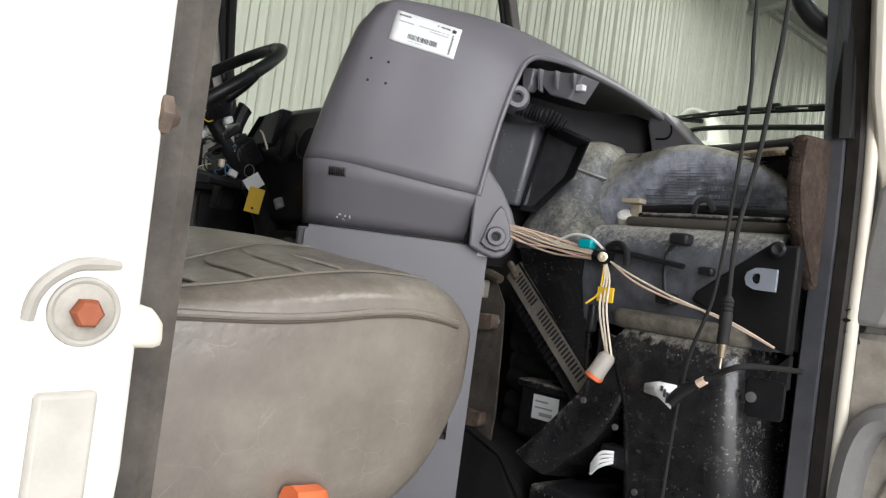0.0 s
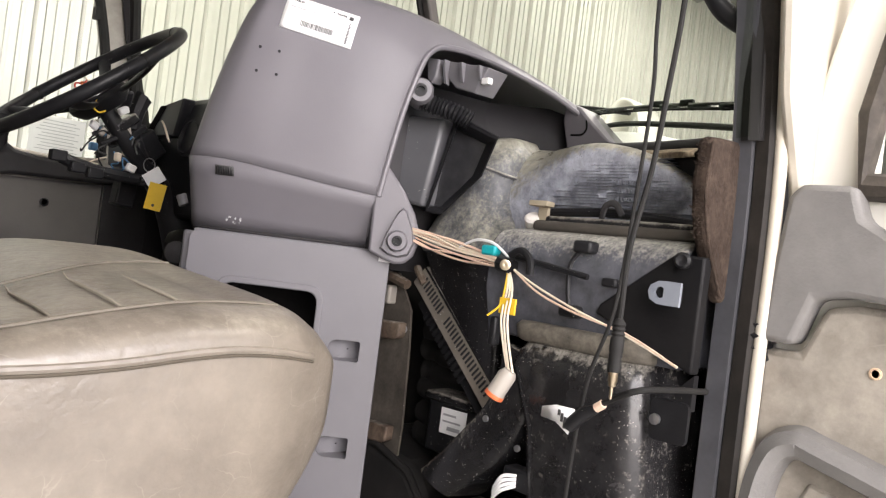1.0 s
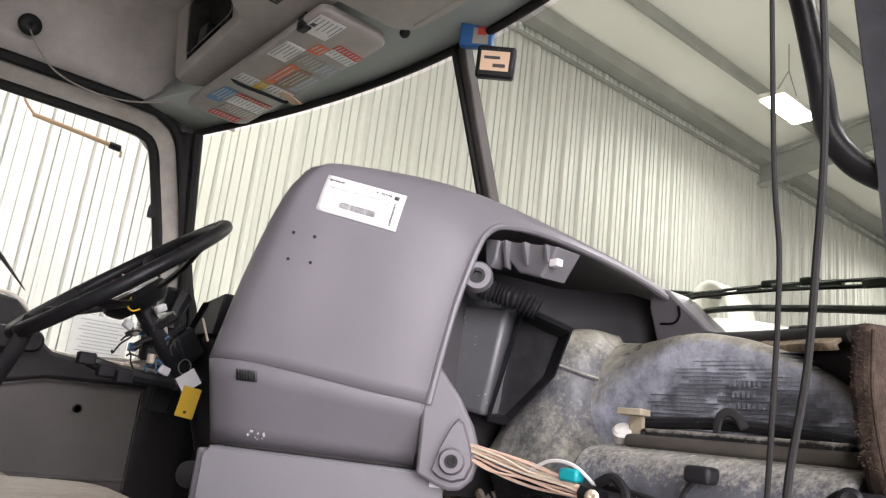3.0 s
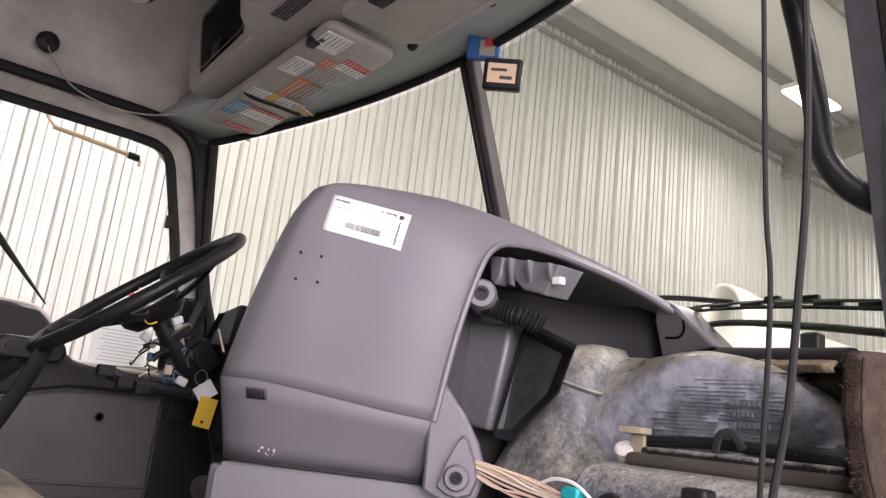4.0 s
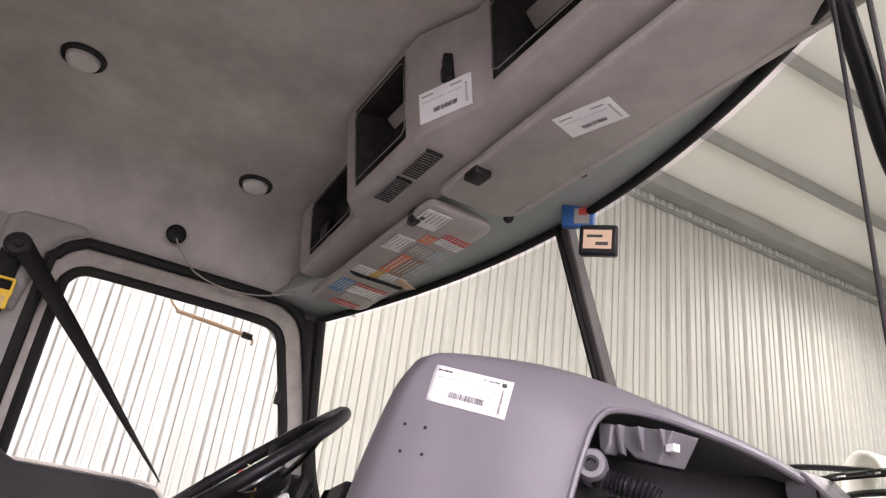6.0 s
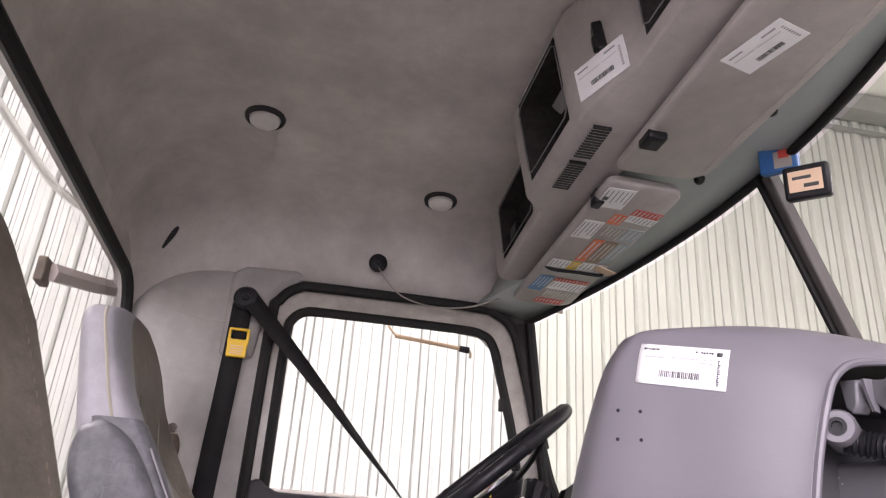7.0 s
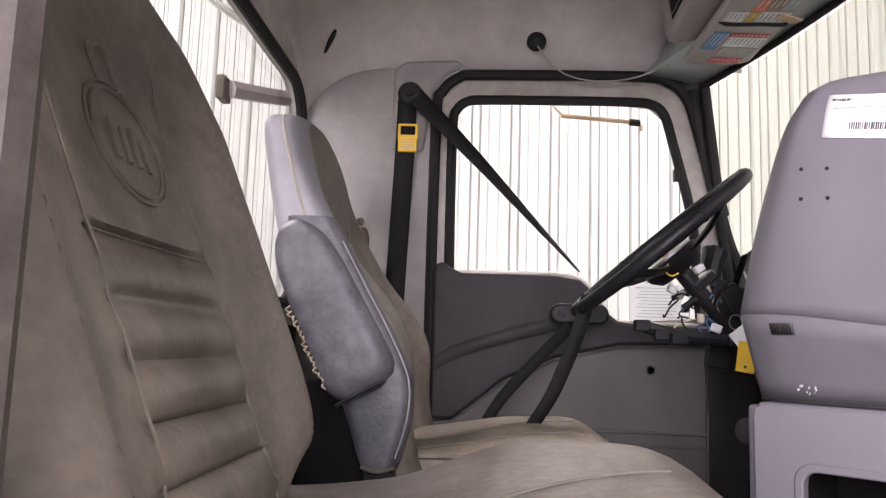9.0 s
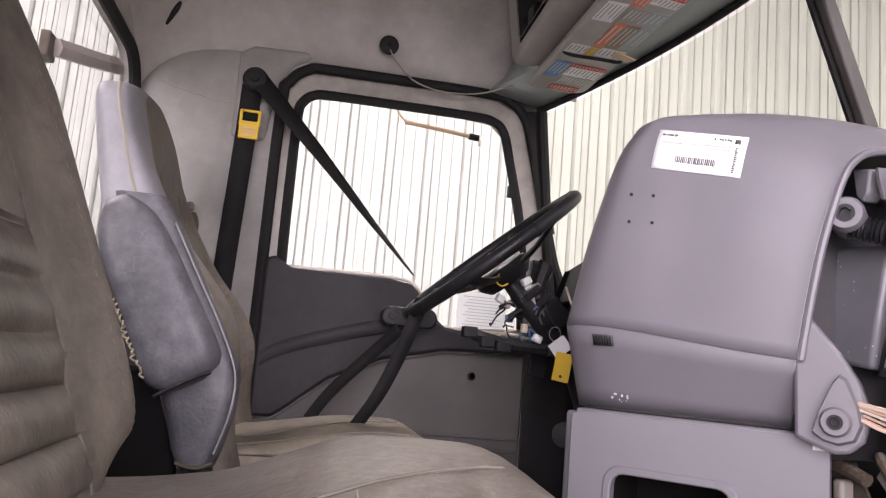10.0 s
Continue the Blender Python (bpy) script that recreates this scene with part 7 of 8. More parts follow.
    part("boss", lathe(B(), ((0.009, 0), (0.009, 0.012), (0.006, 0.015), (0, 0.013)), aim((0.684, -0.776, 0.618), (-1, -0.3, 0)), 14), M_BLACK, h)
    bm = B()
    prism(bm, [(0.732, 0.655), (0.728, 0.648), (0.732, 0.640), (0.76, 0.642), (0.76, 0.656)], "y", -0.765, -0.53)
    part("top_bar", bm, surf("dusty_brown_edge", (0.045, 0.040, 0.034), (0.085, 0.075, 0.062), 14, 0.8, 0.3, 100), h, bevel=0.004)
    part("inlet_lip", tube(B(), [(0.755, -0.54, 0.668), (0.758, -0.62, 0.672), (0.756, -0.70, 0.668), (0.752, -0.765, 0.66)], 0.006, 8, 4), M_BLACK, h)
    part("inlet_tray", box(B(), 0.735, 0.79, -0.755, -0.545, 0.648, 0.662), M_BLACK_D, h, bevel=0.004)
    part("loop", tube(B(), [(0.742, -0.628, 0.655), (0.742, -0.632, 0.678), (0.744, -0.645, 0.682), (0.746, -0.655, 0.668)], 0.0022, 8, 5, flat=2.0), M_DTRIM, h)
    part("inlet_cap", lathe(B(), ((0.011, 0), (0.012, 0.014), (0.009, 0.017), (0, 0.018)), aim((0.752, -0.515, 0.648), (-0.6, -0.3, 0.7)), 18), M_LENS, h, "white plastic cap")
    bm = B()
    box(bm, 0.744, 0.750, -0.542, -0.526, 0.652, 0.674)
    box(bm, 0.732, 0.750, -0.548, -0.518, 0.674, 0.681)
    part("tan_clip", bm, M_FOAM, h, "tan plastic clip", bevel=0.001)
    # spring latches
    for y, z in ((-0.652, 0.622), (-0.642, 0.545)):
        part("latch", box(B(), 0.672, 0.692, y - 0.013, y + 0.013, z - 0.007, z + 0.008), M_BLACK, h, bevel=0.004)
    part("latch_wire", tube(B(), [(0.682, -0.645, 0.618), (0.678, -0.636, 0.60), (0.676, -0.638, 0.57), (0.678, -0.642, 0.548)], 0.003, 6, 5), M_BLACK, h)
    part("cable_rod", tube(B(), [(0.683, -0.545, 0.602), (0.677, -0.60, 0.596), (0.674, -0.665, 0.588)], 0.0035, 6, 3), M_BLACK, h)
    part("rod_end", box(B(), 0.670, 0.682, -0.705, -0.685, 0.580, 0.590), M_BLACK, h, bevel=0.003)
    bm = B()
    rings = []
    for z, x0, y0, y1, r in ((0.512, 0.72, -0.73, -0.595, 0.03), (0.511, 0.702, -0.738, -0.588, 0.03), (0.507, 0.690, -0.742, -0.580, 0.03), (0.499, 0.679, -0.746, -0.572, 0.03), (0.487, 0.671, -0.748, -0.566, 0.03), (0.47, 0.668, -0.750, -0.562, 0.03), (0.40, 0.668, -0.756, -0.592, 0.03), (0.30, 0.672, -0.768, -0.605, 0.03), (0.12, 0.68, -0.775, -0.61, 0.03)):
        rings.append([Vector((x, y, z)) for x, y in rrect(x0, 0.86, y0, y1, r, 5)])
    loft(bm, rings)
    part("blower_housing", bm, M_BLACK_D, h, "rounded black blower housing", angle=70)
    bm = B()
    loft(bm, [[Vector((x, y, z)) for x, y in rrect(0.676 + q, 0.86, -0.752 + q, -0.556 - q, 0.03, 5)] for z, q in ((0.500, 0.004), (0.503, 0.0), (0.518, -0.002), (0.524, 0.002), (0.525, 0.012))])
    part("housing_lip", bm, surf("dusty_foam_strip", (0.075, 0.066, 0.054), (0.15, 0.134, 0.108), 20, 0.9, 0.6, 90, mottle=0.4), h, "dusty brown foam lip", angle=60)
    # floor outlet sweeping to a pointed spout
    bm = B()
    rings = []
    upper = spline([(0.690, -0.538, 0.492), (0.688, -0.540, 0.455), (0.688, -0.524, 0.408), (0.690, -0.472, 0.347), (0.700, -0.435, 0.313), (0.714, -0.397, 0.284)], 5)
    lower = spline([(0.690, -0.600, 0.480), (0.690, -0.600, 0.430), (0.690, -0.574, 0.366), (0.690, -0.530, 0.312), (0.692, -0.500, 0.290), (0.695, -0.472, 0.270)], 5)
    for qa, qb in zip(upper, lower):
        A, Bv = Vector(qa), Vector(qb)
        back = Vector((0.075, 0.010, -0.012))
        front = [lerp(A, Bv, k) + Vector((-0.010 * math.sin(math.pi * k) ** 0.5, 0, 0)) for k in (0.0, 0.04, 0.12, 0.3, 0.5, 0.7, 0.88, 0.96, 1.0)]
        rings.append(front + [Bv + back, A + back])
    loft(bm, rings)
    part("floor_outlet", bm, M_BLACK_D, h, "black pointed floor outlet duct", angle=50)
    part("mount_bolt", lathe(B(), ((0.006, 0), (0.006, 0.004), (0, 0.005)), aim((0.684, -0.7655, 0.447), (-1, 0, 0)), 10), M_STEEL, h)
    bm = B()
    prism(bm, rrect(-0.80, -0.757, 0.425, 0.470, 0.006, 3), "x", 0.686, 0.692)
    prism(bm, [(-0.80, 0.50), (-0.80, 0.462), (-0.772, 0.462), (-0.785, 0.485)], "x", 0.69, 0.70)
    part("side_bracket", bm, M_BLACK, h)
    part("lower_tray", box(B(), 0.66, 0.80, -0.72, -0.50, 0.255, 0.268), M_BLACK, h, bevel=0.004)
    part("under_box", box(B(), 0.70, 0.80, -0.70, -0.44, 0.12, 0.25), M_BLACK_D, h, bevel=0.008)
    for y, z in ((-0.60, 0.372), (-0.64, 0.30), (-0.545, 0.395)):
        part("screw", lathe(B(), ((0.004, 0), (0.004, 0.003), (0, 0.003)), aim((0.668, y, z), (-1, 0, 0)), 10), M_STEEL, h)
    # slotted filter frame
    f = thing("filter_frame", (0.745, -0.39, 0.42), "dusty slotted plastic filter frame leaning beside the heater", "filter frame")
    A, Bv = Vector((0.742, -0.318, 0.556)), Vector((0.728, -0.500, 0.403))
    d = (Bv - A).normalized()
    nrm = Vector((-0.86, -0.30, -0.2))
    nrm = (nrm - d * nrm.dot(d)).normalized()
    sx = nrm.cross(d).normalized()
    m = Matrix((d, sx, nrm)).transposed().to_4x4()
    m.translation = A
    L = (Bv - A).length
    FR = surf("dusty_slotted_plastic", (0.15, 0.13, 0.11), (0.24, 0.215, 0.18), 16, 0.8, 0.2, 120, speck=(GRIT, 300, 0.1))
    part("strip", box(B(), -0.005, L, -0.018, 0.016, -0.004, 0.002, m), FR, f, bevel=0.002)
    for k in range(30):
        u = 0.012 + k * (L - 0.02) / 30
        if k in (9, 10):
            continue
        part("slot", box(B(), u, u + 0.0032, -0.006, 0.010, 0.0015, 0.0028, m), M_BLACK, f)
    part("side_wall", box(B(), -0.004, L - 0.01, 0.014, 0.018, -0.06, 0.002, m), M_BLACK_D, f)
    part("inner_strip", box(B(), 0.02, L, -0.040, -0.018, -0.018, -0.012, m), M_BLACK, f)
    for k in range(12):
        u = 0.05 + k * 0.011
        part("tooth", box(B(), u, u + 0.006, -0.038, -0.020, -0.0125, -0.004, m), M_BLACK, f)
    part("lower_frame", box(B(), 0.05, L - 0.02, 0.022, 0.042, -0.05, -0.02, m), M_BLACK_D, f, bevel=0.003)
    part("plug_wire", tube(B(), [A + Vector((0, 0.012, 0.012)), A + Vector((-0.005, 0.0, 0.004)), A + Vector((-0.004, -0.012, -0.01))], 0.006, 8, 5), M_RUST, f)
    # small control box with a label
    c = thing("control_box", (0.80, -0.40, 0.29), "small black control box with a white label", "control box")
    bm = B()
    box(bm, 0.765, 0.85, -0.46, -0.345, 0.295, 0.375)
    part("case", bm, M_BLACK, c, bevel=0.005)
    part("lid", box(B(), 0.758, 0.85, -0.468, -0.34, 0.372, 0.386), M_BLACK_D, c, bevel=0.004)
    sticker(c, (0.7645, -0.375, 0.328), (0, -1, 0.03), (0, 0, 1), 0.052, 0.038, M_STICK, [(0.1, 0.6, 0.7, 0.78, M_GREYINK), (0.1, 0.8, 0.45, 0.52, M_GREYINK), (0.3, 0.8, 0.15, 0.3, M_GREYINK)])
    # metal tab with a hole
    t = thing("mounting_tab", (0.68, -0.767, 0.56), "blue-grey steel mounting tab with a round hole", "bracket")
    bm = B()
    o = [(-0.788, 0.569), (-0.788, 0.594), (-0.772, 0.5945), (-0.763, 0.594), (-0.754, 0.589), (-0.7515, 0.582), (-0.754, 0.574), (-0.763, 0.5695), (-0.774, 0.569)]
    i = [(-0.765 + 0.0062 * math.cos(a), 0.582 + 0.0062 * math.sin(a)) for a in [radians(x) for x in (225, 135, 110, 80, 40, 0, -40, -75, -110)]]
    frame_ring(bm, o, i, "x", 0.660, 0.664)
    part("plate", bm, M_GALV, t)
    part("hole_back", box(B(), 0.6645, 0.672, -0.785, -0.757, 0.573, 0.591), M_BLACK, t)
    # console side bracket of rusty steel and folded insulation
    r = thing("console_bracket", (0.75, -0.27, 0.26), "rusty steel bracket on the console's open edge", "bracket")
    bm = B()
    prism(bm, [(-0.19, 0.56), (-0.262, 0.556), (-0.300, 0.50), (-0.306, 0.44), (-0.312, 0.32), (-0.308, 0.25), (-0.275, 0.235), (-0.270, 0.10), (-0.19, 0.10)], "x", 0.745, 0.749)
    part("plate", bm, surf("grimy_brown_steel", (0.045, 0.038, 0.031), (0.10, 0.086, 0.07), 12, 0.75, 0.3, 90, mottle=0.35, speck=(GRIT, 260, 0.12)), r)
    part("top_strap", tube(B(), [(0.738, -0.20, 0.545), (0.734, -0.25, 0.550), (0.736, -0.295, 0.540)], 0.008, 8, 4), M_RUST, r)
    for z in (0.447, 0.285):
        bm = B()
        prism(bm, [(-0.22, z), (-0.285, z + 0.006), (-0.296, z + 0.012), (-0.296, z + 0.034), (-0.22, z + 0.03)], "x", 0.728, 0.745)
        part("clip", bm, M_RUST, r, bevel=0.003)
    part("post", box(B(), 0.73, 0.752, -0.262, -0.245, 0.505, 0.535), M_GREYCON, r, "grey plastic post", bevel=0.004)
    part("stub", lathe(B(), ((0.006, 0), (0.006, 0.006), (0, 0.007)), aim((0.748, -0.29, 0.47), (-1, -0.4, 0)), 10), M_STEEL, r)
    roll = thing("insulation_roll", (0.83, -0.33, 0.13), "folded black insulation beside the console bracket", "insulation")
    rnd = random.Random(31)
    for k in range(11):
        z = 0.505 - 0.034 * k
        dx, dy = rnd.uniform(-0.006, 0.006), rnd.uniform(-0.008, 0.006)
        part("fold", tube(B(), [(0.830 + dx, -0.275, z + rnd.uniform(-0.006, 0.006)), (0.822 + dx, -0.315 + dy, z), (0.820 + dx, -0.345 + dy, z - 0.004), (0.830 + dx, -0.375 + dy, z - 0.002 + rnd.uniform(-0.006, 0.006)), (0.85, -0.385 + dy, z)], lambda t2: 0.021 + 0.002 * math.sin(t2 * 17 + k), 10, 4), M_INSUL, roll, angle=60)
    tc = thing("tunnel_cover", (0.80, -0.33, 0.0), "black insulated tunnel cover on the floor", "cover")
    part("mat", prism(B(), [(-0.20, 0.0), (-0.47, 0.0), (-0.47, 0.12), (-0.35, 0.27), (-0.20, 0.30)], "x", 0.735, 0.90), M_INSUL, tc, bevel=0.02)
    part("stitched_edge", tube(B(), [(0.737, -0.462, 0.015), (0.737, -0.462, 0.118), (0.737, -0.346, 0.262), (0.737, -0.21, 0.290)], 0.006, 8, 2), M_INSUL, tc)


heater()


def wiring():
    w = thing("wire_harness", (0.68, -0.5, 0.45), "loose bundle of faded pink and cream wires with connectors", "wiring")
    rnd = random.Random(21)
    for k in range(12):
        o = Vector((rnd.uniform(-0.005, 0.005), rnd.uniform(-0.005, 0.005), rnd.uniform(-0.007, 0.007)))
        pts = [Vector((0.665, -0.365, 0.618)) + o, Vector((0.672, -0.405, 0.608)) + o * 1.6, Vector((0.680, -0.450, 0.600 + rnd.uniform(-0.006, 0.004))) + o * 1.3, Vector((0.680, -0.500, 0.594)) + o, Vector((0.679, -0.540, 0.588)) + o * 0.4]
        part("bundle_wire", tube(B(), pts, 0.0014, 6, 6), M_PINKW if k % 3 else M_CREAMW, w)
    part("white_wire", tube(B(), [(0.680, -0.45, 0.606), (0.678, -0.480, 0.618), (0.678, -0.512, 0.616), (0.68, -0.538, 0.60)], 0.002, 6, 6), M_STICK, w)
    part("teal_tape", box(B(), 0.672, 0.690, -0.520, -0.496, 0.600, 0.613), M_TEAL, w, "teal tape flag", bevel=0.003)
    part("junction", tube(B(), [(0.676, -0.528, 0.592), (0.674, -0.552, 0.588)], 0.010, 8, 1), M_BLACK, w)
    part("junction_clip", tube(B(), [(0.672, -0.548, 0.603), (0.671, -0.565, 0.610), (0.671, -0.580, 0.600), (0.672, -0.582, 0.582)], 0.005, 8, 5), M_BLACK, w)
    part("brass_eye", lathe(B(), ((0.007, 0), (0.007, 0.004), (0.003, 0.005), (0, 0.004)), aim((0.665, -0.547, 0.59), (-0.8, -0.6, 0)), 12), M_BRASS, w)
    for k, (y1, z1) in enumerate(((-0.5445, 0.525), (-0.587, 0.46), (-0.591, 0.455), (-0.595, 0.46))):
        m = M_CREAMW if k else M_YELLOW
        part("drop_wire", tube(B(), [(0.674, -0.545, 0.588), (0.664, -0.552 - 0.004 * k, 0.56), (0.655 - 0.006 * k, -0.555 - 0.01 * k, 0.52 if k else 0.54), (0.645, y1 - 0.002 * (k > 0), z1)], 0.0014, 6, 6), m, w)
    part("yellow_flag", box(B(), 0.655, 0.658, -0.579, -0.553, 0.530, 0.550), M_YELLOW, w, "yellow tape flag", bevel=0.001)
    m = aim((0.642, -0.592, 0.462), (-0.10, 0.20, -0.45))
    cn = part("connector", lathe(B(), ((0.008, -0.004), (0.0115, 0.002), (0.0115, 0.026), (0.0125, 0.028)), m, 10), M_GREYCON, w, "grey connector with an orange seal")
    part("orange_seal", lathe(B(), ((0.0125, 0.028), (0.0125, 0.033), (0.009, 0.035), (0, 0.034)), m, 10), M_ORANGE, cn)
    part("black_connector", box(B(), 0.655, 0.668, -0.551, -0.540, 0.488, 0.525), M_BLACK, w, bevel=0.003)
    for k in range(2):
        part("long_wire", tube(B(), [(0.674, -0.555, 0.585), (0.668, -0.60, 0.562 + 0.006 * k), (0.665, -0.656, 0.546 + 0.004 * k), (0.662, -0.731, 0.532 - 0.002 * k), (0.660, -0.795, 0.508)], 0.0014, 6, 6), (M_PINKW, M_CREAMW)[k], w)
    part("low_block", box(B(), 0.675, 0.70, -0.625, -0.575, 0.318, 0.345), M_BLACK, w, bevel=0.004)
    for k in range(4):
        part("low_wire", tube(B(), [(0.672, -0.60, 0.338 - 0.004 * k), (0.664, -0.585, 0.335 - 0.006 * k), (0.668, -0.57, 0.315 - 0.004 * k)], 0.0022, 6, 5), M_STICK, w)
    # two aerial cables hanging from the header
    c = thing("aerial_cable", (0.62, -0.74, 0.4), "thin black aerial cable hanging from the header", "cable", "hanging cables")
    part("cable", tube(B(), [(0.62, -0.735, 1.36), (0.62, -0.742, 1.10), (0.62, -0.747, 0.87), (0.62, -0.752, 0.79), (0.62, -0.748, 0.68), (0.62, -0.739, 0.56), (0.62, -0.717, 0.478), (0.62, -0.708, 0.37), (0.63, -0.70, 0.2), (0.66, -0.69, 0.02)], 0.0022, 8, 6), M_SEAL, c)
    c = thing("aerial_cable", (0.52, -0.82, 0.5), "black aerial cable with a brass plug at its end", "cable", "hanging cables")
    part("cable", tube(B(), [(0.60, -0.775, 1.36), (0.55, -0.81, 1.15), (0.525, -0.83, 0.93), (0.52, -0.832, 0.83), (0.52, -0.827, 0.76), (0.52, -0.821, 0.69), (0.515, -0.812, 0.62), (0.508, -0.815, 0.56), (0.506, -0.816, 0.54)], 0.0025, 8, 6), M_SEAL, c)
    m = aim((0.506, -0.816, 0.545), (0, 0, -1))
    pl = part("plug_sleeve", lathe(B(), ((0.0028, -0.012), (0.0050, -0.009), (0.0060, -0.007), (0.0050, -0.005), (0.0060, -0.003), (0.0050, -0.001), (0.0060, 0.001), (0.0050, 0.003), (0.0060, 0.005), (0.0061, 0.016), (0.0054, 0.018), (0.0061, 0.020), (0.0054, 0.022), (0.0061, 0.024), (0.0054, 0.026), (0.0061, 0.028), (0.0058, 0.034)), m, 14), M_SEAL, c)
    part("brass_plug", lathe(B(), ((0.0042, 0.034), (0.0042, 0.042), (0.0034, 0.043), (0.0034, 0.046), (0.0014, 0.047), (0.0014, 0.057), (0, 0.058)), m, 12), M_BRASS, pl, "brass plug tip")
    # short lead with a paper flag
    s = thing("speaker_lead", (0.6, -0.76, 0.43), "short black lead with a torn white paper flag", "cable")
    part("lead", tube(B(), [(0.70, -0.81, 0.485), (0.64, -0.80, 0.487), (0.60, -0.788, 0.485), (0.60, -0.76, 0.470), (0.60, -0.742, 0.458)], 0.0032, 8, 6), M_SEAL, s)
    part("end_plug", tube(B(), [(0.60, -0.744, 0.457), (0.60, -0.728, 0.447), (0.60, -0.714, 0.432)], lambda t: 0.0055 + 0.002 * (t > 0.3), 10, 3), M_BLACK, s)
    part("copper", tube(B(), [(0.60, -0.752, 0.464), (0.60, -0.744, 0.458)], 0.0048, 8, 1), M_PINKW, s)
    bm = B()
    grid(bm, [[Vector((0.597, -0.680, 0.446)), Vector((0.594, -0.682, 0.436))], [Vector((0.594, -0.70, 0.452)), Vector((0.596, -0.70, 0.434))], [Vector((0.596, -0.722, 0.452)), Vector((0.598, -0.716, 0.424))]])
    part("paper_flag", bm, M_STICK, s, "torn white paper flag", solid=0.0008)
    for k in range(3):
        part("print", box(B(), 0.5935, 0.5945, -0.714 + 0.004 * k, -0.711 + 0.004 * k, 0.430 + 0.006 * k, 0.442 + 0.003 * k), M_INK, s)


wiring()


def passenger_edge():
    bm = B()
    prism(bm, [(0.668, 0.748), (0.70, 0.752), (0.735, 0.755), (0.775, 0.60), (0.74, 0.575), (0.725, 0.585), (0.69, 0.63), (0.672, 0.665), (0.664, 0.70)], "y", -0.80, -0.782)
    strip = thing("carpet_edge", (0.70, -0.79, 0.575), "brown fuzzy carpet strip on the door post", "carpet")
    part("carpet_mat", bm, M_CARPET, strip, bevel=0.006)
    part("binding", tube(B(), [(0.666, -0.801, 0.742), (0.662, -0.801, 0.70), (0.670, -0.801, 0.665), (0.688, -0.801, 0.63), (0.723, -0.801, 0.585)], 0.0016, 6, 5), M_CARPET, strip)
    tufts = B()
    rnd = random.Random(17)
    for k in range(150):
        y, z = rnd.uniform(-0.798, -0.784), rnd.uniform(0.64, 0.748)
        x = 0.664 + 0.02 * max(0, (0.70 - z) / 0.07) ** 1.5
        tube(tufts, [(x + 0.003, y, z), (x - rnd.uniform(0.0005, 0.002), y + rnd.uniform(-0.002, 0.002), z + rnd.uniform(-0.002, 0.002))], 0.0004, 4, 1)
    tagged(part("tuft_field", tufts, M_CARPET, strip), kind="stuff")
    bm = B()
    rows = []
    for i in range(17):
        y = -0.74 + 0.36 * i / 16
        b = ws_base(y)
        j = 0.004 * noise.noise(Vector((y * 60, 0, 0)))
        rows.append([Vector((b.x - 0.022, y, b.z - 0.012 + j)), Vector((b.x - 0.032 + j, y, b.z - 0.018 + j)), Vector((b.x - 0.030, y, b.z - 0.024))])
    grid(bm, rows)
    solo("torn_insulation", bm, surf("dirty_tan_felt", (0.20, 0.155, 0.10), (0.36, 0.29, 0.20), 30, 0.95, 0.8, 120, mottle=0.4), "torn tan insulation strip along the windshield base", "insulation", solid=0.003)
    bm = B()
    rows = []
    for i in range(33):
        y = -0.76 + 0.30 * i / 32
        k = 0.010 * math.sin(i * 1.3) + 0.005 * math.sin(i * 2.9)
        bx, bz = max(ws_base(y).x - 0.03, 0.915), ws_base(y).z - 0.028
        rows.append([Vector((bx + k * 0.3, y, bz)), Vector((bx - 0.006 + k, y, bz - 0.03)), Vector((bx + k, y, bz - 0.09)), Vector((bx + 0.01, y, 0.58))])
    grid(bm, rows)
    solo("pleated_liner", bm, M_INSUL, "wrinkled black liner under the windshield base", "liner", solid=0.004, angle=80)
    h = thing("grab_bar", (0.70, -0.76, 0.9), "black tubular grab handle on the passenger windshield pillar", "handle")
    part("bar", tube(B(), [(0.655, -0.72, 1.30), (0.70, -0.713, 1.20), (0.72, -0.713, 1.121), (0.72, -0.725, 1.06), (0.72, -0.738, 0.985), (0.72, -0.746, 0.935), (0.722, -0.765, 0.902), (0.725, -0.79, 0.882), (0.73, -0.80, 0.88)], 0.0115, 12, 6), M_BLACK, h)
    part("foot", lathe(B(), ((0.02, 0), (0.02, 0.006), (0.013, 0.012), (0, 0.012)), aim((0.735, -0.80, 0.88), (-0.1, 1, 0)), 16), M_BLACK, h)
    solo("orange_handle", tube(B(), [(0.19, -0.60, 0.335), (0.18, -0.65, 0.345), (0.158, -0.69, 0.362), (0.128, -0.70, 0.366)], lambda q: 0.007 + 0.004 * q, 8, 5), M_ORANGE, "orange seat height lever under the cushion", "lever")


passenger_edge()


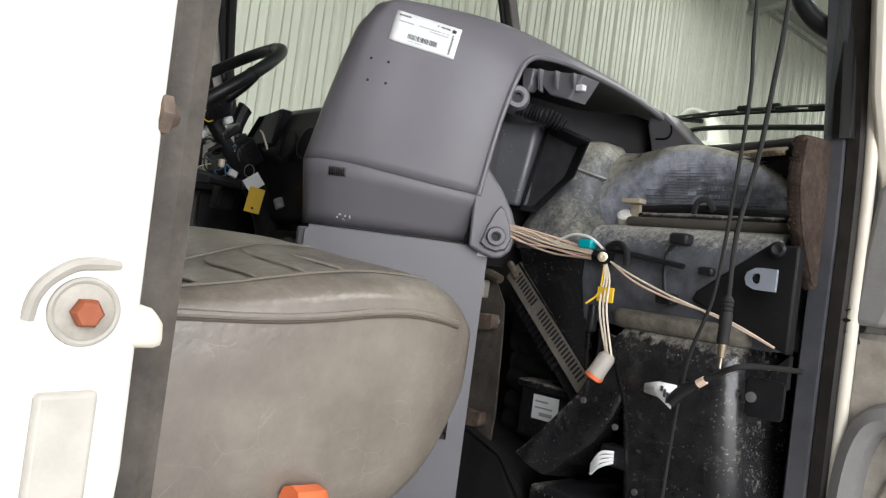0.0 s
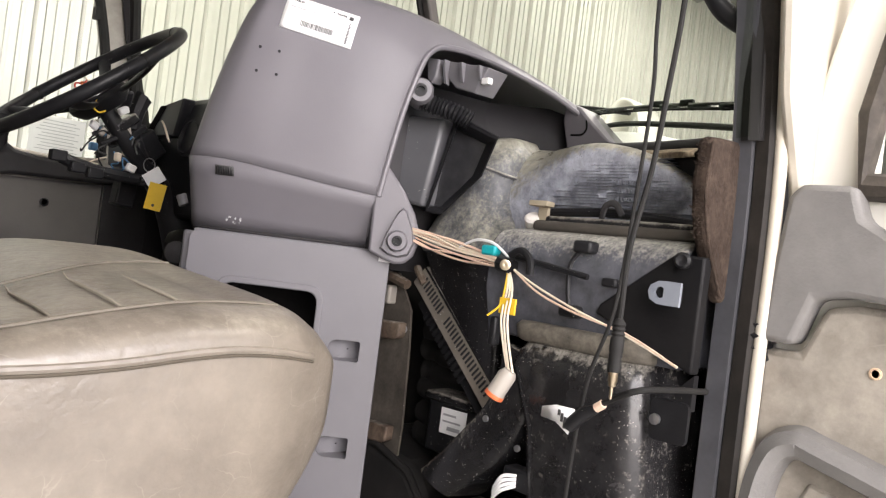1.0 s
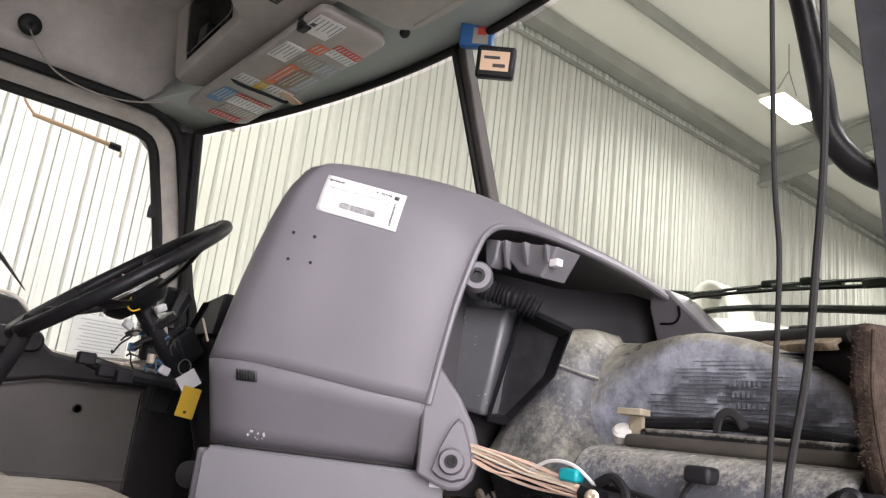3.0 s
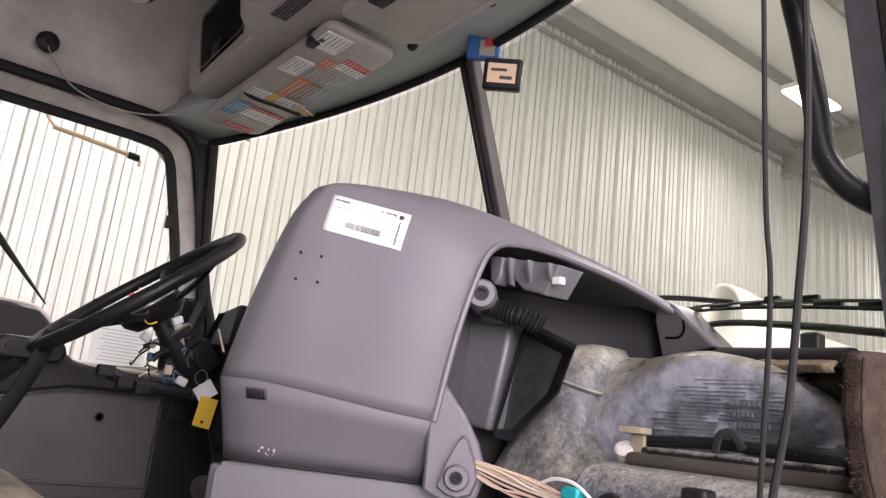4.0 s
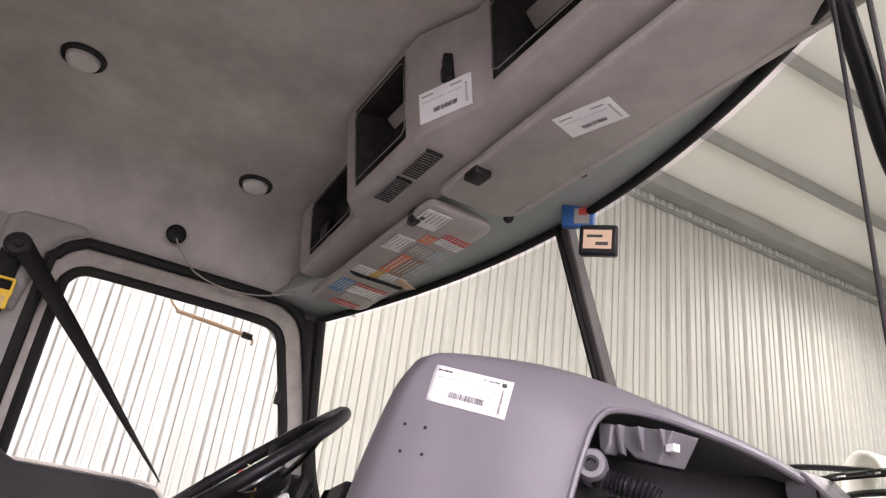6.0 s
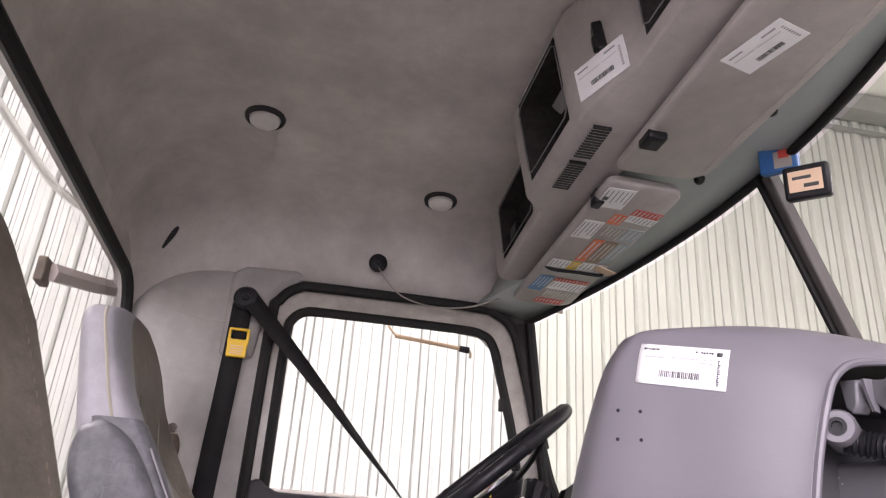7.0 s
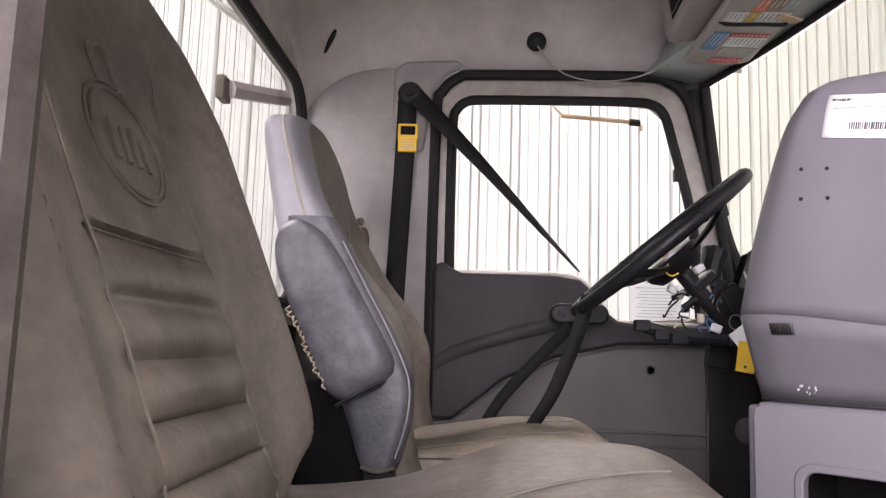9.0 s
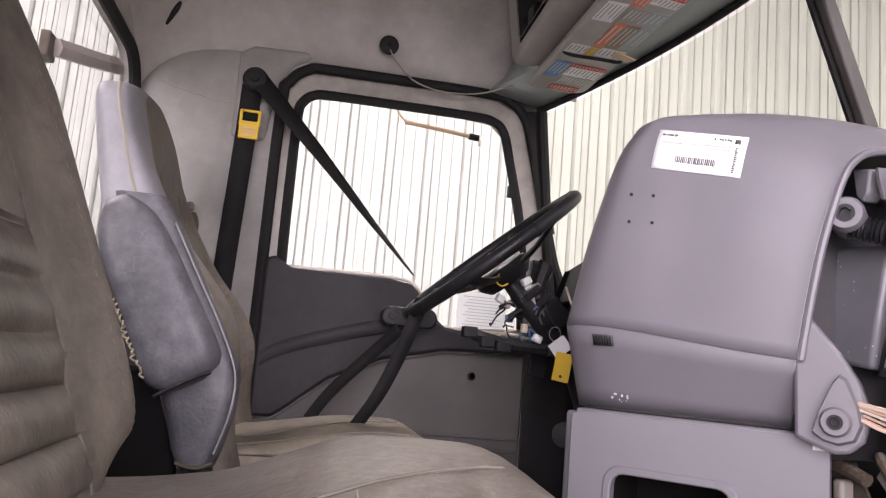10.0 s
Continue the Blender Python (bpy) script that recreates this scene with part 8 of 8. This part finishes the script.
# ---- what carries the cab ----
def chassis():
    c = thing("truck_chassis", (0.6, 0, GZ), "black steel truck frame with axle and tyres under the cab", "chassis")
    for y in (-0.43, 0.43):
        bm = B()
        prism(bm, [(y - 0.04, -0.27), (y + 0.04, -0.27), (y + 0.04, -0.285), (y - 0.02, -0.285), (y - 0.02, -0.505), (y + 0.04, -0.505), (y + 0.04, -0.52), (y - 0.04, -0.52)], "x", -2.2, 2.6)
        part("frame_rail", bm, M_BLACK_D, c)
    for x in (-1.9, -0.4, 0.7, 2.3):
        part("crossmember", box(B(), x - 0.05, x + 0.05, -0.41, 0.41, -0.48, -0.32), M_BLACK_D, c, bevel=0.01)
    part("rear_deck", box(B(), -0.72, -0.40, -1.0, 1.2, -0.27, -0.255), M_STEEL, c, "steel deck plate")
    for x in (1.75, -1.55):
        part("axle", tube(B(), [(x, -0.85, -0.63), (x, -0.3, -0.66), (x, 0.3, -0.66), (x, 0.85, -0.63)], 0.055, 10, 4), M_BLACK_D, c)
        part("spring", box(B(), x - 0.5, x + 0.5, -0.48, -0.40, -0.60, -0.52), M_RUST, c, bevel=0.01)
        part("spring", box(B(), x - 0.5, x + 0.5, 0.40, 0.48, -0.60, -0.52), M_RUST, c, bevel=0.01)
        for s in (-1, 1):
            m = aim((x, s * 0.86, -0.64), (0, s, 0))
            w = part("wheel", lathe(B(), ((0.05, -0.10), (0.27, -0.11), (0.28, 0.0), (0.27, 0.11), (0.20, 0.06), (0.12, 0.05), (0.10, 0.10), (0, 0.10)), m, 28), M_STEEL, c)
            part("tyre", lathe(B(), ((0.27, -0.11), (0.40, -0.14), (0.49, -0.13), (0.51, -0.10), (0.51, 0.10), (0.49, 0.13), (0.40, 0.14), (0.27, 0.11)), m, 36), M_SEAL, w)
    for x in (-0.25, 0.75):
        for y in (-0.43, 0.43):
            part("cab_mount", lathe(B(), ((0.05, 0), (0.06, 0.02), (0.045, 0.11), (0.06, 0.20), (0.05, 0.22)), Matrix.Translation((x, y, -0.27)), 14), M_SEAL, c)
    part("engine_block", box(B(), 1.05, 2.2, -0.32, 0.32, -0.50, 0.45), M_BLACK_D, c, bevel=0.05)
    for s in (-1, 1):
        bm = B()
        grid(bm, [[Vector((1.12 + 1.35 * i / 8, s * 0.72, z)) for i in range(9)] for z in (0.50, 0.2, -0.10)])
        part("hood_side", bm, M_WHITE, c, "white hood side panel", solid=0.01)
    part("grille_panel", box(B(), 2.46, 2.50, -0.72, 0.72, -0.30, 0.55), M_WHITE, c, bevel=0.01)
    solo("cab_skirt", frame_ring(B(), rrect(-0.36, 0.98, -0.85, 0.85, 0.05, 4), rrect(-0.33, 0.95, -0.82, 0.82, 0.04, 4), "z", -0.30, -0.052), M_WHITE, "white painted lower cab skirt", "cab panel", kind="structure")


chassis()
